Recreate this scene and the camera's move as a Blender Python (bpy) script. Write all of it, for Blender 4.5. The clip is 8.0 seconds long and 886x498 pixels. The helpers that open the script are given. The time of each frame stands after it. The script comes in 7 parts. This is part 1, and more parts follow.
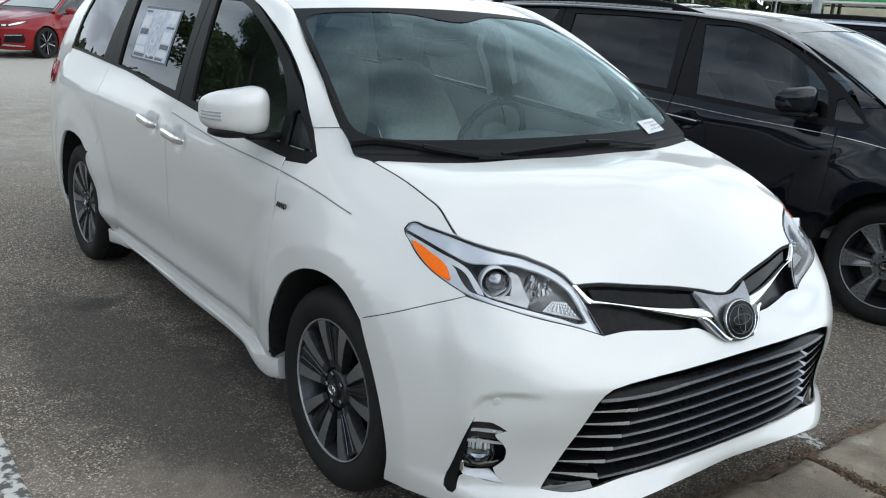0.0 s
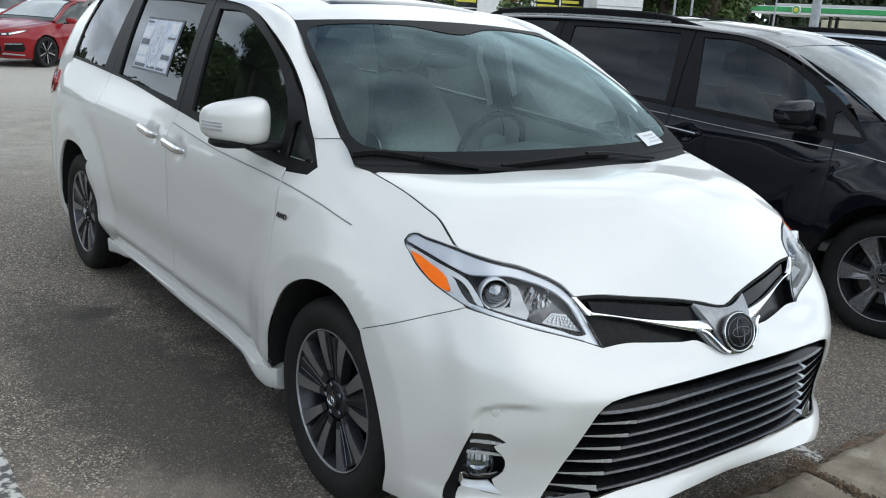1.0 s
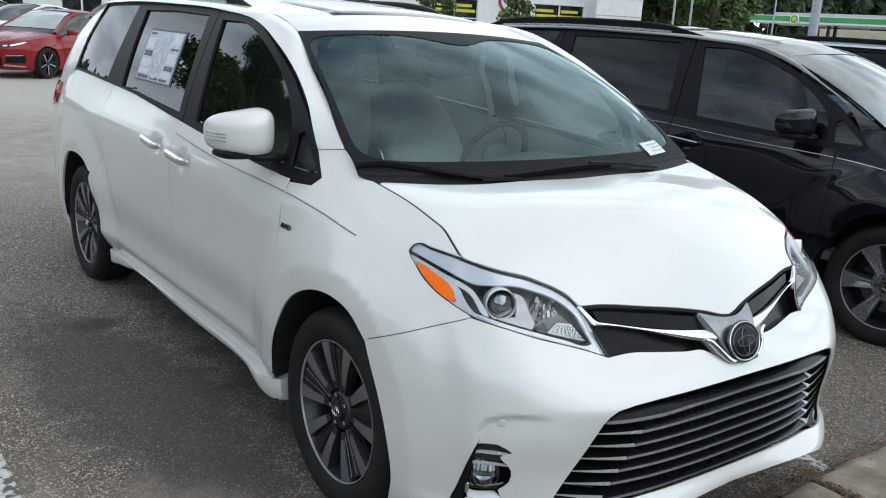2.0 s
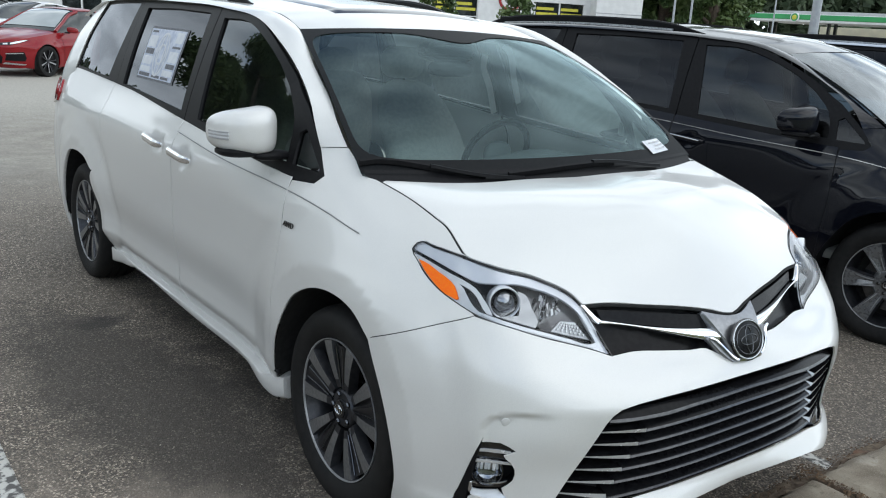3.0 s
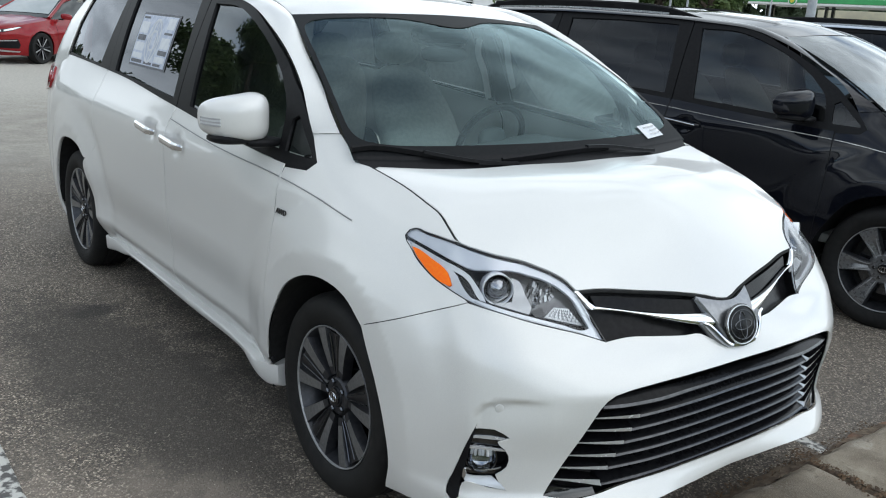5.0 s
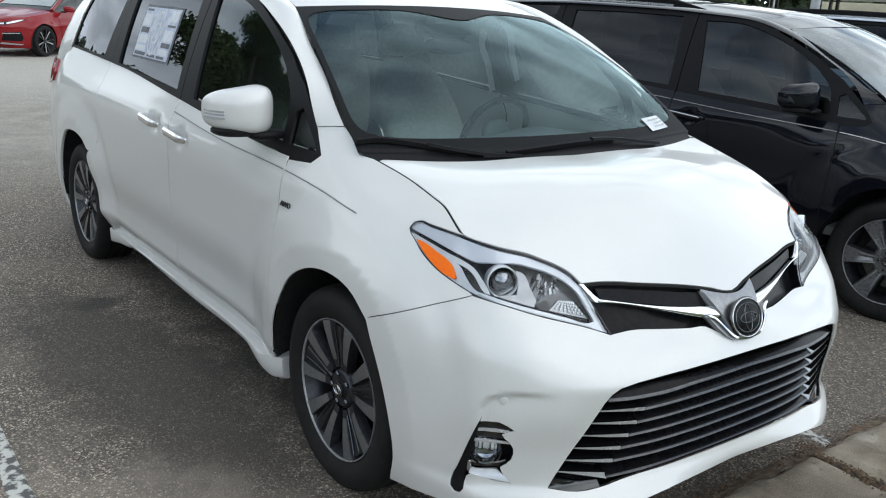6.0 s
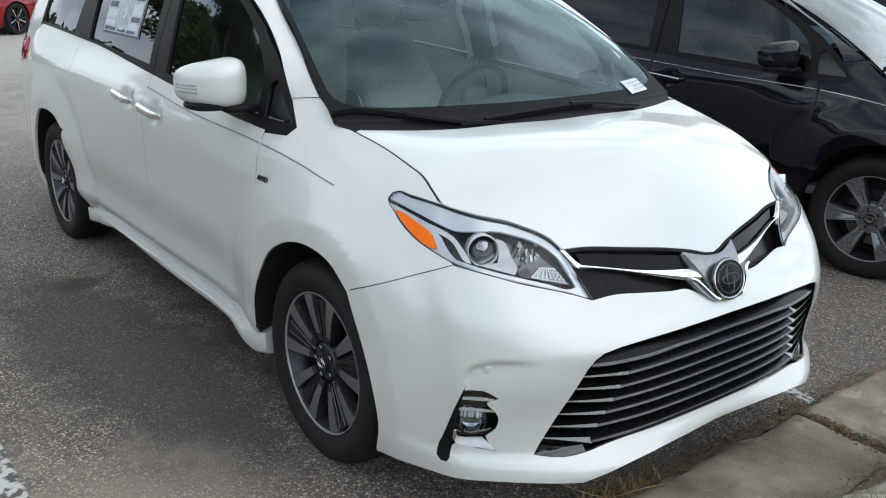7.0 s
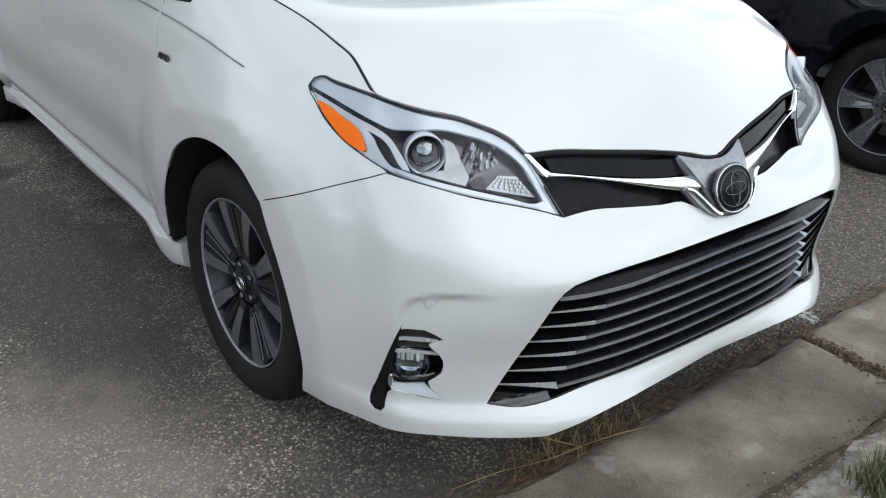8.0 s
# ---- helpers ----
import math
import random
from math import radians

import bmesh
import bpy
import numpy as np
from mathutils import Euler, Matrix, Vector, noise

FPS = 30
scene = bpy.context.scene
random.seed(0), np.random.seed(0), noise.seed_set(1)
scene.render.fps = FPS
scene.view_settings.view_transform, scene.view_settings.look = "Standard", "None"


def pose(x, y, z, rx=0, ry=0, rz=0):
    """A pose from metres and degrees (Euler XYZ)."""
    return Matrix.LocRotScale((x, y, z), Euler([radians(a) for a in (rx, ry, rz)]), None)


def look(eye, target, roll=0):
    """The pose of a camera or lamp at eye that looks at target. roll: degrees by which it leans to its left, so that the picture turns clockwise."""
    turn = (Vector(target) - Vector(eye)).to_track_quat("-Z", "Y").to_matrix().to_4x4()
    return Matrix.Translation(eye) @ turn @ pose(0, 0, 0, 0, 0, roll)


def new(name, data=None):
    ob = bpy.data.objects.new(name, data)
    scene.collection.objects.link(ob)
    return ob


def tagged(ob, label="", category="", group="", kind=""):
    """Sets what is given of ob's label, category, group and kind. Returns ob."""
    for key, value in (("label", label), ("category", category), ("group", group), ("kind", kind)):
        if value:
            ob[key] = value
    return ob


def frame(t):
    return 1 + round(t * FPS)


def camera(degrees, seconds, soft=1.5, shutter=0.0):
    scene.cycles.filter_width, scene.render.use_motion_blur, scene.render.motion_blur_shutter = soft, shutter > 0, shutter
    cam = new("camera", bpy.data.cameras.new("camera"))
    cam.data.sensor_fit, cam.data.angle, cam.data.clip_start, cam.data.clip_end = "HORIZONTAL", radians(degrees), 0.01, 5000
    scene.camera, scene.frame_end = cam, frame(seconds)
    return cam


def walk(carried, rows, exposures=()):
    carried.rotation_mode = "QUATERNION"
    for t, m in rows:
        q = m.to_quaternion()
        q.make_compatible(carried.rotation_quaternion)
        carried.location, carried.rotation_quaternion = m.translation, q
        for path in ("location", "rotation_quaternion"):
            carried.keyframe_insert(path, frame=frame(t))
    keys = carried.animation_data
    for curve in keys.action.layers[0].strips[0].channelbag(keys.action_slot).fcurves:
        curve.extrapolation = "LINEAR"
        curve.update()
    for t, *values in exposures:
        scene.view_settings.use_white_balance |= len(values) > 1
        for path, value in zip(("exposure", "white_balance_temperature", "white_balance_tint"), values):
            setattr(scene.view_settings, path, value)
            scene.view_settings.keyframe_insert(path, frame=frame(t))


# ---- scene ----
from mathutils.geometry import delaunay_2d_cdt

cam = camera(53.5, 8.0, soft=1.1)
PATH = [
    (0, (2.292, 2.37, 1.615), (1.133, 0.831, 1.078), 3.4),
    (0.5, (2.296, 2.371, 1.618), (1.133, 0.832, 1.087), 3.5),
    (1, (2.3, 2.371, 1.619), (1.135, 0.829, 1.105), 3.7),
    (1.5, (2.306, 2.368, 1.62), (1.138, 0.82, 1.127), 3.5),
    (3, (2.318, 2.354, 1.619), (1.151, 0.808, 1.122), 3.5),
    (3.5, (2.313, 2.353, 1.617), (1.144, 0.812, 1.109), 3.5),
    (4, (2.301, 2.35, 1.62), (1.131, 0.816, 1.093), 3.4),
    (4.5, (2.3, 2.356, 1.62), (1.13, 0.821, 1.095), 3.3),
    (6, (2.302, 2.348, 1.618), (1.142, 0.813, 1.074), 3.2),
    (6.5, (2.303, 2.35, 1.62), (1.142, 0.821, 1.059), 3.1),
    (7, (2.273, 2.343, 1.614), (1.098, 0.843, 1.004), 1.8),
    (7.5, (2.112, 2.223, 1.583), (0.926, 0.77, 0.888), -0.2),
    (8, (1.857, 2.02, 1.515), (0.721, 0.62, 0.648), 2.6),
]
walk(cam, [(t, look(eye, target, roll)) for t, eye, target, roll in PATH], exposures=[(0, .36), (6.5, .38), (8, .40)])


# World and light -------------------------------------------------------------------------------
SUN_ELEV, SUN_AZ = 52, -20
world = bpy.data.worlds.new("sky")
scene.world = world
world.use_nodes = True
_n, _l = world.node_tree.nodes, world.node_tree.links
_n.clear()
_sky = _n.new("ShaderNodeTexSky")
_sky.sky_type, _sky.sun_disc = "NISHITA", False
_sky.sun_elevation, _sky.sun_rotation = radians(SUN_ELEV), radians(SUN_AZ)
_skyc = _n.new("ShaderNodeVectorMath")
_skyc.operation = "SCALE"
_skyc.inputs["Scale"].default_value = .12
_co = _n.new("ShaderNodeTexCoord")
_dv = _n.new("ShaderNodeMapping")
_dv.inputs["Scale"].default_value = (1, 1, 2.2)
_dt = _n.new("ShaderNodeVectorMath")
_dt.operation = "DOT_PRODUCT"
_a, _e = radians(SUN_AZ), radians(SUN_ELEV)
_dt.inputs[1].default_value = (math.sin(_a) * math.cos(_e), math.cos(_a) * math.cos(_e), math.sin(_e))
_gl = _n.new("ShaderNodeMapRange")
_gl.interpolation_type = "SMOOTHERSTEP"
_gl.inputs["From Min"].default_value, _gl.inputs["From Max"].default_value = 0.0, 1.0
_gl.inputs["To Min"].default_value, _gl.inputs["To Max"].default_value = 1.04, 1.30
_ns = _n.new("ShaderNodeTexNoise")
_ns.inputs["Scale"].default_value, _ns.inputs["Detail"].default_value, _ns.inputs["Roughness"].default_value = 2.4, 6, .5
_rp = _n.new("ShaderNodeValToRGB")
_rp.color_ramp.elements[0].position, _rp.color_ramp.elements[0].color = .31, (0, 0, 0, 1)
_rp.color_ramp.elements[1].position, _rp.color_ramp.elements[1].color = .53, (1, 1, 1, 1)
_n2 = _n.new("ShaderNodeTexNoise")
_n2.inputs["Scale"].default_value, _n2.inputs["Detail"].default_value = 4.5, 6
_cl = _n.new("ShaderNodeValToRGB")
_cl.color_ramp.elements[0].position, _cl.color_ramp.elements[0].color = .37, (.55, .615, .665, 1)
_cl.color_ramp.elements[1].position, _cl.color_ramp.elements[1].color = .62, (1.07, 1.175, 1.25, 1)
_mx = _n.new("ShaderNodeMixRGB")
_bg = _n.new("ShaderNodeBackground")
_out = _n.new("ShaderNodeOutputWorld")
_l.new(_sky.outputs[0], _skyc.inputs[0])
_l.new(_co.outputs["Generated"], _dt.inputs[0])
_l.new(_dt.outputs["Value"], _gl.inputs["Value"])
_l.new(_co.outputs["Generated"], _dv.inputs["Vector"])
_l.new(_dv.outputs[0], _ns.inputs["Vector"])
_l.new(_dv.outputs[0], _n2.inputs["Vector"])
_l.new(_ns.outputs["Fac"], _rp.inputs[0])
_l.new(_n2.outputs["Fac"], _cl.inputs[0])
_l.new(_rp.outputs[0], _mx.inputs["Fac"])
_l.new(_skyc.outputs[0], _mx.inputs["Color1"])
_l.new(_cl.outputs[0], _mx.inputs["Color2"])
_l.new(_mx.outputs[0], _bg.inputs["Color"])
# thin cloud is brightest round the hidden sun and towards the hazy horizon
_sz = _n.new("ShaderNodeSeparateXYZ")
_l.new(_co.outputs["Generated"], _sz.inputs[0])
_hz = _n.new("ShaderNodeMapRange")
_hz.interpolation_type = "SMOOTHSTEP"
_hz.inputs["To Min"].default_value, _hz.inputs["To Max"].default_value = 1.46, .72
_l.new(_sz.outputs["Z"], _hz.inputs["Value"])
_ml = _n.new("ShaderNodeMath")
_ml.operation = "MULTIPLY"
_l.new(_gl.outputs[0], _ml.inputs[0])
_l.new(_hz.outputs[0], _ml.inputs[1])
_l.new(_ml.outputs[0], _bg.inputs["Strength"])
_l.new(_bg.outputs[0], _out.inputs["Surface"])

sun = new("sun", bpy.data.lights.new("sun", "SUN"))
sun.data.energy, sun.data.angle, sun.data.color = .40, radians(60), (1, .985, .965)
_a, _e = radians(SUN_AZ), radians(SUN_ELEV)
sun.matrix_world = look((0, 0, 0), (-math.sin(_a) * math.cos(_e), -math.cos(_a) * math.cos(_e), -math.sin(_e)))


# Materials -------------------------------------------------------------------------------------
def material(name, base, rough=.5, metal=0.0, coat=0.0, spec=.5, second=None, scale=40, detail=4, low=.4, high=.6, bump=0.0,
             bump_scale=200, rough_var=0.0, object_space=True, coat_rough=.03, big=None, big_scale=1.5, big_low=.45, big_high=.65):
    """A principled material whose colour runs from base to second by a fine noise and towards big by a coarse one."""
    m = bpy.data.materials.new(name)
    m.use_nodes = True
    nt = m.node_tree
    b = nt.nodes["Principled BSDF"]
    b.inputs["Roughness"].default_value, b.inputs["Metallic"].default_value = rough, metal
    b.inputs["Coat Weight"].default_value, b.inputs["Coat Roughness"].default_value = coat, coat_rough
    b.inputs["Specular IOR Level"].default_value = spec
    b.inputs["Base Color"].default_value = (*base, 1)
    tc = nt.nodes.new("ShaderNodeTexCoord")
    vec = tc.outputs["Object" if object_space else "Generated"]
    colour = None

    def blend(first, amount, into, lo, hi, dt):
        ns = nt.nodes.new("ShaderNodeTexNoise")
        ns.inputs["Scale"].default_value, ns.inputs["Detail"].default_value = amount, dt
        nt.links.new(vec, ns.inputs["Vector"])
        rp = nt.nodes.new("ShaderNodeValToRGB")
        rp.color_ramp.elements[0].position, rp.color_ramp.elements[1].position = lo, hi
        nt.links.new(ns.outputs["Fac"], rp.inputs[0])
        mx = nt.nodes.new("ShaderNodeMixRGB")
        if first is None:
            mx.inputs["Color1"].default_value = (*base, 1)
        else:
            nt.links.new(first, mx.inputs["Color1"])
        mx.inputs["Color2"].default_value = (*into, 1)
        nt.links.new(rp.outputs[0], mx.inputs["Fac"])
        return mx.outputs[0], ns
    if second:
        colour, ns = blend(None, scale, second, low, high, detail)
        if rough_var:
            mp = nt.nodes.new("ShaderNodeMapRange")
            mp.inputs["To Min"].default_value, mp.inputs["To Max"].default_value = max(rough - rough_var, 0), rough + rough_var
            nt.links.new(ns.outputs["Fac"], mp.inputs["Value"])
            nt.links.new(mp.outputs[0], b.inputs["Roughness"])
    if big:
        colour, _ = blend(colour, big_scale, big, big_low, big_high, 5)
    if colour is not None:
        nt.links.new(colour, b.inputs["Base Color"])
    if bump:
        nb = nt.nodes.new("ShaderNodeTexNoise")
        nb.inputs["Scale"].default_value, nb.inputs["Detail"].default_value = bump_scale, 3
        nt.links.new(vec, nb.inputs["Vector"])
        bp = nt.nodes.new("ShaderNodeBump")
        bp.inputs["Strength"].default_value, bp.inputs["Distance"].default_value = bump, .01
        nt.links.new(nb.outputs["Fac"], bp.inputs["Height"])
        nt.links.new(bp.outputs[0], b.inputs["Normal"])
    return m


def sheet_glass(name, tint, gloss=(1, 1, 1), ior=1.5, rough=0.0):
    """Thin glass: tinted see-through with mirror gloss by Fresnel."""
    m = bpy.data.materials.new(name)
    m.use_nodes = True
    nt = m.node_tree
    nt.nodes.clear()
    o, t, g = nt.nodes.new("ShaderNodeOutputMaterial"), nt.nodes.new("ShaderNodeBsdfTransparent"), nt.nodes.new("ShaderNodeBsdfGlossy")
    t.inputs[0].default_value = (*tint, 1)
    g.inputs["Color"].default_value, g.inputs["Roughness"].default_value = (*gloss, 1), rough
    fr, mx = nt.nodes.new("ShaderNodeFresnel"), nt.nodes.new("ShaderNodeMixShader")
    fr.inputs["IOR"].default_value = ior
    nt.links.new(fr.outputs[0], mx.inputs[0])
    nt.links.new(t.outputs[0], mx.inputs[1])
    nt.links.new(g.outputs[0], mx.inputs[2])
    nt.links.new(mx.outputs[0], o.inputs[0])
    return m


WHEELGREY = material("grey_alloy", (.34, .345, .35), .32, .35, coat=.3, second=(.29, .295, .30), scale=60, rough_var=.06)
WHITE = material("pearl_white_paint", (.665, .66, .64), .38, .12, coat=.8, coat_rough=.05, second=(.73, .725, .70), scale=600, rough_var=.04)
NAVY = material("blue_black_paint", (.0028, .0034, .006), .3, coat=.7, spec=.05, second=(.0045, .0055, .010), scale=500)
RED = material("red_paint", (.26, .002, .006), .35, .1, coat=.6, spec=.2, second=(.20, .002, .005), scale=300)
SILVER = material("silver_paint", (.42, .44, .46), .3, .5, coat=1.0, second=(.38, .4, .43), scale=300)
PALEBLUE = material("pale_blue_paint", (.30, .36, .46), .3, .4, coat=1.0, second=(.26, .32, .42), scale=300)
CARWHITE = material("car_white", (.75, .75, .74), .3, coat=1.0, second=(.7, .7, .7), scale=200)
CARBLACK = material("car_black", (.01, .01, .012), .3, coat=1.0, second=(.015, .015, .017), scale=200)
CHROME = material("chrome", (.86, .87, .88), .06, 1.0, second=(.8, .81, .83), scale=60, rough_var=.03)
SATIN = material("satin_silver", (.62, .64, .66), .28, 1.0, second=(.55, .57, .6), scale=80, rough_var=.06)
DARKCHROME = material("smoked_chrome", (.13, .135, .145), .2, .9, second=(.1, .105, .115), scale=60, rough_var=.05)
BLADE = material("silver_slat_end", (.62, .63, .64), .26, .5, coat=.2, second=(.66, .67, .68), scale=70, rough_var=.05)
SLATE = material("dark_metallic_slat", (.09, .092, .095), .20, 1.0, second=(.07, .072, .075), scale=60, rough_var=.03)
GUNMETAL = material("gunmetal", (.30, .305, .315), .32, .8, second=(.26, .265, .275), scale=70, rough_var=.05)
SPOKEGREY = material("grey_turned_alloy", (.30, .305, .31), .34, .8, second=(.25, .255, .26), scale=90, rough_var=.08)
SMOKEALLOY = material("dark_grey_alloy", (.20, .204, .21), .28, .6, coat=.35, second=(.17, .174, .18), scale=60, rough_var=.06)
FRIT = material("printed_glass_border", (.005, .006, .007), .5, spec=.12, second=(.008, .009, .010), scale=90)
GRILLEBLACK = material("grille_black", (.005, .005, .006), .2, spec=.12, second=(.009, .009, .010), scale=60)
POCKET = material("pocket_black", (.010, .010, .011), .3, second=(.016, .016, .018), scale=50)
DARKALLOY = material("dark_alloy", (.035, .037, .042), .35, .6, second=(.05, .05, .055), scale=50, rough_var=.06)
GLOSSBLACK = material("gloss_black", (.006, .006, .007), .08, coat=.6, second=(.01, .01, .011), scale=90)
PLASTIC = material("black_plastic", (.008, .008, .009), .42, spec=.12, second=(.011, .011, .012), scale=60, rough_var=.05)
RUBBER = material("tyre_rubber", (.008, .008, .008), .7, spec=.25, second=(.014, .0135, .013), scale=30, rough_var=.1, bump=.15, bump_scale=300)
LINER = material("wheel_housing", (.006, .006, .006), .9, second=(.012, .012, .012), scale=40)
AMBER = material("amber_reflector", (1.0, .20, .004), .4, spec=.2, second=(1.0, .15, .003), scale=180, bump=.2, bump_scale=260)
REDLENS = material("red_lens", (.35, .01, .015), .12, coat=1.0, second=(.28, .01, .012), scale=90)
LAMPGREY = material("lamp_grey", (.56, .57, .58), .24, .4, coat=.5, second=(.46, .47, .48), scale=40)
LAMPSILVER = material("lamp_silver", (.82, .84, .87), .24, .35, coat=.6, second=(.78, .80, .84), scale=25)
LAMPDARK = material("lamp_dark", (.022, .023, .026), .2, .4, second=(.055, .057, .06), scale=40)
SEAT = material("grey_leather", (.44, .45, .42), .6, second=(.39, .40, .375), scale=50, bump=.15, bump_scale=150)
DASH = material("dash_plastic", (.085, .095, .095), .6, second=(.105, .115, .115), scale=100, bump=.1, bump_scale=500)
CABIN = material("cabin_lining", (.34, .345, .32), .8, second=(.28, .285, .27), scale=30)
PAPER = material("sheet_paper", (.72, .74, .76), .6, second=(.66, .68, .71), scale=30)
PAPERBLUE = material("sheet_pale_blue", (.62, .66, .74), .6, second=(.47, .52, .63), scale=30)
INK = material("sheet_print", (.10, .105, .12), .6, second=(.16, .165, .18), scale=60)
WINDSHIELD = sheet_glass("windshield_glass", (.74, .88, .88), (.72, .95, 1), 1.54)
# windshield copy with raised gloss, so the mirrored sky looks brighter
BRIGHTSHIELD = sheet_glass("bright_windshield_glass", (.62, .74, .73), (.95, .98, 1), 2.3)
TINTED = sheet_glass("privacy_glass", (.08, .088, .09), (.85, .88, .94), 1.46)
DOORGLASS = sheet_glass("door_glass", (.25, .29, .285), (.95, .98, 1), 1.58)
LENS = sheet_glass("lamp_lens", (.9, .91, .92), (.95, .95, .95), 1.36)
LAMPBRIGHT = material("lamp_bright", (.86, .87, .88), .2, .2, coat=.5, second=(.8, .81, .82), scale=40)
LAMPSMOKE = material("lamp_smoke", (.10, .103, .107), .14, .6, second=(.30, .31, .32), scale=11, low=.42, high=.66)
FROST = material("lamp_glass_ball", (.40, .42, .45), .03, .95, second=(.30, .31, .33), scale=14)


# Mesh helpers ----------------------------------------------------------------------------------
def mirrored(shape):
    v, f, n = shape
    return v * np.array([-1, 1, 1]), [tuple(reversed(q)) for q in f], (None if n is None else n * np.array([-1, 1, 1]))


def part(name, shape, mat, parent=None, label="", flat=False):
    """Links a shape (places, faces, normals) as one mesh object under a thing or a part."""
    v, f, n = shape
    me = bpy.data.meshes.new(name)
    me.from_pydata([tuple(map(float, p)) for p in v], [], f)
    for m in mat if isinstance(mat, (list, tuple)) else [mat]:
        me.materials.append(m)
    if not flat:
        me.polygons.foreach_set("use_smooth", [True] * len(me.polygons))
    me.update()
    if n is not None:
        me.normals_split_custom_set_from_vertices([tuple(map(float, q)) for q in n])
    elif not flat:
        me.set_sharp_from_angle(angle=radians(35))
    ob = new(name, me)
    if parent is not None:
        ob.parent = parent
    if label:
        tagged(ob, label)
    return ob


def joined(*shapes):
    vs, fs, k = [], [], 0
    for v, f, _ in shapes:
        vs.append(np.asarray(v, float))
        fs += [tuple(i + k for i in q) for q in f]
        k += len(v)
    return np.concatenate(vs), fs, None


def moved(shape, m):
    v, f, n = shape
    r = np.array(m.to_3x3())
    return np.asarray(v) @ r.T + np.array(m.translation), f, n


def thing(name, label, category, at=None, group="", kind=""):
    ob = new(name)
    ob.empty_display_size = .2
    if at is not None:
        ob.matrix_world = at
    return tagged(ob, label, category, group, kind)


def dense(poly, h):
    p = np.array(poly, float)
    out = []
    for a, b in zip(p, np.roll(p, -1, axis=0)):
        k = max(1, int(np.ceil(np.linalg.norm(b - a) / h)))
        out += [a + (b - a) * i / k for i in range(k)]
    return np.array(out)


def inside(p, poly):
    x, y = p[:, 0][:, None], p[:, 1][:, None]
    a, b = poly, np.roll(poly, -1, axis=0)
    cond = (a[:, 1] > y) != (b[:, 1] > y)
    dy = np.where(b[:, 1] == a[:, 1], 1e-12, b[:, 1] - a[:, 1])
    return ((cond & (x < (b[:, 0] - a[:, 0]) * (y - a[:, 1]) / dy + a[:, 0])).sum(1) % 2) == 1


def smooth_line(pts, h=.02):
    f, n = through_points(pts)
    return [tuple(q) for q in f(np.linspace(0, n, max(3, int(n / h) + 1)))]


MIDDLE = np.array([0, -1.6, .7])


def lifted(lift, p, middle=MIDDLE):
    e = .006
    u, v = p[:, 0], p[:, 1]
    n = np.cross(lift(u, v + e) - lift(u, v - e), lift(u + e, v) - lift(u - e, v))
    n /= np.linalg.norm(n, axis=1, keepdims=True) + 1e-12
    q = lift(u, v)
    c = np.stack([0 * q[:, 0], np.clip(q[:, 1], -3.6, 0), 0 * q[:, 0] + .75], 1) if middle is MIDDLE else middle
    if ((q - c) * n).sum() < 0:
        n = -n
    return q, n


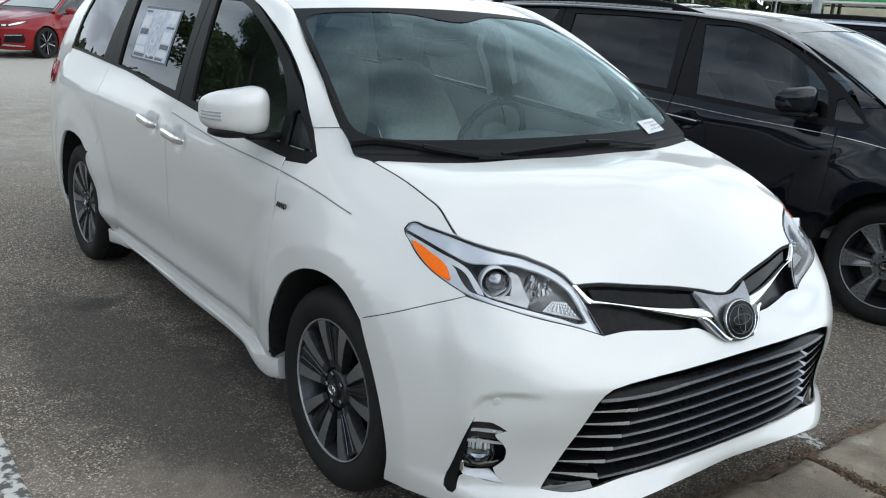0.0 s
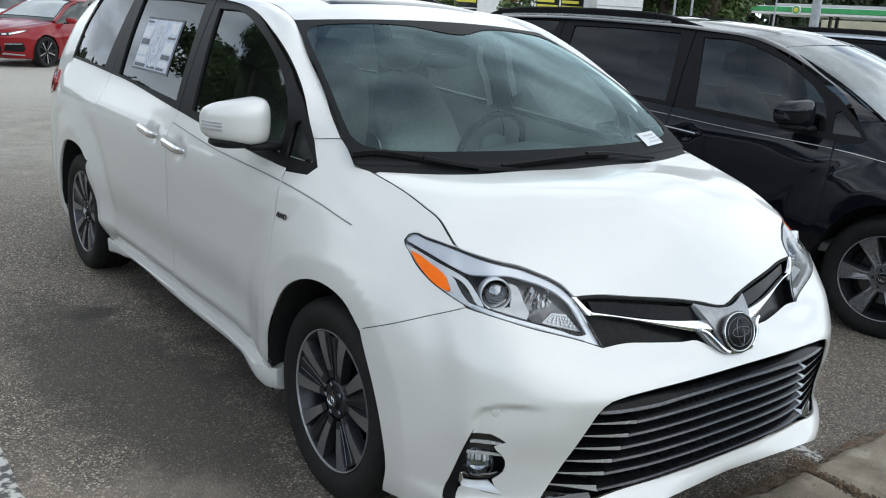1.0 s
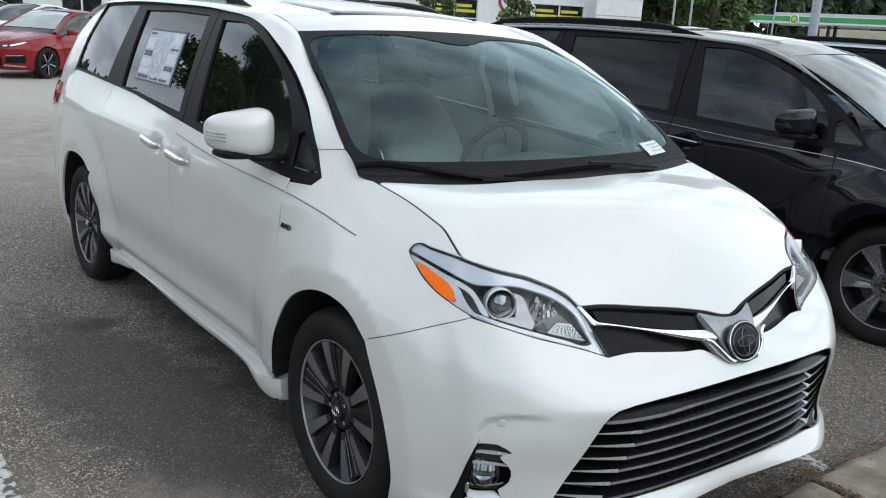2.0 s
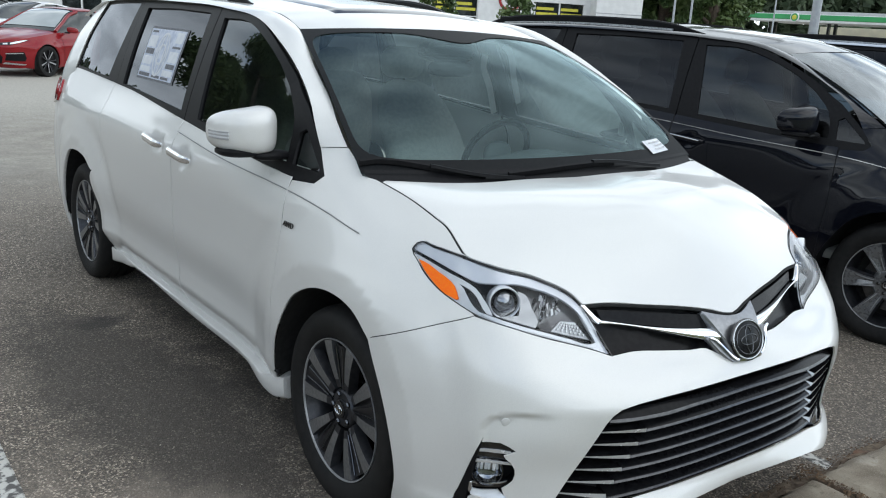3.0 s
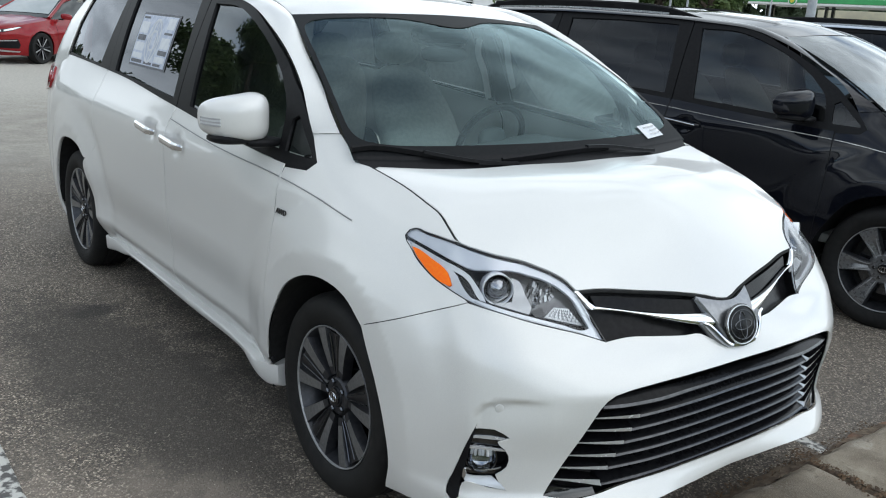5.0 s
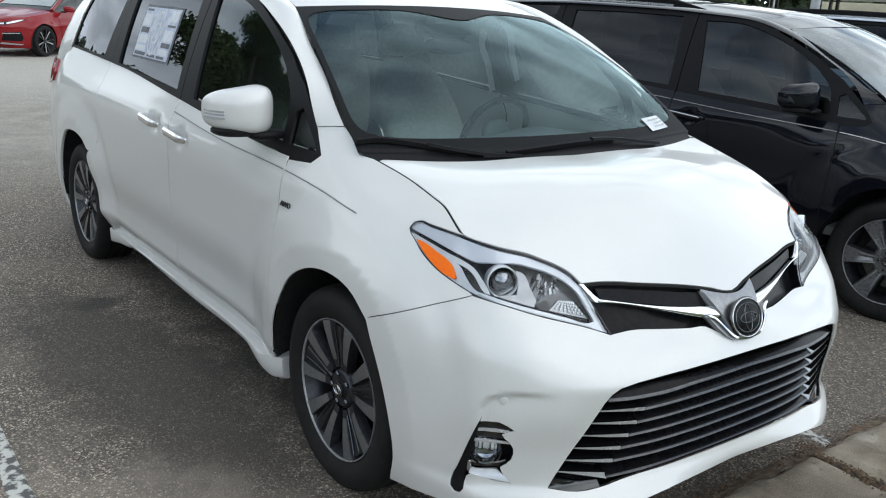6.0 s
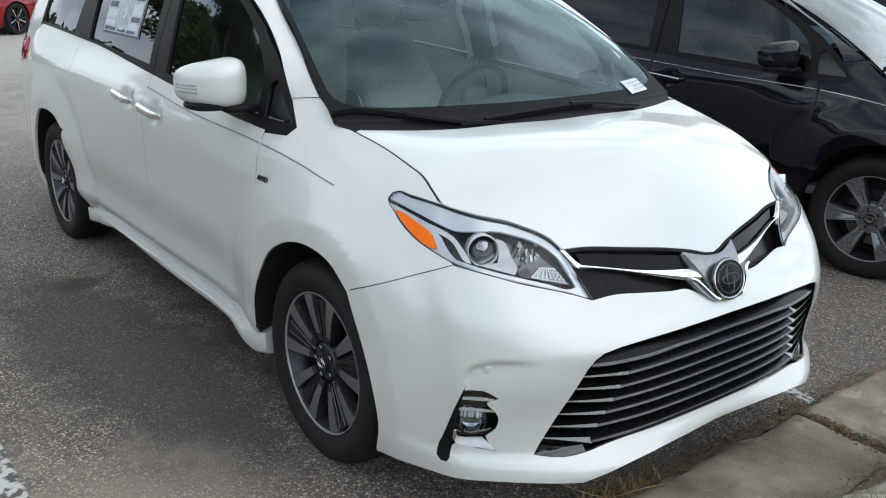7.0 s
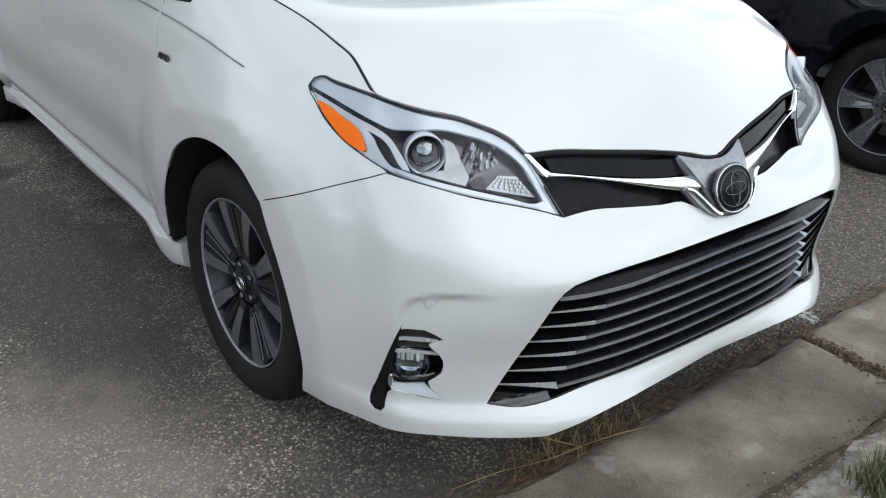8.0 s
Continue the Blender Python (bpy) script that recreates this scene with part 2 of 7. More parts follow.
def panel(poly, lift, h=.03, holes=(), rim=.012, middle=MIDDLE):
    """A sheet cut to a polygon in a surface's own two coordinates, with turned-in edges."""
    loops = [dense(poly, h * .8)] + [dense(q, h * .8) for q in holes]
    lo, hi = loops[0].min(0), loops[0].max(0)
    gx, gy = np.meshgrid(np.arange(lo[0] + h / 2, hi[0], h), np.arange(lo[1] + h / 2, hi[1], h))
    g = np.stack([gx.ravel(), gy.ravel()], 1)
    ok = inside(g, loops[0])
    for q in loops[1:]:
        ok &= ~inside(g, q)
    g = g[ok]
    edge = np.concatenate(loops)
    if len(g):
        far = np.array([np.min(((edge - q) ** 2).sum(1)) for q in g]) > (h * .45) ** 2
        g = g[far]
    pts = np.concatenate([edge, g])
    es, k = [], 0
    for q in loops:
        es += [(k + i, k + (i + 1) % len(q)) for i in range(len(q))]
        k += len(q)
    vs, _, fs, _, _, _ = delaunay_2d_cdt([Vector(q) for q in pts], es, [], 0, 1e-6)
    p2 = np.array([tuple(q) for q in vs])
    fs = [tuple(q) for q in fs]
    mid = np.array([p2[list(q)].mean(0) for q in fs])
    ok = inside(mid, loops[0])
    for q in loops[1:]:
        ok &= ~inside(mid, q)
    fs = [q for q, o in zip(fs, ok) if o]
    v, n = lifted(lift, p2, middle)
    out = []
    for q in fs:
        a, b, c = v[q[0]], v[q[1]], v[q[2]]
        out.append(q if np.dot(np.cross(b - a, c - a), n[q[0]]) > 0 else tuple(reversed(q)))
    if rim:
        allv, alln, k = [v], [n], len(v)
        for i, q in enumerate(loops):
            rv, rn = lifted(lift, q, middle)
            t = np.roll(rv, -1, axis=0) - np.roll(rv, 1, axis=0)
            sn = np.cross(t, rn)
            sn /= np.linalg.norm(sn, axis=1, keepdims=True) + 1e-12
            area = np.sum(q[:, 0] * np.roll(q[:, 1], -1) - np.roll(q[:, 0], -1) * q[:, 1])
            # outwards from the sheet's middle, inwards for a hole
            cen = rv.mean(0)
            if (((rv - cen) * sn).sum() < 0) != (i > 0):
                sn = -sn
            m = len(q)
            allv += [rv, rv - rn * rim]
            alln += [sn * .8 + rn * .6, sn]
            for j in range(m):
                a, b, c, d = k + j, k + (j + 1) % m, k + m + (j + 1) % m, k + m + j
                f = (a, b, c, d)
                fn = np.cross(rv[(j + 1) % m] - rv[j], -rn[j])
                out.append(f if np.dot(fn, sn[j]) > 0 else tuple(reversed(f)))
            k += 2 * m
        v, n = np.concatenate(allv), np.concatenate(alln)
        n = n / (np.linalg.norm(n, axis=1, keepdims=True) + 1e-12)
    return v, out, n


def grid_shape(p, loop_u=False, loop_v=False):
    """A sheet from a table of places (rows, columns, 3)."""
    p = np.asarray(p, float)
    a, b = p.shape[:2]
    fs = []
    for i in range(a if loop_u else a - 1):
        for j in range(b if loop_v else b - 1):
            i2, j2 = (i + 1) % a, (j + 1) % b
            fs.append((i * b + j, i2 * b + j, i2 * b + j2, i * b + j2))
    return p.reshape(-1, 3), fs, None


def swept(path, profile, up=(0, 0, 1), closed=True, scale=None, caps=True):
    """A profile (across, up) carried along a path of places."""
    path = np.asarray(path, float)
    t = np.gradient(path, axis=0)
    t /= np.linalg.norm(t, axis=1, keepdims=True)
    u = np.asarray(up, float)
    u = np.broadcast_to(u, path.shape)
    side = np.cross(t, u)
    side /= np.linalg.norm(side, axis=1, keepdims=True)
    upv = np.cross(side, t)
    pr = np.asarray(profile, float)
    sc = np.ones(len(path)) if scale is None else np.asarray(scale)
    g = path[:, None] + (side[:, None] * pr[None, :, :1] + upv[:, None] * pr[None, :, 1:]) * sc[:, None, None]
    v, f, _ = grid_shape(g, loop_v=closed)
    if caps and closed:
        m, k = len(pr), len(path)
        f = f + [tuple(range(m)), tuple(range((k - 1) * m, k * m))[::-1]]
    return v, f, None


def ring_profile(r, n=8, flat=1.0):
    return [(r * math.cos(2 * math.pi * i / n), r * flat * math.sin(2 * math.pi * i / n)) for i in range(n)]


def lathe(profile, n=48, axis="x", caps=False):
    pr = np.asarray(profile, float)
    a = np.linspace(0, 2 * np.pi, n, endpoint=False)
    g = np.zeros((n, len(pr), 3))
    along, r = pr[:, 0], pr[:, 1]
    g[:, :, 0] = along
    g[:, :, 1] = np.cos(a)[:, None] * r
    g[:, :, 2] = np.sin(a)[:, None] * r
    if axis == "z":
        g = g[:, :, [1, 2, 0]]
    v, f, _ = grid_shape(g, loop_u=True)
    if caps:
        m = len(pr)
        f = f + [tuple(i * m for i in range(n)), tuple(i * m + m - 1 for i in range(n))[::-1]]
    return v, f, None


def block(size, at=(0, 0, 0), bevel=.01, taper=1.0, segments=2):
    """A box with rounded edges; taper narrows its top."""
    bm = bmesh.new()
    bmesh.ops.create_cube(bm, size=1)
    for w in bm.verts:
        k = taper if w.co.z > 0 else 1
        w.co = Vector((w.co.x * size[0] * k, w.co.y * size[1] * k, w.co.z * size[2]))
    if bevel:
        bmesh.ops.bevel(bm, geom=bm.edges[:] + bm.verts[:], offset=bevel, segments=segments, affect="EDGES", profile=.6)
    v = np.array([tuple(w.co) for w in bm.verts]) + np.array(at)
    bm.verts.index_update()
    f = [tuple(w.index for w in q.verts) for q in bm.faces]
    bm.free()
    return v, f, None


def rounded_form(half, at=(0, 0, 0), power=3.2, n=28, m=18, warp=None):
    """A cushion-like closed form (superellipsoid)."""
    u = np.linspace(-np.pi, np.pi, n, endpoint=False)
    w = np.linspace(-np.pi / 2, np.pi / 2, m)
    e = 2 / power
    def pw(a):
        return np.sign(a) * abs(a) ** e
    g = np.zeros((n, m, 3))
    g[..., 0] = pw(np.cos(w))[None] * pw(np.cos(u))[:, None] * half[0]
    g[..., 1] = pw(np.cos(w))[None] * pw(np.sin(u))[:, None] * half[1]
    g[..., 2] = pw(np.sin(w))[None] * half[2]
    if warp:
        g = warp(g)
    v, f, _ = grid_shape(g + np.array(at), loop_u=True)
    return v, f, None


def thin_plate(points):
    """A smooth height over (x, y) through known places."""
    p = np.array(points, float)
    n = len(p)
    def kern(d2):
        return .5 * d2 * np.log(d2 + 1e-12)
    d2 = ((p[:, None, :2] - p[None, :, :2]) ** 2).sum(-1)
    a = np.zeros((n + 3, n + 3))
    a[:n, :n] = kern(d2) + np.eye(n) * 4e-4
    a[:n, n], a[:n, n + 1:] = 1, p[:, :2]
    a[n, :n], a[n + 1:, :n] = 1, p[:, :2].T
    w = np.linalg.solve(a, np.r_[p[:, 2], 0, 0, 0])

    def at(x, y):
        x, y = np.asarray(x, float), np.asarray(y, float)
        d = (x[..., None] - p[:, 0]) ** 2 + (y[..., None] - p[:, 1]) ** 2
        return kern(d) @ w[:n] + w[n] + w[n + 1] * x + w[n + 2] * y
    return at


# Smooth curves and the shape of the van's skin -------------------------------------------------
def spline(points):
    """A smooth function through (t, a, b, ...) knots, held flat outside them."""
    p = np.array(points, float)
    t, v = p[:, 0], p[:, 1:]
    h = np.diff(t)
    d = np.diff(v, axis=0) / h[:, None]
    m = np.zeros_like(v)
    m[0], m[-1] = d[0], d[-1]
    d = np.where(abs(d) < 1e-9, 0, d)
    for i in range(1, len(t) - 1):
        w1, w2 = 2 * h[i] + h[i - 1], h[i] + 2 * h[i - 1]
        same = d[i - 1] * d[i] > 0
        safe1, safe2 = np.where(same, d[i - 1], 1), np.where(same, d[i], 1)
        m[i] = np.where(same, (w1 + w2) / (w1 / safe1 + w2 / safe2), 0)

    def at(x):
        x = np.clip(np.asarray(x, float), t[0], t[-1])
        i = np.clip(np.searchsorted(t, x) - 1, 0, len(t) - 2)
        u = ((x - t[i]) / h[i])[..., None]
        hi = h[i][..., None]
        r = ((1 + 2 * u) * (1 - u) ** 2 * v[i] + u * (1 - u) ** 2 * hi * m[i]
             + u * u * (3 - 2 * u) * v[i + 1] + u * u * (u - 1) * hi * m[i + 1])
        return r[..., 0] if v.shape[1] == 1 else r
    return at


def through_points(points):
    """A smooth curve through places, by its length: returns the function and its length."""
    p = np.array(points, float)
    t = np.r_[0, np.cumsum(np.linalg.norm(np.diff(p, axis=0), axis=1))]
    n = len(t)
    m = np.zeros_like(p)
    for i in range(n):
        a, b = max(i - 1, 0), min(i + 1, n - 1)
        if 0 < i < n - 1:
            h0, h1 = t[i] - t[i - 1], t[i + 1] - t[i]
            m[i] = ((p[i] - p[i - 1]) / h0 * h1 + (p[i + 1] - p[i]) / h1 * h0) / (h0 + h1)
        else:
            m[i] = (p[b] - p[a]) / (t[b] - t[a])

    def at(x):
        x = np.clip(np.asarray(x, float), 0, t[-1])
        i = np.clip(np.searchsorted(t, x) - 1, 0, n - 2)
        h = (t[i + 1] - t[i])[..., None]
        u = (x - t[i])[..., None] / h
        return ((1 + 2 * u) * (1 - u) ** 2 * p[i] + u * (1 - u) ** 2 * h * m[i]
                + u * u * (3 - 2 * u) * p[i + 1] + u * u * (u - 1) * h * m[i + 1])
    return at, t[-1]


# Plan of the van's widest line, from the middle of the nose round the corner to the tail.
OUTLINE, OUT_LEN = through_points([
    (0, .945), (.2, .94), (.4, .92), (.56, .88), (.7, .81), (.81, .725), (.875, .65), (.92, .52), (.948, .3), (.96, .05), (.97, -.35),
    (.978, -1.0), (.98, -1.8), (.978, -2.6), (.972, -3.2), (.95, -3.65), (.9, -3.9), (.8, -4.03), (.55, -4.1), (0, -4.12)])


def outline_normal(s):
    d = OUTLINE(np.asarray(s) + .02) - OUTLINE(np.asarray(s) - .02)
    n = np.stack([-d[..., 1], d[..., 0]], -1)
    return n / np.linalg.norm(n, axis=-1, keepdims=True)


def lean_normal(s, z):
    """The way in which the skin leans inwards: it turns slowly round the nose's corners above the bumper."""
    s, z = np.asarray(s, float), np.asarray(z, float)
    reach = .34 * np.clip((s - .25) / .35, 0, 1) * np.clip((2.1 - s) / .5, 0, 1) * np.clip((z - .60) / .14, 0, 1)
    n = sum(w * outline_normal(s + reach * k) for k, w in zip(np.linspace(-1, 1, 9), (.3, .6, .85, 1, 1, 1, .85, .6, .3)))
    return n / np.linalg.norm(n, axis=-1, keepdims=True)


_ss = np.linspace(0, OUT_LEN, 2000)
_so = OUTLINE(_ss)


def s_at_y(y):
    return float(np.interp(-y, -_so[330:1800, 1], _ss[330:1800]))


def s_at_x(x):
    return float(_ss[:330][np.argmin(abs(_so[:330, 0] - x))])


# How far the skin stands inside that line, by height, at stations along it.
def stations():
    nose = [(.15, .09), (.2, .062), (.24, .05), (.28, .035), (.33, .05), (.5, .045), (.595, .027), (.625, .036), (.655, .055), (.68, .072), (.715, .091), (.76, .116), (.8, .140), (.84, .168), (.9, .245), (1.1, .5)]
    mid = [(.15, .03), (.2, .004), (.24, -.004), (.28, .02), (.33, .05), (.5, .035), (.6, .02), (.64, .038), (.68, .078), (.725, .142), (.79, .182), (.86, .213), (.9, .268), (1.1, .53)]
    corner = [(.15, .03), (.2, .002), (.245, .001), (.272, .004), (.302, .024), (.4, .020), (.52, .002), (.6, .012), (.68, .03), (.76, .075), (.85, .143), (.95, .268), (1.1, .45)]
    cheek = [(.15, .05), (.2, .03), (.3, .012), (.45, .0), (.6, .0), (.7, .01), (.8, .035), (.88, .068), (.95, .116), (1.0, .166), (1.1, .29)]
    wheel = [(.15, .03), (.3, .0), (.6, .0), (.75, .0), (.83, .008), (.9, .026), (.96, .05), (1.02, .088), (1.07, .130), (1.12, .178), (1.2, .29)]
    base = [(.15, .03), (.3, .0), (.6, .0), (.8, .0), (.86, .008), (.91, .02), (.97, .036), (1.04, .064), (1.1, .095), (1.15, .127), (1.2, .158), (1.3, .215)]
    sail = [(.15, .04), (.26, .034), (.31, .030), (.345, .022), (.39, .015), (.47, .006), (.6, .0), (.85, .0), (.92, .010), (.98, .022), (1.04, .045), (1.1, .07), (1.2, .113), (1.25, .135), (1.3, .16)]
    door = [(.15, .06), (.2, .03), (.26, .092), (.285, .086), (.300, .078), (.376, .034), (.392, .029), (.43, .031), (.48, .031), (.54, .023), (.6, .012), (.68, .005), (.8, .003), (.93, .0), (1.0, .002), (1.03, .007), (1.06, .020), (1.10, .043), (1.14, .064), (1.22, .100), (1.3, .13)]
    front_door = [(.15, .06), (.2, .03), (.26, .062), (.285, .058), (.335, .033), (.352, .027), (.39, .025), (.44, .021), (.5, .013), (.6, .003), (.8, .0), (.9, .0), (.97, .012), (1.04, .035), (1.1, .058), (1.2, .09), (1.3, .13)]
    rear = [(.15, .08), (.3, .03), (.5, .005), (.7, .0), (.9, .002), (.98, .009), (1.03, .020), (1.08, .040), (1.14, .068), (1.22, .102), (1.3, .135)]
    tail = [(.15, .1), (.3, .04), (.5, .01), (.7, .0), (.9, .02), (1.1, .06), (1.3, .14)]
    return [(0, nose), (s_at_x(.5), mid), (s_at_x(.8), corner), (s_at_y(.4), cheek), (s_at_y(0), wheel), (s_at_y(-.2), base), (s_at_y(-.36), sail), (s_at_y(-.5), front_door),
            (s_at_y(-.92), door), (s_at_y(-1.5), door), (s_at_y(-2.5), door), (s_at_y(-3.3), rear), (OUT_LEN - .6, tail), (OUT_LEN, tail)]


_st = stations()
_zz = np.linspace(.12, 1.32, 241)
_sl = np.array([a for a, _ in _st])
_tab = np.array([spline(p)(_zz) for _, p in _st])
_inset = spline([(a, *row) for a, row in zip(_sl, _tab)])
_stab = np.linspace(0, OUT_LEN, 500)
_grid = _inset(_stab)
for _axis, _w in ((0, 8), (1, 4)):
    _k = np.exp(-np.linspace(-2, 2, 2 * _w + 1) ** 2)
    _k /= _k.sum()
    _pad = np.pad(_grid, [(_w, _w) if a == _axis else (0, 0) for a in (0, 1)], mode="edge")
    _grid = sum(w * np.take(_pad, range(i, i + _grid.shape[_axis]), axis=_axis) for i, w in enumerate(_k))


def inset(s, z):
    s, z = np.asarray(s, float), np.asarray(z, float)
    a = np.clip(s / OUT_LEN * 499, 0, 498.999)
    b = np.clip((z - .12) / 1.2 * 240, 0, 239.999)
    i, j = a.astype(int), b.astype(int)
    u, w = a - i, b - j
    # cubic smoothing in z keeps reflections even
    g = _grid
    return (g[i, j] * (1 - u) * (1 - w) + g[i + 1, j] * u * (1 - w) + g[i, j + 1] * (1 - u) * w + g[i + 1, j + 1] * u * w)


AXLE_Z, REAR_Y = .342, -3.03


def skin(s, z):
    """A place on the van's side or nose."""
    s, z = np.asarray(s, float), np.asarray(z, float)
    xy = OUTLINE(s)
    n = lean_normal(s, z)
    d = -inset(s, z)
    for yw, amount in ((-.02, .02), (REAR_Y, .016)):
        r = np.hypot(xy[..., 1] - yw, (z - AXLE_Z) * .96)
        side = 1 / (1 + np.exp(-(xy[..., 0] - .9) / .015))
        k = np.clip((.63 - r) / .15, 0, 1)
        d = d + side * amount * 1.25 * k ** 1.25 - side * .007 * np.exp(-((r - .665) / .05) ** 2) * np.clip((z - .35) / .25, 0, 1) * np.clip((1.0 - z) / .12, 0, 1)
    # the lamp pocket in the bumper's corner, under its brow
    a = np.clip((.962 - s) / .03, 0, 1) * np.clip((s - .72) / .13, 0, 1)
    top = .601 - .012 * np.clip((s - .8) / .1, 0, 1) - .03 * np.clip((s - .9) / .045, 0, 1) ** 2
    b = np.clip((top - z) / .013, 0, 1) * np.clip((z - .255) / .05, 0, 1) * (1 - .6 * np.clip((.575 - z) / .14, 0, 1))
    a, b = a * a * (3 - 2 * a), b * b * (3 - 2 * b)
    d = d - .014 * a * b
    # finger cups behind the door handles
    for sc, zc in ((3.27, 1.012), (2.93, .996)):
        d = d - .016 * np.exp(-(((s - sc) / .078) ** 2 + ((z - zc) / .04) ** 2) ** 2.5)
    p = xy + n * d[..., None]
    return np.stack([p[..., 0], p[..., 1], z + 0 * p[..., 0]], -1)


def glass_x(y, z):
    """The plane of the side windows: it leans in towards the roof, and turns in at the front."""
    z, y = np.asarray(z, float), np.asarray(y, float)
    return .914 - .27 * (z - 1.13) - .2 * (z - 1.13) ** 2 - .045 * np.clip((y + .8) / .5, 0, 1.2) ** 2 - .03 * np.clip((-2.6 - y) / .8, 0, 1.5) ** 2 - .022 * np.clip((y + 1.1) / .5, 0, 1) ** 2 * np.clip((z - 1.1) / .3, 0, 1)


# The minivan's surfaces ------------------------------------------------------------------------
def sy(y):
    return s_at_y(y)


def skin2(s, z):
    """The skin with both sides: s counts from the middle of the nose, to the right side positive."""
    s = np.asarray(s, float)
    p = skin(abs(s), z)
    p[..., 0] *= np.where(s < 0, -1, 1)
    return p


def skin_deep(depth):
    def at(s, z):
        e = .006
        n = np.cross(skin2(s, z + e) - skin2(s, z - e), skin2(s + e, z) - skin2(s - e, z))
        n /= np.linalg.norm(n, axis=-1, keepdims=True)
        return skin2(s, z) - n * depth
    return at


def glass_at(depth=0.0):
    def at(y, z):
        return np.stack([glass_x(y, z) - depth, np.asarray(y, float) + 0 * z, np.asarray(z, float) + 0 * y], -1)
    return at


HEADLIGHT = smooth_line([(1.349, 0.960), (1.350, 0.973), (1.336, 0.981), (1.279, 0.978), (1.150, 0.966), (1.027, 0.948), (0.949, 0.939), (0.819, 0.917), (0.729, 0.897), (0.669, 0.876), (0.639, 0.856)]) \
    + smooth_line([(0.639, 0.856), (0.586, 0.795), (0.531, 0.723)]) + smooth_line([(0.531, 0.723), (0.673, 0.761), (0.811, 0.792), (0.921, 0.815), (1.036, 0.835), (1.115, 0.855), (1.199, 0.879), (1.266, 0.908), (1.316, 0.938), (1.338, 0.950), (1.349, 0.960)])[:-1]
LAMP_TOP = [(1.150, 0.966), (1.027, 0.948), (0.949, 0.939), (0.819, 0.917), (0.729, 0.897), (0.669, 0.876), (0.639, 0.856)]
LAMP_LOW = [(0.531, 0.723), (0.673, 0.761), (0.811, 0.792), (0.921, 0.815), (1.036, 0.830)]
HOOD_GAP = [(sy(-.024), 1.113), (1.445, 1.071), (1.348, 1.046), (1.283, 1.028), (1.215, 0.998), (1.150, 0.966)]
HOOD_NOSE = [(0.639, 0.856), (0.543, 0.856), (0.384, 0.845), (0.212, 0.828), (0.133, 0.817), (0.083, 0.808), (0.031, 0.795), (0, 0.793)]
GRILLE_LOW = [(0.531, 0.723), (0.429, 0.728), (0.329, 0.723), (.222, .716), (.150, .712), (.125, .700), (.095, .686), (.06, .674), (.03, .671), (0, .670)]
SEAM = [(1.037, 0.829), (1.153, 0.785), (1.280, 0.731), (sy(.222), .682)]
ARCH = [(.33, .178), (.366, .28), (.353, .405), (.308, .52), (.222, .68), (.126, .745), (0, .767), (-.129, .745), (-.257, .675), (-.339, .565), (-.405, .44), (-.43, .31)]
BELT = [(-.30, 1.075), (-.486, 1.082), (-.8, 1.105), (-1.25, 1.135), (-1.569, 1.158), (-2.325, 1.212), (-3.3, 1.235), (-3.6, 1.235)]
_belt = spline([(-y, z) for y, z in BELT])


def belt(y):
    return float(_belt(-y))


LOWER_GRILLE = smooth_line([(0, .632), (.246, .63), (.43, .624), (.52, .615), (.565, .603), (.595, .57)], .03) + smooth_line([(.595, .57), (.67, .43), (.738, .303)], .03) \
    + smooth_line([(.738, .303), (.656, .293), (.575, .298), (.5, .308), (.255, .318), (0, .32)], .03)
FOG_BEZEL = [(.943, .517), (.9465, .501)] + smooth_line([(.92, .503), (.893, .504), (.868, .494), (.847, .481)]) + smooth_line([(.86, .472), (.885, .462), (.866, .449), (.850, .428), (.847, .402), (.856, .377), (.882, .357), (.88, .348), (.862, .329), (.846, .311)])[1:] \
    + smooth_line([(.846, .311), (.90, .313), (.978, .322), (.989, .308), (.987, .278), (1.0, .260), (1.016, .257), (1.032, .268), (1.036, .288), (1.014, .345), (.987, .415), (.943, .517)])[1:-1]


def both(half):
    """A polygon on the right half, closed over the middle of the nose."""
    return list(half) + [(-a, b) for a, b in reversed(half) if a > 1e-6]


def hood_height():
    pts = []
    for s, z in [q for q in HOOD_GAP] + LAMP_TOP[1:] + HOOD_NOSE[1:]:
        p = skin2(np.array(s), np.array(z))
        pts.append(tuple(p))
    pts += [(0, .06, 1.1), (.4, .045, 1.102), (.6, .02, 1.105), (0, .3, 1.093), (.38, .3, 1.083), (0, .5, 1.045), (.35, .46, 1.034), (.6, .34, 1.045)]
    full = pts + [(-x, y, z) for x, y, z in pts if x > .01]
    return thin_plate(full), pts


_hood, _ = hood_height()


def hood_lift(x, y):
    return np.stack([np.asarray(x, float) + 0 * y, np.asarray(y, float) + 0 * x, _hood(x, y)], -1)


def wind_at(u, w):
    """The windshield: u from -1 to 1 across, w from 0 at the cowl to 1 at the roof."""
    u, w = np.asarray(u, float), np.asarray(w, float)
    a = np.stack([.833 * u, .0 - .083 * u * u, 1.105 + .020 * u * u], -1)
    b = np.stack([.652 * u, -.785 - .101 * u * u, 1.588 - .027 * u * u], -1)
    k = w * (1 - w)
    bulge = np.stack([.095 * u * k, .2 * k, (.06 + .06 * (1 - u * u)) * k], -1)
    return a + (b - a) * w[..., None] + bulge


def wind_lift(a, b):
    return wind_at(a / .72, b / .95)


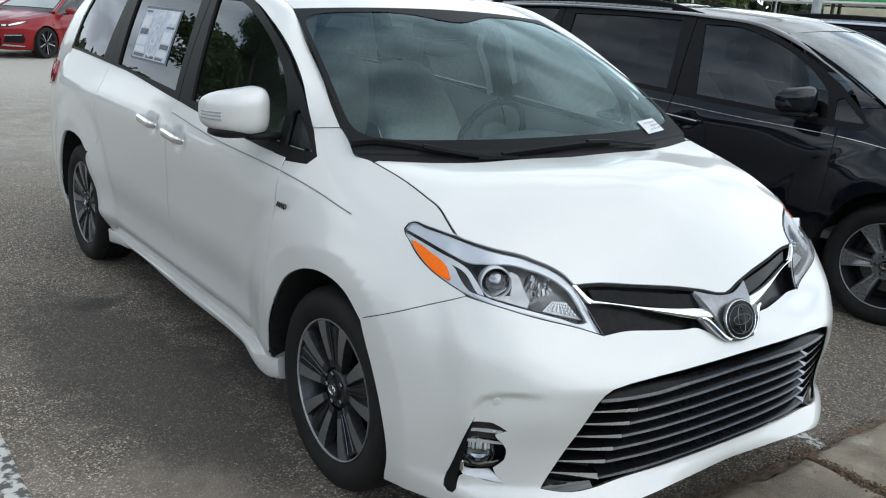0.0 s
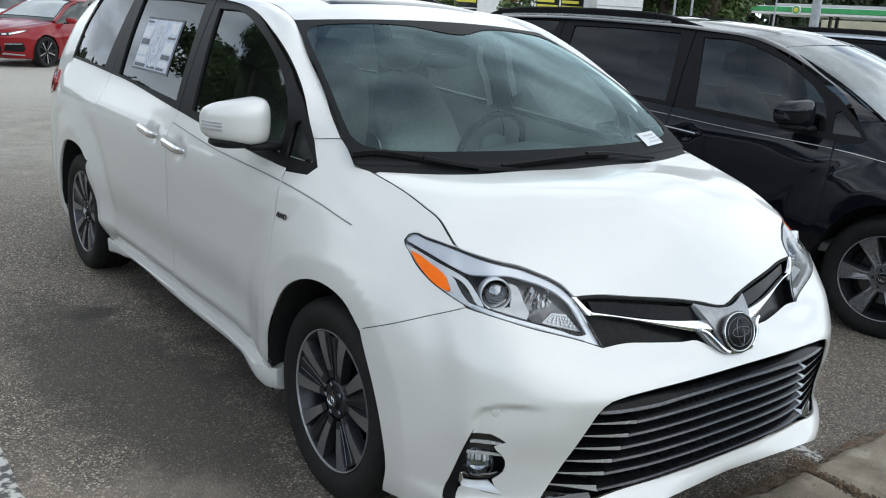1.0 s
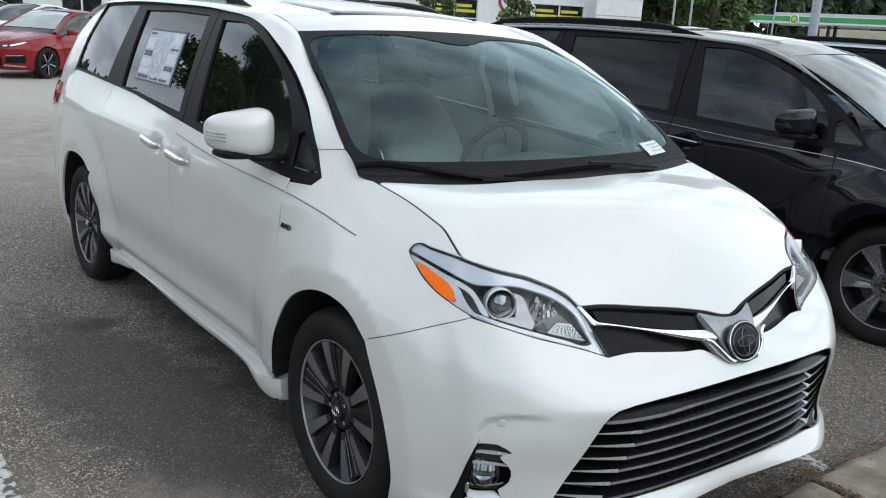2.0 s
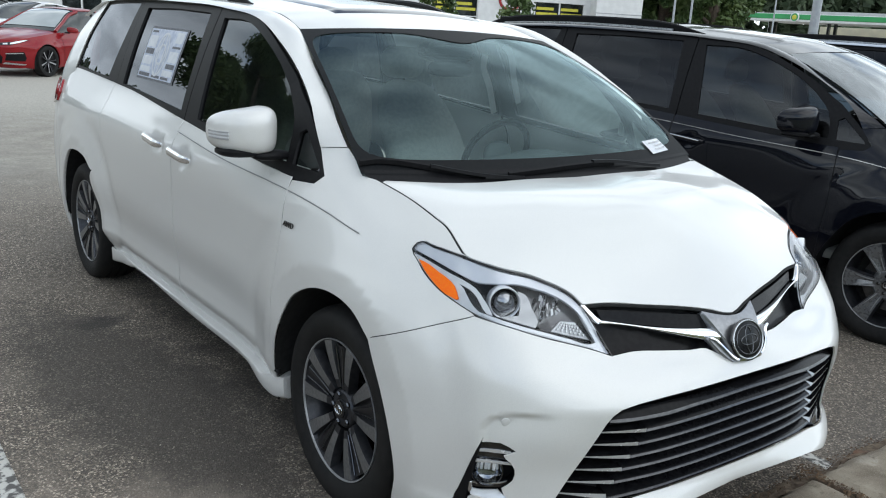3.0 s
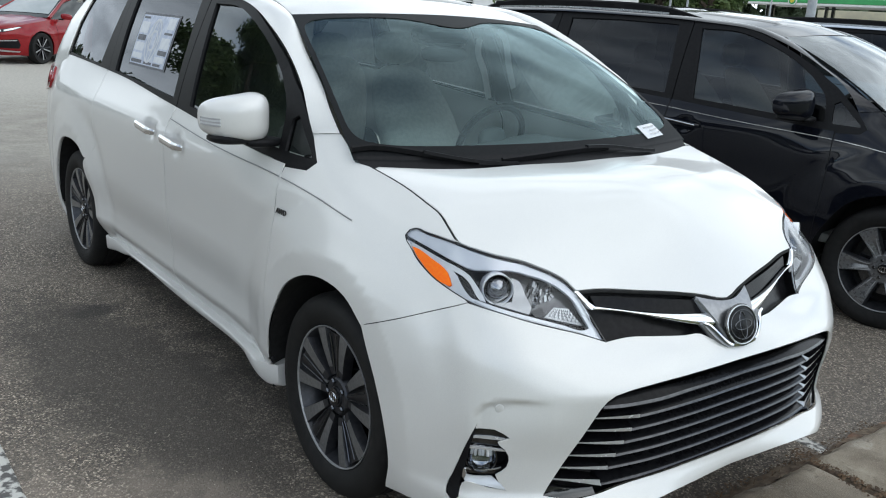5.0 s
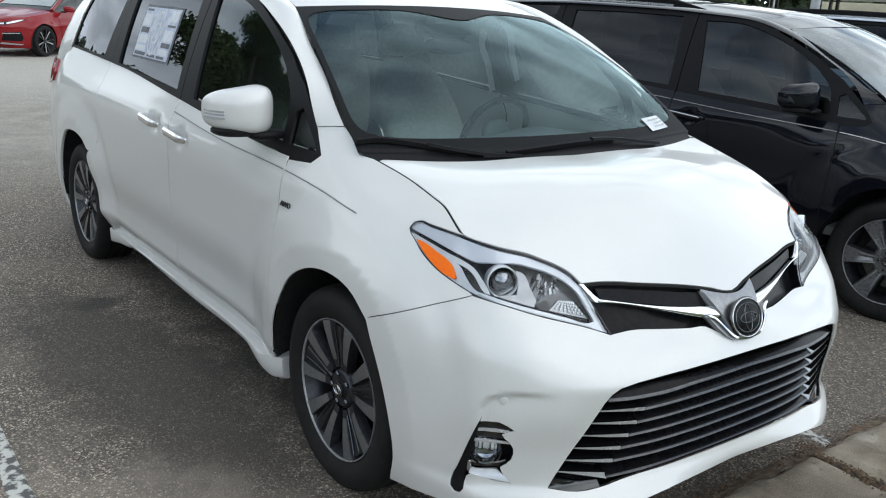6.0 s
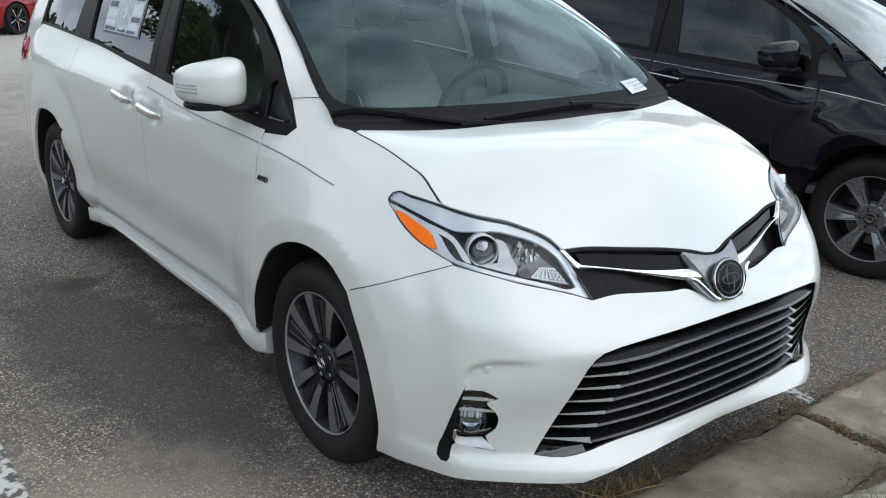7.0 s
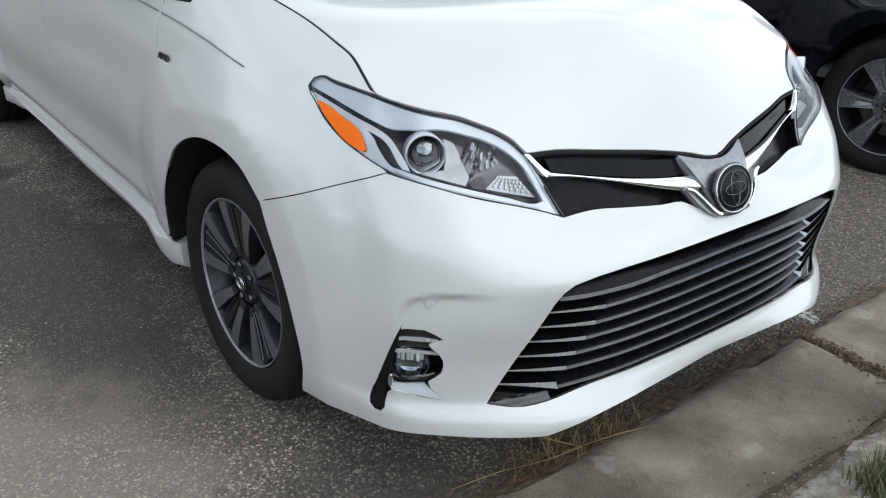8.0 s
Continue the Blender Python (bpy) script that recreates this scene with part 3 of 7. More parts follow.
RAIL_IN = [(.815, -.206, 1.196), (.801, -.285, 1.247), (.791, -.33, 1.276), (.777, -.377, 1.306), (.722, -.631, 1.441), (.652, -.886, 1.561), (.632, -1.06, 1.606), (.62, -1.4, 1.638), (.615, -2.0, 1.662), (.61, -2.8, 1.66), (.60, -3.4, 1.625), (.58, -3.85, 1.55)]
RAIL_OUT = [(.859, -.312, 1.182), (.860, -.335, 1.223), (.856, -.363, 1.261), (.842, -.414, 1.310), (.808, -.566, 1.405), (.778, -.815, 1.523), (.76, -1.0, 1.585), (.752, -1.4, 1.628), (.748, -2.0, 1.645), (.748, -2.8, 1.642), (.735, -3.3, 1.615), (.72, -3.75, 1.53)]


def rail_strip():
    n = 120
    fi, li = through_points(RAIL_IN)
    out = RAIL_OUT
    fo, lo = through_points(out)
    # match the two edges knot by knot
    ki = np.r_[0, np.cumsum(np.linalg.norm(np.diff(np.array(RAIL_IN), axis=0), axis=1))]
    ko = np.r_[0, np.cumsum(np.linalg.norm(np.diff(np.array(out), axis=0), axis=1))]
    t = np.linspace(0, len(ki) - 1, n)
    a, b = fi(np.interp(t, range(len(ki)), ki)), fo(np.interp(t, range(len(ko)), ko))
    tan = np.gradient((a + b) / 2, axis=0)
    nor = np.cross(tan, b - a)
    nor /= np.linalg.norm(nor, axis=1, keepdims=True)
    if nor[n // 2, 2] < 0:
        nor = -nor
    width = np.linalg.norm(b - a, axis=1)
    rows = []
    for w in np.linspace(0, 1, 15):
        rows.append(a + (b - a) * w + nor * (width * (.06 + .34 * np.clip((t - 4) / 2, 0, 1)) * w * (1 - w))[:, None])
    g = np.array(rows)
    inner = g[:1] - np.array([.004, 0, .014])
    outer = g[-1:] - np.array([.025, 0, .004])
    return grid_shape(np.concatenate([inner, g, outer]))


def roof_at(u, t):
    """The roof between the ditches: t is the length along them from the windshield's corner."""
    ditch, n = through_points(RAIL_IN[5:])
    d = ditch(np.asarray(t, float))
    u = np.asarray(u, float)
    fade = np.exp(-np.asarray(t, float) / .28)
    x = d[..., 0] * u
    c = 1 - u * u
    y = d[..., 1] + .104 * c * fade
    z = d[..., 2] + c * (.029 + .021 * (1 - fade))
    return np.stack([x, y, z], -1)


# Wheels ----------------------------------------------------------------------------------------
def spoke(angle, r0, r1, w0, w1, x0, x1, depth, groove=False):
    """One wheel spoke: a flat turned face with dark flanks. Returns face and body."""
    k = 7
    rows = []
    for i in range(k):
        t = i / (k - 1)
        r = r0 + (r1 - r0) * t
        w = w0 + (w1 - w0) * t ** 1.4
        x = x0 + (x1 - x0) * math.sin(t * math.pi / 2)
        rows.append([(x - depth, -w * 1.25, r), (x - .004, -w * 1.08, r), (x, -w, r), (x + (-.013 * math.sin(min(t * 1.3, 1) * math.pi) ** .5 if groove else 0), 0, r), (x, w, r), (x - .004, w * 1.08, r), (x - depth, w * 1.25, r)])
    g = np.array(rows)
    rot = np.array([[1, 0, 0], [0, math.cos(angle), -math.sin(angle)], [0, math.sin(angle), math.cos(angle)]])
    g = g @ rot.T
    v, f, _ = grid_shape(g)
    faces = [tuple(reversed(q)) for q in f]
    return v, faces, [1 if (i % 6) in (2, 3) else 0 for i in range(len(f))]


PHASE = .035


def wheel(parent, place, side, kind):
    hub = new("wheel")
    hub.parent = parent
    hub.matrix_basis = Matrix.Translation(place)
    fl = (lambda s: s) if side > 0 else mirrored
    tyre = [(-.03, .236), (-.012, .244), (.0, .262), (.008, .29), (.006, .318), (-.004, .334), (-.018, .344), (-.04, .350), (-.062, .352), (-.064, .344), (-.072, .344), (-.074, .352), (-.11, .353), (-.112, .345), (-.12, .345),
            (-.122, .353), (-.16, .352), (-.162, .344), (-.17, .344), (-.172, .352), (-.2, .349), (-.222, .336), (-.232, .30), (-.225, .25), (-.2, .236)]
    part("tyre", fl(lathe(tyre, 72)), RUBBER, hub)
    lip = [(-.024, .240), (-.01, .2445), (-.006, .2435), (-.007, .2405), (-.012, .2385)]
    part("rim_lip", fl(lathe(lip, 72)), WHEELGREY, hub)
    barrel = [(-.012, .2385), (-.03, .232), (-.05, .222), (-.11, .21), (-.19, .215), (-.2, .236)]
    part("barrel", fl(lathe(barrel, 60)), DARKALLOY, hub)
    part("brake_disc", fl(lathe([(-.1, .16), (-.085, .16), (-.085, .07), (-.06, .06), (-.06, .0)], 48)), DARKCHROME, hub)
    part("back_plate", fl(lathe([(-.13, .212), (-.125, .1), (-.125, .0)], 40)), LINER, hub)
    centre = [(-.06, .075), (-.035, .068), (-.026, .06),] if kind == "ten" else [(-.06, .098), (-.036, .090), (-.027, .078),
              ]
    centre += [ (-.026, .038), (-.03, .036), (-.022, .034), (-.018, .02), (-.017, 0)]
    part("hub", fl(lathe(centre, 40)), DARKALLOY if kind == "ten" else SMOKEALLOY, hub)
    cap = part("centre_cap", fl(lathe([(-.019, .031), (-.0145, .03), (-.012, .015), (-.0115, 0)], 32)), GLOSSBLACK, hub)
    badge = [(np.cos(a), np.sin(a)) for a in np.linspace(0, 2 * np.pi, 25)]
    for ra, rb in ((.022, .016), (.009, .014)):
        path = np.array([(-.0115, ra * c, rb * s) for c, s in badge])
        part("oval", fl(swept(path, ring_profile(.0016, 6), up=(1, 0, 0))), CHROME, cap)
    nuts = [lathe([(-.034, .010), (-.02, .010), (-.016, .006), (-.016, 0)], 6) for _ in range(1)]
    n_nuts = 5
    for i in range(n_nuts):
        a = 2 * math.pi * (i + .5) / n_nuts
        part("lug_nut", fl((nuts[0][0] + np.array([0, .052 * math.cos(a), .052 * math.sin(a)]), nuts[0][1], None)), DARKCHROME if kind == "ten" else GLOSSBLACK, hub)
    if kind == "ten":
        angles = [2 * math.pi * k / 5 + o + PHASE for k in range(5) for o in (-.314, .314)]
        spec = (.074, .2365, .0125, .025, -.028, -.010, .035, False)
    else:
        angles = [2 * math.pi * k / 6 + .52 for k in range(6)]
        spec = (.05, .236, .022, .050, -.030, -.008, .035, True)
    for a in angles:
        v, f, idx = spoke(a, *spec)
        sh = fl((v, f, None))
        ob = part("spoke", sh, [DARKALLOY, SPOKEGREY if kind == "ten" else SMOKEALLOY], hub)
        if kind == "ten":
            idx = [0 if i < 6 else q for i, q in enumerate(idx)]
        ob.data.polygons.foreach_set("material_index", idx)
        ob.data.set_sharp_from_angle(angle=radians(20))
        if kind != "ten":
            for off in (-.30, .30):
                line = [(-.027 + .020 * math.sin(t * math.pi / 2), off * (.044 + .056 * t ** 1.4), .075 + .105 * t) for t in np.linspace(0, 1, 7)]
                turned = np.array([(x, y * math.cos(a) - r * math.sin(a), y * math.sin(a) + r * math.cos(a)) for x, y, r in line])
                part("spoke_ridge", fl(swept(turned, ring_profile(.0032, 6), up=(1, 0, 0), scale=np.array([.4, .9, 1, 1, .9, .7, .3]))), WHEELGREY, ob)
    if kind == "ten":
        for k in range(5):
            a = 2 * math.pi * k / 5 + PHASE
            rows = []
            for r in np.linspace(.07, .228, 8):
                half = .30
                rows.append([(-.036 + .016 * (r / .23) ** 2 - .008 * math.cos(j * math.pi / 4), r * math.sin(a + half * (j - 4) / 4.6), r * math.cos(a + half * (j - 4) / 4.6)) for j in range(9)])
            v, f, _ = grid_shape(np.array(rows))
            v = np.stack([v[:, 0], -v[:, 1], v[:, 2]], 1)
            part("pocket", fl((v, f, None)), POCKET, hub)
            for off in (-.09, .09):
                line = np.array([(-.026 + .016 * (r / .23) ** 2, -r * math.sin(a + off), r * math.cos(a + off)) for r in np.linspace(.09, .222, 8)])
                part("pocket_rib", fl(swept(line, ring_profile(.0022, 6), up=(1, 0, 0))), DARKCHROME, hub)
    return hub


# The minivan -----------------------------------------------------------------------------------
CACHE = {}


def once(key, make):
    if key not in CACHE:
        CACHE[key] = make()
    return CACHE[key]


def font_shape(word, size, depth):
    cu = bpy.data.curves.new("word", "FONT")
    cu.body, cu.size, cu.extrude, cu.align_x, cu.align_y = word, size, depth, "CENTER", "CENTER"
    cu.shear = .3
    ob = bpy.data.objects.new("word", cu)
    scene.collection.objects.link(ob)
    dg = bpy.context.evaluated_depsgraph_get()
    me = bpy.data.meshes.new_from_object(ob.evaluated_get(dg))
    v = np.array([tuple(w.co) for w in me.vertices])
    f = [tuple(p.vertices) for p in me.polygons]
    bpy.data.objects.remove(ob)
    bpy.data.meshes.remove(me)
    return v, f, None


def inner_strip(poly, lift, width, cx=None):
    """A closed band just inside a polygon."""
    p = np.array(poly, float)
    c = p.mean(0) if cx is None else np.array(cx)
    t = np.roll(p, -1, axis=0) - np.roll(p, 1, axis=0)
    n = np.stack([t[:, 1], -t[:, 0]], 1)
    n /= np.linalg.norm(n, axis=1, keepdims=True) + 1e-12
    if ((c - p) * n).sum() < 0:
        n = -n
    return n * width + p


def minivan(name, label, at, paint, kind, sheet):
    van = thing(name, label, "car", at)
    sides = (1, -1)

    def two(pname, shape, mat, parents=None, plabel=""):
        """The same part on the right and on the left."""
        obs = []
        for i, sd in enumerate(sides):
            obs.append(part(pname, shape if sd > 0 else mirrored(shape), mat, van if parents is None else parents[i], plabel))
        return obs
    G = .003
    # hood
    def make_hood():
        right = [(0, .077)] + smooth_line([(.0, .077), (.25, .073), (.5, .052), (.66, .014), (.775, -.020)], .03)[1:]
        edge = [tuple(skin2(np.array(s), np.array(z))[:2]) for s, z in smooth_line(HOOD_GAP) + smooth_line(LAMP_TOP)[1:] + smooth_line(HOOD_NOSE)[1:]]
        edge = [(x * .996 - .003, y - .0045) for x, y in edge]
        return panel(both(right + edge[1:]), hood_lift, .026, rim=.005)
    part("hood", once("hood", make_hood), paint, van)
    # bumper with the openings of grille and fog lamps
    def make_bumper():
        low = smooth_line([(sy(.33), .178), (1.2, .196), (1.08, .208), (.947, .222), (.842, .230), (.72, .228), (.59, .220)], .03) + smooth_line([(.59, .220), (.53, .236), (.44, .252), (.32, .261), (.16, .266), (0, .267)], .03)[1:]
        arch = [(sy(y) - .001, z) for y, z in smooth_line(ARCH[:5][::-1], .03)]
        right = smooth_line(GRILLE_LOW[::-1]) + smooth_line(LAMP_LOW)[1:] + smooth_line(SEAM)[1:] + arch[1:] + low
        hole = both(LOWER_GRILLE)
        fog = dense(FOG_BEZEL, .03)
        return panel(both(right), skin2, .0145, [hole, fog, fog * np.array([-1, 1])], rim=.006)
    part("front_bumper", once("bumper", make_bumper), paint, van)
    # fender
    def make_fender():
        sail = [(sy(-.318), 1.180), (sy(-.235), 1.095), (sy(-.27), 1.064), (sy(-.395), 1.056)]
        door_edge = smooth_line([(sy(-.40), 1.058), (sy(-.395), .98), (sy(-.393), .875), (sy(-.398), .7), (sy(-.415), .5), (sy(-.428), .33)], .03)
        arch = [(sy(y), z) for y, z in smooth_line(ARCH[4:][::-1], .03)]
        seam = [(a + .0006, b + .003) for a, b in smooth_line(SEAM[::-1])]
        lampside = [(a + .0015, b) for a, b in smooth_line([(1.036, 0.835), (1.115, 0.855), (1.199, 0.879), (1.266, 0.908), (1.316, 0.943), (1.352, 0.964), (1.338, 0.982), (1.279, 0.981), (1.150, 0.970)])]
        gap = [(a + .005, b) for a, b in smooth_line(HOOD_GAP[::-1])]
        top = [(sy(-.09), 1.118), (sy(-.16), 1.165), (sy(-.203), 1.193)]
        return panel(door_edge[1:] + arch[1:] + seam[1:] + lampside[1:] + gap[1:] + top + sail, skin, .022, rim=.005)
    two("fender", once("fender", make_fender), paint)
    # black tubes sunk between the panels stand in for the gaps' own shadow
    def gap_line(pts, r=.0055, deep=.0075):
        q = np.array(smooth_line(pts, .02))
        p = skin_deep(deep)(q[:, 0], q[:, 1])
        nn = p - np.stack([0 * p[:, 0], np.clip(p[:, 1], -3.5, .2), 0 * p[:, 0] + .75], 1)
        return swept(p, ring_profile(r, 6), up=nn / np.linalg.norm(nn, axis=1, keepdims=True))
    two("hood_gap_strip", once("gap1", lambda: gap_line([(a + .003, b) for a, b in HOOD_GAP])), LINER)
    two("hood_gap_strip", once("gap2", lambda: gap_line(HOOD_NOSE)), LINER)
    two("hood_gap_strip", once("gap2b", lambda: gap_line(LAMP_TOP, .004, .009)), LINER)
    two("bumper_gap_strip", once("gap3", lambda: gap_line(SEAM, .004, .006)), LINER)
    two("door_gap_strip", once("gap4", lambda: gap_line([(sy(-.4), 1.055), (sy(-.397), .98), (sy(-.396), .875), (sy(-.40), .7), (sy(-.416), .5), (sy(-.429), .33)], .004, .0055)), LINER)
    two("door_gap_strip", once("gap5", lambda: gap_line([(sy(-1.456), 1.13), (sy(-1.456), .8), (sy(-1.456), .31)], .004, .0055)), LINER)
    two("door_gap_strip", once("gap6", lambda: gap_line([(sy(-2.5635), 1.21), (sy(-2.5635), .8)], .004, .0055)), LINER)
    # doors and quarter
    def door_shape(y0, y1, rear_arch=False):
        pts = [(sy(y0), belt(y0) - .012)] + [(sy(y), belt(y) - .012) for y in np.arange(y0 - .05, y1 + .02, -.06)] + [(sy(y1), belt(y1) - .012)]
        if rear_arch:
            ar = smooth_line([(y1, .95), (y1, .80), (REAR_Y + .29, .66), (REAR_Y + .385, .52), (REAR_Y + .43, .318)], .03)
            pts += [(sy(y), z) for y, z in ar]
            pts += [(sy(y), .274) for y in np.arange(REAR_Y + .5, y0, .06)] + [(sy(y0), .274)]
        else:
            pts += [(sy(y), .274) for y in np.arange(y1, y0 - .11, .06)] + [(sy(-.5), .276), (sy(-.43), .31)]
            pts += [(a, b) for a, b in smooth_line([(sy(-.43), .33), (sy(-.418), .5), (sy(-.403), .7), (sy(-.398), .875), (sy(-.4), .98), (sy(-.405), 1.056)], .03)[1:-1]]
        return panel(pts, skin, .03, rim=.005)
    front_doors = two("front_door", once("fdoor", lambda: door_shape(-.405, -1.452)), paint)
    slide_doors = two("sliding_door", once("sdoor", lambda: door_shape(-1.46, -2.56, True)), paint)
    def make_quarter():
        ar = smooth_line([(-2.567, .93), (-2.567, .80), (-2.70, .71), (-2.83, .762), (-3.03, .777), (-3.2, .745), (-3.33, .62), (-3.41, .45), (-3.44, .3), (-3.43, .2)], .03)
        pts = [(sy(y), z) for y, z in ar] + [(s, .2) for s in np.arange(sy(-3.45), OUT_LEN - .02, .06)] + [(OUT_LEN - .01, .2), (OUT_LEN - .01, 1.1)]
        pts += [(s, 1.12) for s in np.arange(OUT_LEN - .1, sy(-3.85), -.06)] + [(sy(-3.78), 1.22)] + [(sy(y), belt(y) - .012) for y in np.arange(-3.6, -2.567, .06)] + [(sy(-2.567), belt(-2.567) - .012)]
        return panel(pts, skin, .034, rim=.015)
    two("quarter_panel", once("quarter", make_quarter), paint)
    # rocker and the corner flap ahead of it
    def make_rocker():
        """A sill with a narrow lit ledge, an upright face and an underside, and a flap that closes it at the wheel."""
        ledge = spline([(-2.62, .278), (-2.47, .284), (-2.0, .290), (-1.6, .291), (-1.23, .288), (-.93, .284), (-.70, .268), (-.60, .268), (-.50, .290), (-.44, .304), (-.385, .318)])
        foot = spline([(-2.62, .200), (-2.47, .226), (-2.33, .243), (-2.18, .268), (-2.02, .272), (-1.6, .259), (-1.26, .253), (-.95, .2535), (-.82, .2485), (-.75, .240), (-.69, .227), (-.6, .217), (-.5, .210), (-.44, .222), (-.385, .242)])
        rows = []
        for y in np.r_[np.arange(-2.62, -.80, .06), np.arange(-.80, -.385, .02), -.385, -.384]:
            a = np.array(sy(min(y, -.385)))
            xy, n = OUTLINE(a), outline_normal(a)
            t = np.clip((y + .78) / .24, 0, 1)
            t = t * t * (3 - 2 * t)
            c = .050 - .028 * t + .010 * np.clip((-2.15 - y) / .3, 0, 1)
            back = .083 * (1 - t) + (c + .006) * t
            up, low = float(ledge(y)), float(foot(y))
            top = up + .002 * (1 - t)
            prof = [(back + .05, top + .012), (back, top + .001), (c + .012 * (1 - t) + .002, top), (c + .002, top - .002), (c - .001, top - .008), (c + .002, low + .008), (c + .006, low), (c + .02, low - .009), (c + .09, low - .012)]
            if y > -.3845:
                prof = [(d + .07, z) for d, z in prof]
            rows.append([np.append(xy - n * d, z) for d, z in prof])
        return grid_shape(np.array(rows))
    rocker = two("rocker_panel", once("rocker", make_rocker), paint)
    stud = (lathe([(0, .0), (.004, .006), (.001, .011), (-.01, .012)], 16)[0] + np.array([.962, -.405, .338]), lathe([(0, .0), (.004, .006), (.001, .011), (-.01, .012)], 16)[1], None)
    two("clip", stud, PLASTIC, rocker)
    # pillars, roof
    two("roof_pillar", once("rail", rail_strip), paint)
    def make_roof():
        u, t = np.meshgrid(np.linspace(-1, 1, 41), np.r_[np.linspace(.0, .6, 30), np.linspace(.65, 3.0, 40)], indexing="ij")
        return grid_shape(roof_at(u * .992, t)[:, ::-1])
    roof = part("roof", once("roof", make_roof), paint, van)
    def make_moon(t0, t1):
        u, t = np.meshgrid(np.linspace(-.66, .66, 25), np.linspace(t0, t1, 16), indexing="ij")
        p = roof_at(u, t)
        edge = np.minimum(np.minimum((u + .66) / .06, (.66 - u) / .06), np.minimum((t - t0) / .04, (t1 - t) / .04))
        p[..., 2] += np.where(edge <= 0, -.004, .008)
        return grid_shape(p[:, ::-1])
    part("moonroof", once("moon1", lambda: make_moon(.18, .78)), GLOSSBLACK, roof, "dark glass moonroof panel")
    part("moonroof", once("moon2", lambda: make_moon(.95, 1.55)), GLOSSBLACK, roof, "dark glass moonroof panel")
    def make_rail():
        t = np.linspace(.62, 2.6, 60)
        q = roof_at(np.full(60, .93), t)
        lift = .048 * np.sin(np.clip(np.minimum((t - .62) / .5, (2.6 - t) / .5), 0, 1) * math.pi / 2)
        q[:, 2] += lift
        return swept(q, [(-.018, -.046), (-.02, .004), (-.011, .014), (.011, .014), (.02, .004), (.018, -.046)], scale=np.clip(np.minimum((t - .60) / .25, (2.62 - t) / .25), .25, 1))
    def make_rail_line():
        q = roof_at(np.full(50, .965), np.linspace(.85, 2.35, 50)) + np.array([0, 0, .012])
        return swept(q, [(-.005, -.012), (-.005, .004), (.005, .004), (.005, -.012)])
    rails = two("roof_rail", once("rrail", make_rail), PLASTIC)
    two("rail_trim", once("rtrim", make_rail_line), SATIN, rails)
    for sd, rl in zip(sides, rails):
        for t in (1.25, 2.35):
            q = roof_at(np.array(.93 * sd), np.array(t))
            part("rail_foot", block((.04, .1, .06), (q[0], q[1], q[2] + .024), .012), PLASTIC, rl)
    # windshield
    def make_wind():
        pts = [(.72 * u, .0) for u in np.linspace(-1, 1, 40)] + [(.72, .95 * w) for w in np.linspace(.04, .96, 20)] + [(.72 * u, .95) for u in np.linspace(.98, -.98, 40)] + [(-.72, .95 * w) for w in np.linspace(.96, .04, 20)]
        return pts
    wind = part("windshield", once("wind", lambda: panel(make_wind(), wind_lift, .04, rim=0)), WINDSHIELD if kind == "ten" else BRIGHTSHIELD, van)
    def make_frit():
        rows = []
        for a in np.linspace(0, 2 * math.pi, 321)[:-1]:
            c, q = math.cos(a), math.sin(a)
            m = max(abs(c), abs(q))
            u0, w0 = c / m, .5 + .5 * q / m
            r = (abs(c) ** 11 + abs(q) ** 11) ** (-1 / 11)
            u1, w1 = c * r * .974, .520 + q * r * .440
            w1 -= .085 * math.exp(-(u1 / .24) ** 2) * (q > .5)
            rows.append([(u0, w0), (u0 * .5 + u1 * .5, w0 * .5 + w1 * .5), (u1, w1)])
        g = np.array(rows)
        return grid_shape(wind_at(g[..., 0], g[..., 1]) + (np.array([0, .0015, .002]) if kind == "ten" else np.array([0, -.006, -.008])), loop_u=True)
    part("shade_band", once(("frit", kind), make_frit), FRIT, wind, "black printed border")
    def make_cowl():
        u = np.linspace(-1, 1, 60)
        back = wind_at(u * .985, .022 + .006 * np.cos(u * 1.5)) + np.array([0, .003, .003])
        mid = wind_at(u * .985, np.full(60, .0)) + np.array([0, .004, -.002])
        front = np.stack([u * .792, .096 - .125 * u * u, 1.066 + .030 * u ** 4], 1)
        return grid_shape(np.stack([front - np.array([0, 0, .03]), front, mid, back]))
    cowl = part("cowl", once("cowl", make_cowl), PLASTIC, van)
    def on_wind(knots, lift):
        at, length = through_points(knots)
        q = at(np.linspace(0, length, 26))
        return wind_at(q[:, 0], q[:, 1]) + np.array([0, .009, .012 + lift])
    def make_wiper(blade, arm):
        return (swept(on_wind(blade, 0), [(-.005, -.012), (-.003, .0), (-.006, .005), (.002, .009), (.007, .004), (.004, -.012)]),
                swept(on_wind(arm, .008), [(-.009, -.005), (-.007, .006), (.007, .006), (.009, -.005)]))
    for key, spec in (("w1", ([(1.0, .05), (.92, .064), (.835, .058), (.715, .034), (.59, .008), (.45, -.016)], [(.70, .024), (.59, -.002), (.435, -.03), (.26, -.044)])),
                      ("w2", ([(.33, -.012), (.135, .004), (-.05, .016), (-.205, .02), (-.34, .018)], [(-.19, .02), (-.3, .014), (-.405, .0), (-.52, -.025), (-.645, -.048)]))):
        blade, arm = once(key, lambda: make_wiper(*spec))
        wp = part("wiper", blade, PLASTIC, van)
        part("wiper_arm", arm, PLASTIC, wp)
    # side windows
    g0 = glass_at(.0)
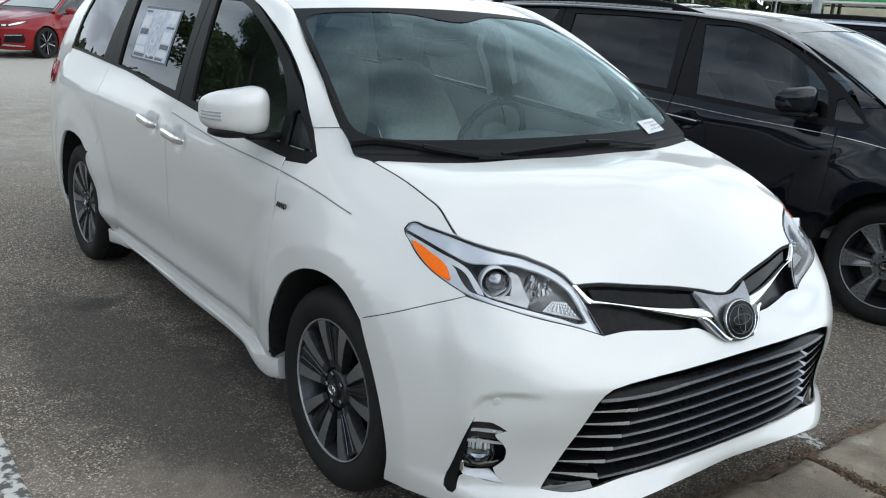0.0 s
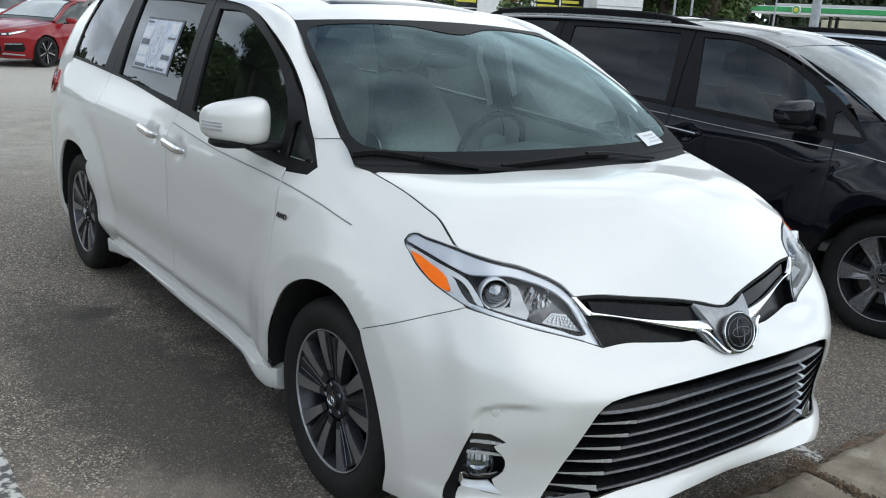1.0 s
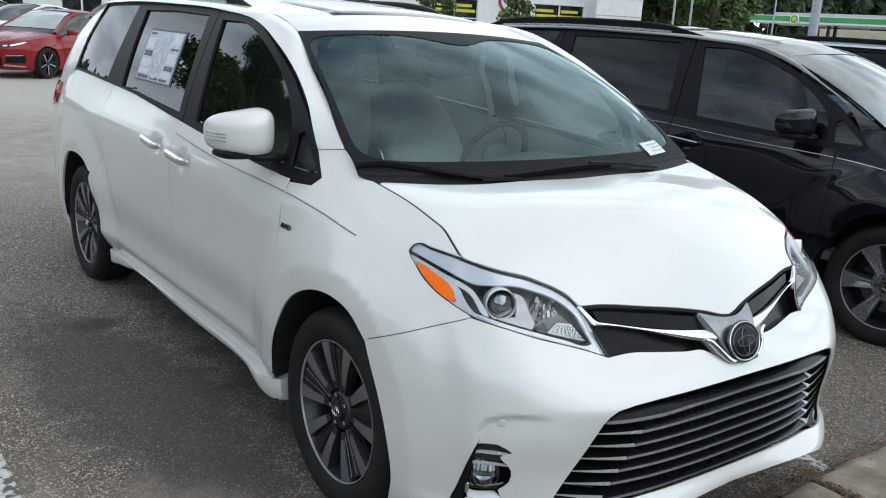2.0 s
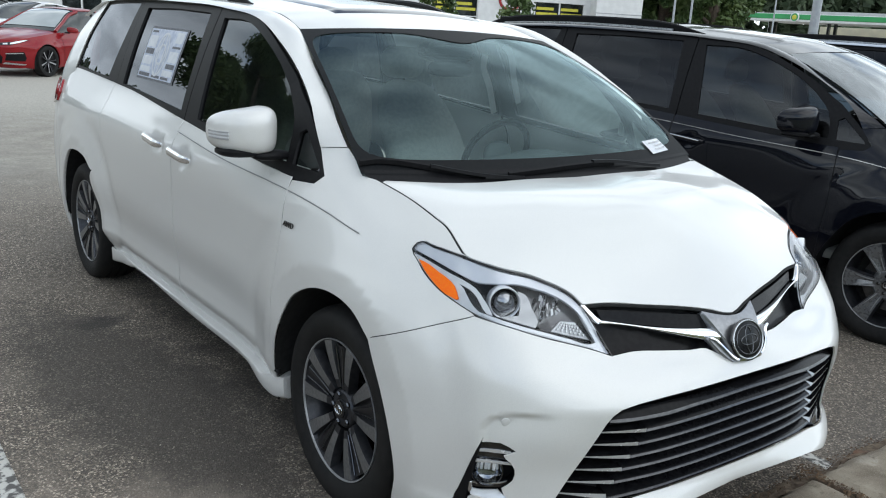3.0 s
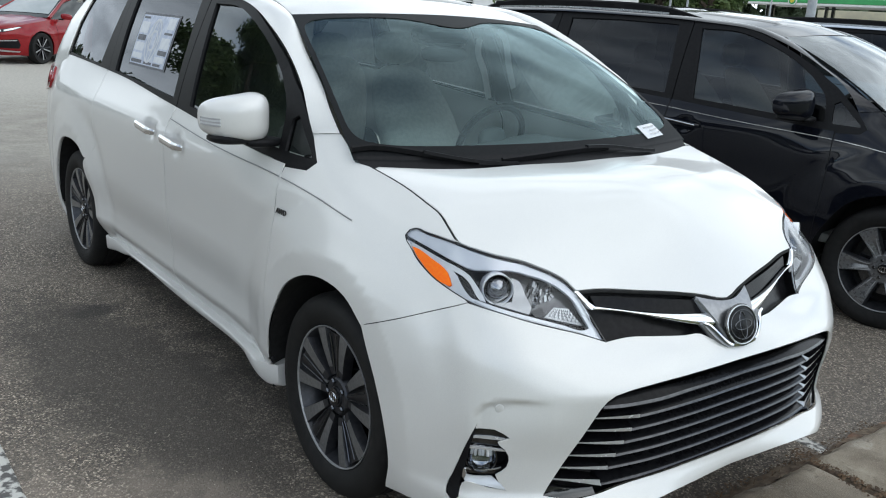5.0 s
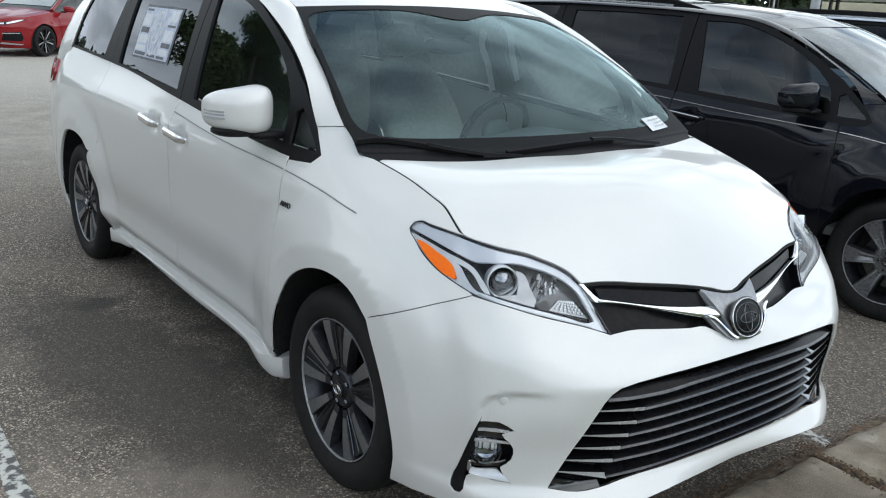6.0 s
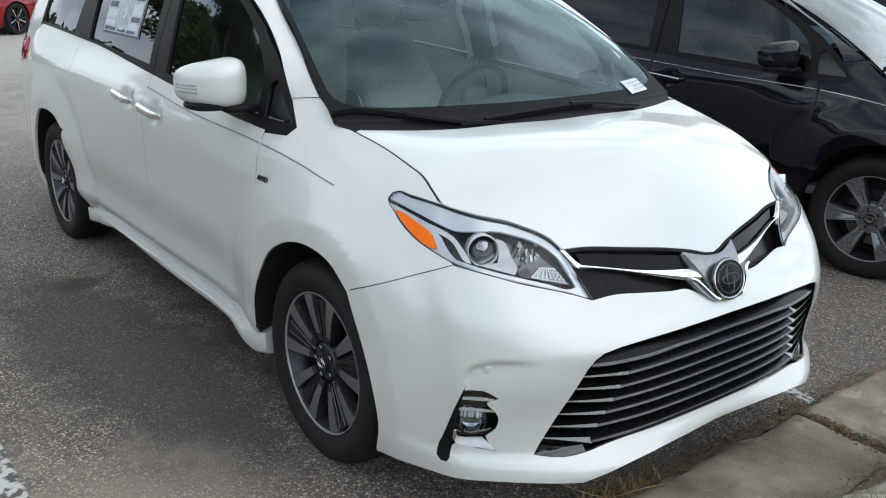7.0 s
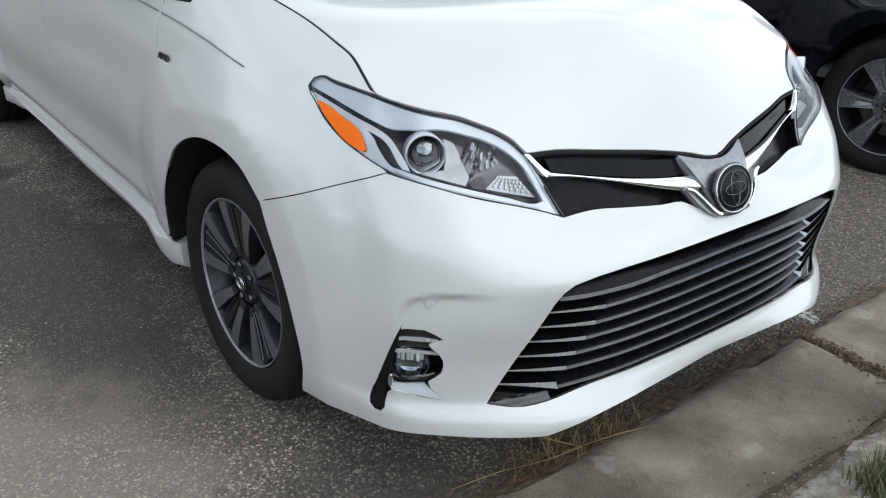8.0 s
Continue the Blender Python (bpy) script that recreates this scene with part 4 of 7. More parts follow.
    FW = smooth_line([(-1.31, 1.158), (-1.345, 1.38), (-1.386, 1.586)], .05) + smooth_line([(-1.386, 1.586), (-1.13, 1.578), (-.90, 1.51), (-.73, 1.432), (-.62, 1.36)], .05)[1:] + smooth_line([(-.62, 1.36), (-.505, 1.24), (-.475, 1.108)], .05)[1:]
    SW = [(-2.394, 1.215), (-2.405, 1.42), (-2.41, 1.606), (-2.0, 1.612), (-1.554, 1.603), (-1.525, 1.38), (-1.514, 1.17)]
    QW = smooth_line([(-3.39, 1.24), (-3.33, 1.42), (-3.16, 1.615)], .06) + [(-2.9, 1.63), (-2.556, 1.632), (-2.6, 1.45), (-2.666, 1.228)]
    TW = [(-.435, 1.105), (-.45, 1.215), (-.42, 1.232), (-.285, 1.115), (-.28, 1.1)]
    outer = smooth_line([(-.243, 1.092), (-.325, 1.19), (-.395, 1.252), (-.45, 1.30), (-.525, 1.345), (-.6, 1.397), (-.69, 1.447), (-.84, 1.518), (-1.0, 1.58), (-1.103, 1.604), (-1.448, 1.627)], .05)
    FRAME_F = [(-1.448, belt(-1.448) - .012)] + [(y, belt(y) - .012) for y in np.arange(-1.4, -.45, .1)] + [(-.40, 1.046), (-.275, 1.058)] + outer
    FRAME_S = [(-1.456, belt(-1.456) - .012), (-1.456, 1.627), (-2.0, 1.643), (-2.50, 1.645), (-2.5, belt(-2.5) - .012)] + [(y, belt(y) - .012) for y in np.arange(-2.4, -1.5, .1)]
    FRAME_Q = [(-2.508, belt(-2.5) - .012), (-2.508, 1.645), (-2.9, 1.64), (-3.18, 1.626), (-3.36, 1.42), (-3.43, 1.23)] + [(y, belt(y) - .012) for y in np.arange(-3.35, -2.55, .1)]
    frames = two("window_frame", once("ff", lambda: panel(FRAME_F, glass_at(-.006), .05, [FW, TW], rim=.02)), PLASTIC, front_doors, "black window frame")
    two("window", once("fw", lambda: panel(FW, glass_at(.006), .06, rim=0)), DOORGLASS, front_doors)
    two("corner_window", once("tw", lambda: panel(TW, glass_at(.006), .06, rim=0)), TINTED, front_doors)
    two("window_frame", once("fs", lambda: panel(FRAME_S, glass_at(-.006), .05, [SW], rim=.02)), PLASTIC, slide_doors, "black window frame")
    swin = two("window", once("sw", lambda: panel(SW, glass_at(.006), .06, rim=0)), TINTED, slide_doors)
    two("quarter_window_frame", once("fq", lambda: panel(FRAME_Q, glass_at(-.004), .05, [QW], rim=.02)), PLASTIC)
    two("quarter_window", once("qw", lambda: panel(QW, glass_at(-.001), .06, rim=0)), TINTED)
    # thin bright line along the doors
    def make_line(y0, y1):
        zz = spline([(-.05, .96), (.367, 1.018), (.704, 1.04), (1.0, 1.056), (1.533, 1.092), (2.4, 1.136), (3.4, 1.165)])
        ys = np.linspace(y0, y1, 50)
        q = np.array([skin_deep(-.003)(np.array(sy(y)), np.array(float(zz(-y)))) for y in ys])
        return swept(q, [(-.0012, -.002), (-.0012, .002), (.0012, .002), (.0012, -.002)])
    LINE = WHEELGREY if kind == "ten" else CHROME
    two("trim_line", once("l1", lambda: make_line(.045, -.39)), LINE)
    two("trim_line", once("l2", lambda: make_line(-.405, -1.45)), LINE, front_doors)
    if kind != "ten":
        two("trim_line", once("l3", lambda: make_line(-1.465, -2.55)), LINE, slide_doors)
    # handles
    def make_handle(s0, s1, z0, z1):
        t = np.linspace(0, 1, 20)
        a, b = skin_deep(-.008)(np.array(s0), np.array(z0)), skin_deep(-.008)(np.array(s1), np.array(z1))
        q = a + (b - a) * t[:, None] + np.array([1, 0, 0]) * (.020 * np.clip(np.sin(t * np.pi) * 1.6, 0, 1) ** .8)[:, None]
        return swept(q, [(-.009, -.015), (-.012, -.004), (-.011, .008), (-.004, .016), (.005, .015), (.011, .004), (.010, -.015)], scale=.55 + .45 * np.clip(np.sin(t * np.pi) * 2, 0, 1) ** .5)
    two("door_handle", once("h1", lambda: make_handle(3.17, 3.42, 1.012, 1.03)), CHROME if kind == "ten" else paint, slide_doors, "chrome pull handle" if kind == "ten" else "")
    two("door_handle", once("h2", lambda: make_handle(2.825, 3.085, .995, 1.012)), CHROME if kind == "ten" else paint, front_doors, "chrome pull handle" if kind == "ten" else "")
    if kind != "ten":
        for doors, ends in ((slide_doors, (3.18, 3.41, 1.016, 1.034)), (front_doors, (2.835, 3.075, .999, 1.016))):
            a, b = skin_deep(-.040)(np.array(ends[0]), np.array(ends[2])), skin_deep(-.040)(np.array(ends[1]), np.array(ends[3]))
            two("handle_trim", swept(a + (b - a) * np.linspace(0, 1, 6)[:, None], ring_profile(.0045, 6)), CHROME, doors, "thin chrome strip")
    # mirrors
    def mwarp(g):
        g = g.copy()
        g[..., 1] = np.where(g[..., 1] < 0, g[..., 1] * .35, g[..., 1])
        g[..., 2] += .02 * (g[..., 0] / .12) * -.3
        g[..., 2] *= 1 - .20 * (g[..., 0] / .12)
        g[..., 1] -= .05 * (g[..., 0] / .12) ** 2 * np.sign(g[..., 0] + .3) + .03 * g[..., 0] / .12
        return g
    def make_mirror():
        return rounded_form((.111, .090, .080), (1.030, -.556, 1.21), 3.4, 36, 24, mwarp)
    mir = two("side_mirror", once("mir", make_mirror), paint)
    if kind != "ten":
        mir[0].matrix_basis = Matrix.Translation((.045, -.035, -.006))
    if sheet:
        # the driver's mirror is folded back against the door
        piv = Vector((-.95, -.5, 0))
        mir[1].matrix_basis = Matrix.Translation(piv) @ pose(0, 0, 0, 0, 0, 62) @ Matrix.Translation(-piv)
        tagged(mir[1], "white mirror folded against the door")
    def make_base():
        return rounded_form((.075, .045, .018), (.95, -.51, 1.128), 2.6, 24, 12)
    two("mirror_foot", once("mbase", make_base), PLASTIC, mir)
    for i, sd in enumerate(sides):
        lo = rounded_form((.102, .076, .018), (1.027, -.562, 1.138), 3, 28, 10)
        part("mirror_base", lo if sd > 0 else mirrored(lo), PLASTIC, mir[i])
        for k in range(5 if kind == "ten" else 0):
            uu, e = np.linspace(.12, 1.02, 12), 2 / 3.4
            zk = .06 - .085 * k
            cw = (1 - abs(zk) ** 3.4) ** (1 / 3.4)
            q = np.stack([cw * np.cos(uu) ** e * .1125, cw * np.sin(uu) ** e * .0915, np.full(12, zk * .080)], -1)
            q = mwarp(q) + np.array([1.030, -.556, 1.21])
            bar = swept(q, [(-.003, -.0026), (-.003, .0026), (.003, .0026), (.003, -.0026)])
            part("turn_signal", bar if sd > 0 else mirrored(bar), LAMPSILVER if k % 2 else LAMPGREY, mir[i])
    # headlights
    def hl_part(pname, poly, depth, mat, parents, h=.02, rim=.008, plabel=""):
        sh = once(("hl", pname, tuple(map(tuple, np.round(poly, 3)[:6])), depth), lambda: panel(poly, skin_deep(depth), h, rim=rim))
        return two(pname, sh, mat, parents, plabel)
    housing = hl_part("headlight", HEADLIGHT, .05, LAMPDARK, None, .03, 0)
    def make_wall():
        p = inner_strip(HEADLIGHT, None, .003)
        a, b = skin_deep(.006)(p[:, 0], p[:, 1]), skin_deep(.052)(p[:, 0], p[:, 1])
        return grid_shape(np.stack([a, b]), loop_v=True)
    two("lamp_wall", once("hlwall", make_wall), LAMPSILVER, housing)
    hl_part("chrome_band", smooth_line([(1.360, 0.972), (1.348, 0.980), (1.283, 0.976), (1.178, 0.968), (1.073, 0.950), (0.952, 0.935), (0.824, 0.919), (0.727, 0.898), (0.666, 0.876), (0.633, 0.857), (0.599, 0.820), (0.576, 0.789)])
            + smooth_line([(0.612, 0.799), (0.647, 0.836), (0.694, 0.866), (0.768, 0.890), (0.846, 0.904), (0.942, 0.916), (1.015, 0.915), (1.072, 0.913), (1.124, 0.923), (1.184, 0.935), (1.259, 0.948), (1.344, 0.962)]), .007, LAMPSILVER, housing, plabel="bright silver upper band")
    hl_part("silver_curve", smooth_line([(1.337, 0.953), (1.254, 0.938), (1.180, 0.925), (1.108, 0.911), (1.064, 0.897), (1.029, 0.877), (0.991, 0.852), (0.980, 0.842)]) + smooth_line([(1.002, 0.844), (1.025, 0.857), (1.047, 0.874), (1.080, 0.892), (1.146, 0.907), (1.223, 0.923), (1.332, 0.948)]), .010, LAMPBRIGHT, housing)
    hl_part("silver_side", smooth_line([(1.327, 0.945), (1.290, 0.941), (1.212, 0.926), (1.148, 0.909), (1.110, 0.895), (1.080, 0.872), (1.041, 0.849), (1.016, 0.840)]) + smooth_line([(1.031, 0.837), (1.113, 0.851), (1.177, 0.869), (1.251, 0.902), (1.299, 0.925)]), .006, LAMPBRIGHT, housing)
    hl_part("amber_reflector", smooth_line([(1.305, 0.937), (1.281, 0.935), (1.214, 0.919), (1.162, 0.905), (1.142, 0.896), (1.109, 0.865)]) + smooth_line([(1.116, 0.861), (1.164, 0.870), (1.220, 0.891), (1.268, 0.914)]), -.001, AMBER, housing)
    hl_part("grey_blade", smooth_line([(0.912, 0.902), (0.874, 0.892), (0.840, 0.858), (0.814, 0.825), (0.821, 0.816)]) + smooth_line([(0.898, 0.831), (0.957, 0.841)]) + [(0.920, 0.844), (0.889, 0.846), (0.890, 0.869)], .016, LAMPGREY, housing)
    hl_part("upper_bowl", smooth_line([(1.030, 0.910), (0.942, 0.912), (0.871, 0.903)]) + smooth_line([(0.897, 0.871), (0.940, 0.851), (0.970, 0.842), (1.003, 0.869)]), .034, LAMPSMOKE, housing)
    hl_part("reflector_bowl", smooth_line([(0.868, 0.904), (0.807, 0.912), (0.710, 0.892), (0.650, 0.858), (0.599, 0.808), (0.566, 0.768)]) + smooth_line([(0.675, 0.787), (0.794, 0.816)]) + [(0.808, 0.821)], .036, LAMPSMOKE, housing)
    hl_part("chrome_sill", smooth_line([(1.038, 0.846), (0.967, 0.836), (0.909, 0.825), (0.808, 0.806), (0.699, 0.781), (0.606, 0.759), (0.587, 0.761)]) + smooth_line([(0.563, 0.734), (0.700, 0.766), (0.806, 0.792), (0.902, 0.810), (0.981, 0.825), (1.036, 0.835)]), .008, LAMPSILVER, housing)
    hl_part("sill_line", smooth_line([(1.017, 0.838), (0.908, 0.816), (0.807, 0.798), (0.699, 0.773), (0.602, 0.749)]) + smooth_line([(0.602, 0.746), (0.699, 0.770), (0.807, 0.795), (0.908, 0.813), (1.017, 0.835)]), .005, LAMPGREY, housing, rim=.002)
    hl_part("silver_end", smooth_line([(0.658, 0.872), (0.628, 0.851), (0.592, 0.808), (0.560, 0.757), (0.541, 0.732)]) + smooth_line([(0.569, 0.735), (0.585, 0.762), (0.615, 0.799), (0.652, 0.842), (0.673, 0.866)]), .009, LAMPSILVER, housing)
    hl_part("dark_wedge", [(0.811, 0.825), (0.770, 0.836), (0.742, 0.807), (0.675, 0.787), (0.794, 0.813)], .030, LAMPDARK, housing)
    hl_part("textured_plate", [(0.718, 0.829), (0.658, 0.821), (0.596, 0.771), (0.757, 0.807)], .026, LAMPGREY, housing)
    rng_h = random.Random(4)
    def between(corners, u, v):
        (a, b), (c, d), (e, f), (g, h) = corners
        return a * (1 - u) * (1 - v) + c * u * (1 - v) + e * u * v + g * (1 - u) * v, b * (1 - u) * (1 - v) + d * u * (1 - v) + f * u * v + h * (1 - u) * v
    for i in range(36):
        u, v = rng_h.random(), rng_h.random()
        a, b = between([(0.847, 0.899), (0.725, 0.885), (0.725, 0.848), (0.804, 0.839)], u, v)
        w, h, turn = rng_h.uniform(.003, .011), rng_h.uniform(.008, .020), .8 - 1.4 * u + rng_h.uniform(-.25, .25)
        cn, sn = math.cos(turn), math.sin(turn)
        base = .030 - .004 * rng_h.random()
        quad = [[skin_deep(base + rng_h.uniform(-.007, .007))(np.array(a + w * x * cn - h * q * sn), np.array(b + w * x * sn + h * q * cn)) for q in (-.5, .5)] for x in (-.5, .5)]
        two("reflector_facet", grid_shape(np.array(quad)), (CHROME, LAMPBRIGHT, LAMPDARK)[i % 3], housing)
    for i in range(7):
        for j in range(4):
            a, b = between([(0.715, 0.825), (0.660, 0.817), (0.605, 0.775), (0.747, 0.809)], (i + .3) / 7, (j + .3) / 4)
            hl_part("reflector_cell", [(a, b), (a - .004, b + .003), (a - .008, b + .001), (a - .004, b - .004)], .021, LAMPBRIGHT, housing, rim=.004)
    c = skin_deep(.022)(np.array(0.953), np.array(0.879))
    aim = np.array([.45, .85, .12])
    turn = Matrix.Translation(c) @ Vector(aim).to_track_quat("X", "Z").to_matrix().to_4x4()
    ring = lathe([(-.03, .0455), (.010, .0455), (.013, .044), (.012, .0415), (.004, .0395), (-.01, .038)], 40)
    ball = lathe([(-.014, .035), (.000, .033), (.010, .026), (.017, .014), (.019, 0)], 40)
    two("projector_ring", moved(ring, turn), LAMPSILVER, housing)
    two("projector_shroud", moved(lathe([(.004, .040), (.002, .0385), (-.010, .036), (-.014, .033)], 40), turn), GLOSSBLACK, housing)
    two("projector_lens", moved(ball, turn), FROST, housing)
    two("lens", once("hllens", lambda: panel(HEADLIGHT, skin_deep(.001), .03, rim=0)), LENS, housing)
    def make_seal():
        p = np.array(dense(HEADLIGHT, .02))
        q = skin_deep(.0005)(p[:, 0], p[:, 1])
        q = np.concatenate([q, q[:1]])
        nn = q - np.array([.3, 0, .55])
        return swept(q, ring_profile(.0018, 6), up=nn / np.linalg.norm(nn, axis=1, keepdims=True), caps=False)
    two("seal", once("seal", make_seal), GLOSSBLACK, housing)
    # upper grille
    GR = smooth_line(HOOD_NOSE[::-1]) + smooth_line([(0.639, 0.856), (0.586, 0.795), (0.531, 0.723)])[1:] + smooth_line(GRILLE_LOW)[1:]
    grille = part("grille", once("grille", lambda: panel(both(GR), skin_deep(.035), .03, rim=0)), GRILLEBLACK, van, "gloss black grille with chrome bar")
    def make_gwall():
        p = inner_strip(both(GR), None, .003)
        return grid_shape(np.stack([skin_deep(.006)(p[:, 0], p[:, 1]), skin_deep(.036)(p[:, 0], p[:, 1])]), loop_v=True)
    part("grille_wall", once("gwall", make_gwall), GRILLEBLACK, grille)
    def make_bar():
        """The bright bar from the lamp's inner edge, which widens to the badge in one clean sweep."""
        edges = []
        for line in ([(0.565, 0.815), (0.457, 0.799), (0.343, 0.785), (.234, .771), (.103, .764)], [(0.576, 0.808), (0.458, 0.795), (0.345, 0.778), (.240, .754), (.136, .733), (.070, .723)]):
            q = np.array(smooth_line(line, .02))
            p = skin_deep(-.003)(q[:, 0], q[:, 1])
            t = np.linspace(0, 1, len(p))
            edges.append(np.stack([np.polyval(np.polyfit(t, p[:, k], 3), np.linspace(0, 1, 40)) for k in range(3)], -1))
        hi, lo = edges
        out = np.array([.2, .9, .38])
        rows = [hi - out * .03, hi] + [hi * (1 - v) + lo * v + out * (.16 * np.linalg.norm(hi - lo, axis=1, keepdims=True) * h) for v, h in ((.12, .5), (.35, .9), (.65, 1), (.9, .5))] + [lo, lo - out * .03]
        return grid_shape(np.array(rows).transpose(1, 0, 2))
    two("chrome_bar", once("cbar", make_bar), CHROME, [grille, grille])
    tip = [(0.646, 0.858), (0.630, 0.857), (0.607, 0.841), (0.583, 0.825), (0.561, 0.814), (0.575, 0.806), (0.593, 0.817), (0.619, 0.837)]
    two("chrome_tip", once("ctip", lambda: panel(tip, skin_deep(-.003), .012, rim=.02)), CHROME, [grille, grille])
    plate_up = smooth_line([(0.565, 0.846), (0.437, 0.832), (0.318, 0.822), (.205, .812), (.118, .804)], .02) + smooth_line([(.094, .768), (.220, .775), (0.329, 0.789), (0.443, 0.802), (0.543, 0.815)], .02)
    two("upper_panel", once("cplate", lambda: panel(plate_up, skin_deep(.014), .02, rim=.015)), GRILLEBLACK, [grille, grille])
    for sz, d in ((.812, .033),):
        ln = np.array([skin_deep(d)(np.array(s), np.array(sz + .01 * (s - .1))) for s in np.linspace(.15, .5, 30)])
        two("grille_rib", swept(ln, [(-.004, -.0025), (-.004, .0025), (.004, .0025), (.004, -.0025)]), PLASTIC, [grille, grille])
    def shield(extra):
        """The badge carrier, which swells forwards between hood and bumper."""
        def at(a, b):
            a, b = np.asarray(a, float), np.asarray(b, float)
            d = extra + .020 * np.clip(1 - ((b - .728) / .085) ** 2, 0, 1)
            p = skin_deep(.0)(a, b)
            return p + (skin_deep(-1.0)(a, b) - p) * d[..., None]
        return at
    vee = smooth_line([(0, .789), (.036, .790), (.072, .797), (.128, .812)], .015) + smooth_line([(.128, .812), (.114, .783), (.104, .760), (.086, .730), (.074, .705), (.062, .680), (.056, .676)], .015)[1:] + smooth_line([(.056, .676), (.03, .674), (0, .673)], .015)[1:]
    part("emblem_surround", once("vee", lambda: panel(both(vee), shield(-.002), .016, rim=.03)), GUNMETAL, grille, "satin gunmetal surround")
    lip = [(.150, .737), (.132, .735), (.118, .722), (.090, .694), (.066, .676), (.058, .668), (.068, .667), (.096, .680), (.122, .700)]
    two("chrome_lip", once("glip", lambda: panel(lip, shield(-.004), .012, rim=.02)), GUNMETAL, [grille, grille])
    for line in ([(.147, .736), (.129, .730), (.116, .717), (.090, .690), (.062, .672), (.045, .668)],):
        q = np.array(smooth_line(line, .012))
        two("chrome_edge", once("gedge", lambda: swept(shield(.001)(q[:, 0], q[:, 1]), [(-.0028, -.003), (-.003, .003), (.0028, .003), (.003, -.003)], up=(0, .8, .5))), CHROME, [grille, grille])
    chev = smooth_line([(.056, .670), (.03, .668), (0, .667)], .012)
    q = np.array([shield(.002)(np.array(a), np.array(b)) for a, b in both(chev)[::-1]])
    part("chrome_edge", swept(q, [(-.004, -.005), (-.005, .005), (.004, .005), (.005, -.005)]), CHROME, grille)
    em = new("emblem")
    em.parent = grille
    base = np.array([0, .874, .729])
    tilt = Matrix.Translation(base) @ pose(0, 0, 0, 70, 0, 180)
    def oval(rx, ry, r, mat, pname, flat=False, z=0):
        a = np.linspace(0, 2 * np.pi, 49)
        if flat:
            rr = np.linspace(1, 0, 8)
            g = np.array([[(rx * k * math.cos(b), ry * k * math.sin(b), z + .006 * (1 - k * k)) for b in a[:-1]] for k in rr])
            sh = grid_shape(g, loop_v=True)
        else:
            sh = swept(np.array([(rx * math.cos(b), ry * math.sin(b), z) for b in a]), ring_profile(r, 8), up=(0, 0, 1), caps=False)
        part(pname, moved(sh, tilt), mat, em)
    oval(.076, .062, .0042, GLOSSBLACK, "badge_rim", z=-.003)
    oval(.073, .059, .0024, SATIN, "badge_ring", z=.0015)
    oval(.0735, .0595, 0, GRILLEBLACK, "badge_face", True, .0)
    oval(.058, .045, .0016, DARKCHROME, "oval", z=.0025)
    oval(.016, .041, .0017, DARKCHROME, "oval", z=.0048)
    oval(.040, .015, .0017, DARKCHROME, "oval", z=.0052)
    # lower grille
    LG = both(LOWER_GRILLE)
    lower = part("lower_grille", once("lg", lambda: panel(LG, skin_deep(.075), .04, rim=0)), LINER, van, "dark lower grille with horizontal slats")
    def make_lwall():
        p = inner_strip(LG, None, .004)
        return grid_shape(np.stack([skin_deep(.006)(p[:, 0], p[:, 1]), skin_deep(.078)(p[:, 0], p[:, 1])]), loop_v=True)
    part("grille_wall", once("lwall", make_lwall), GLOSSBLACK, lower)
    slat_ends = [(.537, .610, .522, .440), (.500, .636, .481, .459), (.460, .657, .441, .480), (.419, .675, .402, .502), (.381, .695, .363, .524), (.345, .711, .323, .547)]
    for k, (zo, se, zb, bend) in enumerate(slat_ends):
        def make_slat(zo=zo, se=se, zb=zb, bend=bend):
            s = np.r_[np.linspace(-se, -bend, 10), np.linspace(-bend + .005, bend - .005, 70), np.linspace(bend, se, 10)]
            rows = []
            for a in s:
                t = np.clip((abs(a) - bend) / (se - bend), 0, 1)
                A = np.array(a)
                if abs(a) >= bend:
                    # a flat bright blade that tapers to the opening's edge
                    z, face, deep = zb + (zo - zb) * t, .0060 * (1 - .72 * t) + .0008, .010 + .002 * t
                    row = [(deep + .055, face), (deep, face), (deep, face * .4), (deep + .001, -face * .3), (deep + .002, -face), (deep + .06, -face)]
                else:
                    # a ledge that falls forwards to a crisp lower edge, dark underneath
                    z, deep = zb + .005 * (1 - (a / bend) ** 2), .012
                    row = [(deep + .062, .0150), (deep + .030, .0075), (deep + .0048, -.0016), (deep, -.0066), (deep + .003, -.0090), (deep + .06, -.0075)]
                rows.append([skin_deep(d)(A, np.array(z + dz)) for d, dz in row])
            v, f, _ = grid_shape(np.array(rows))
            # recess shadow and lit edge are put into black and metal faces
            idx = [(1 if abs(s[i // 5] + s[min(i // 5 + 1, len(s) - 1)]) / 2 >= bend - .003 else 0) if i % 5 in ((1, 2, 3) if abs(s[i // 5]) >= bend else (2, 3)) else 2 for i in range(len(f))]
            return v, f, idx
        v, f, idx = once(("slat", k), make_slat)
        ob = part("slat", (v, f, None), [SLATE, BLADE, GRILLEBLACK], lower)
        ob.data.polygons.foreach_set("material_index", idx)
        ob.data.set_sharp_from_angle(angle=radians(48))
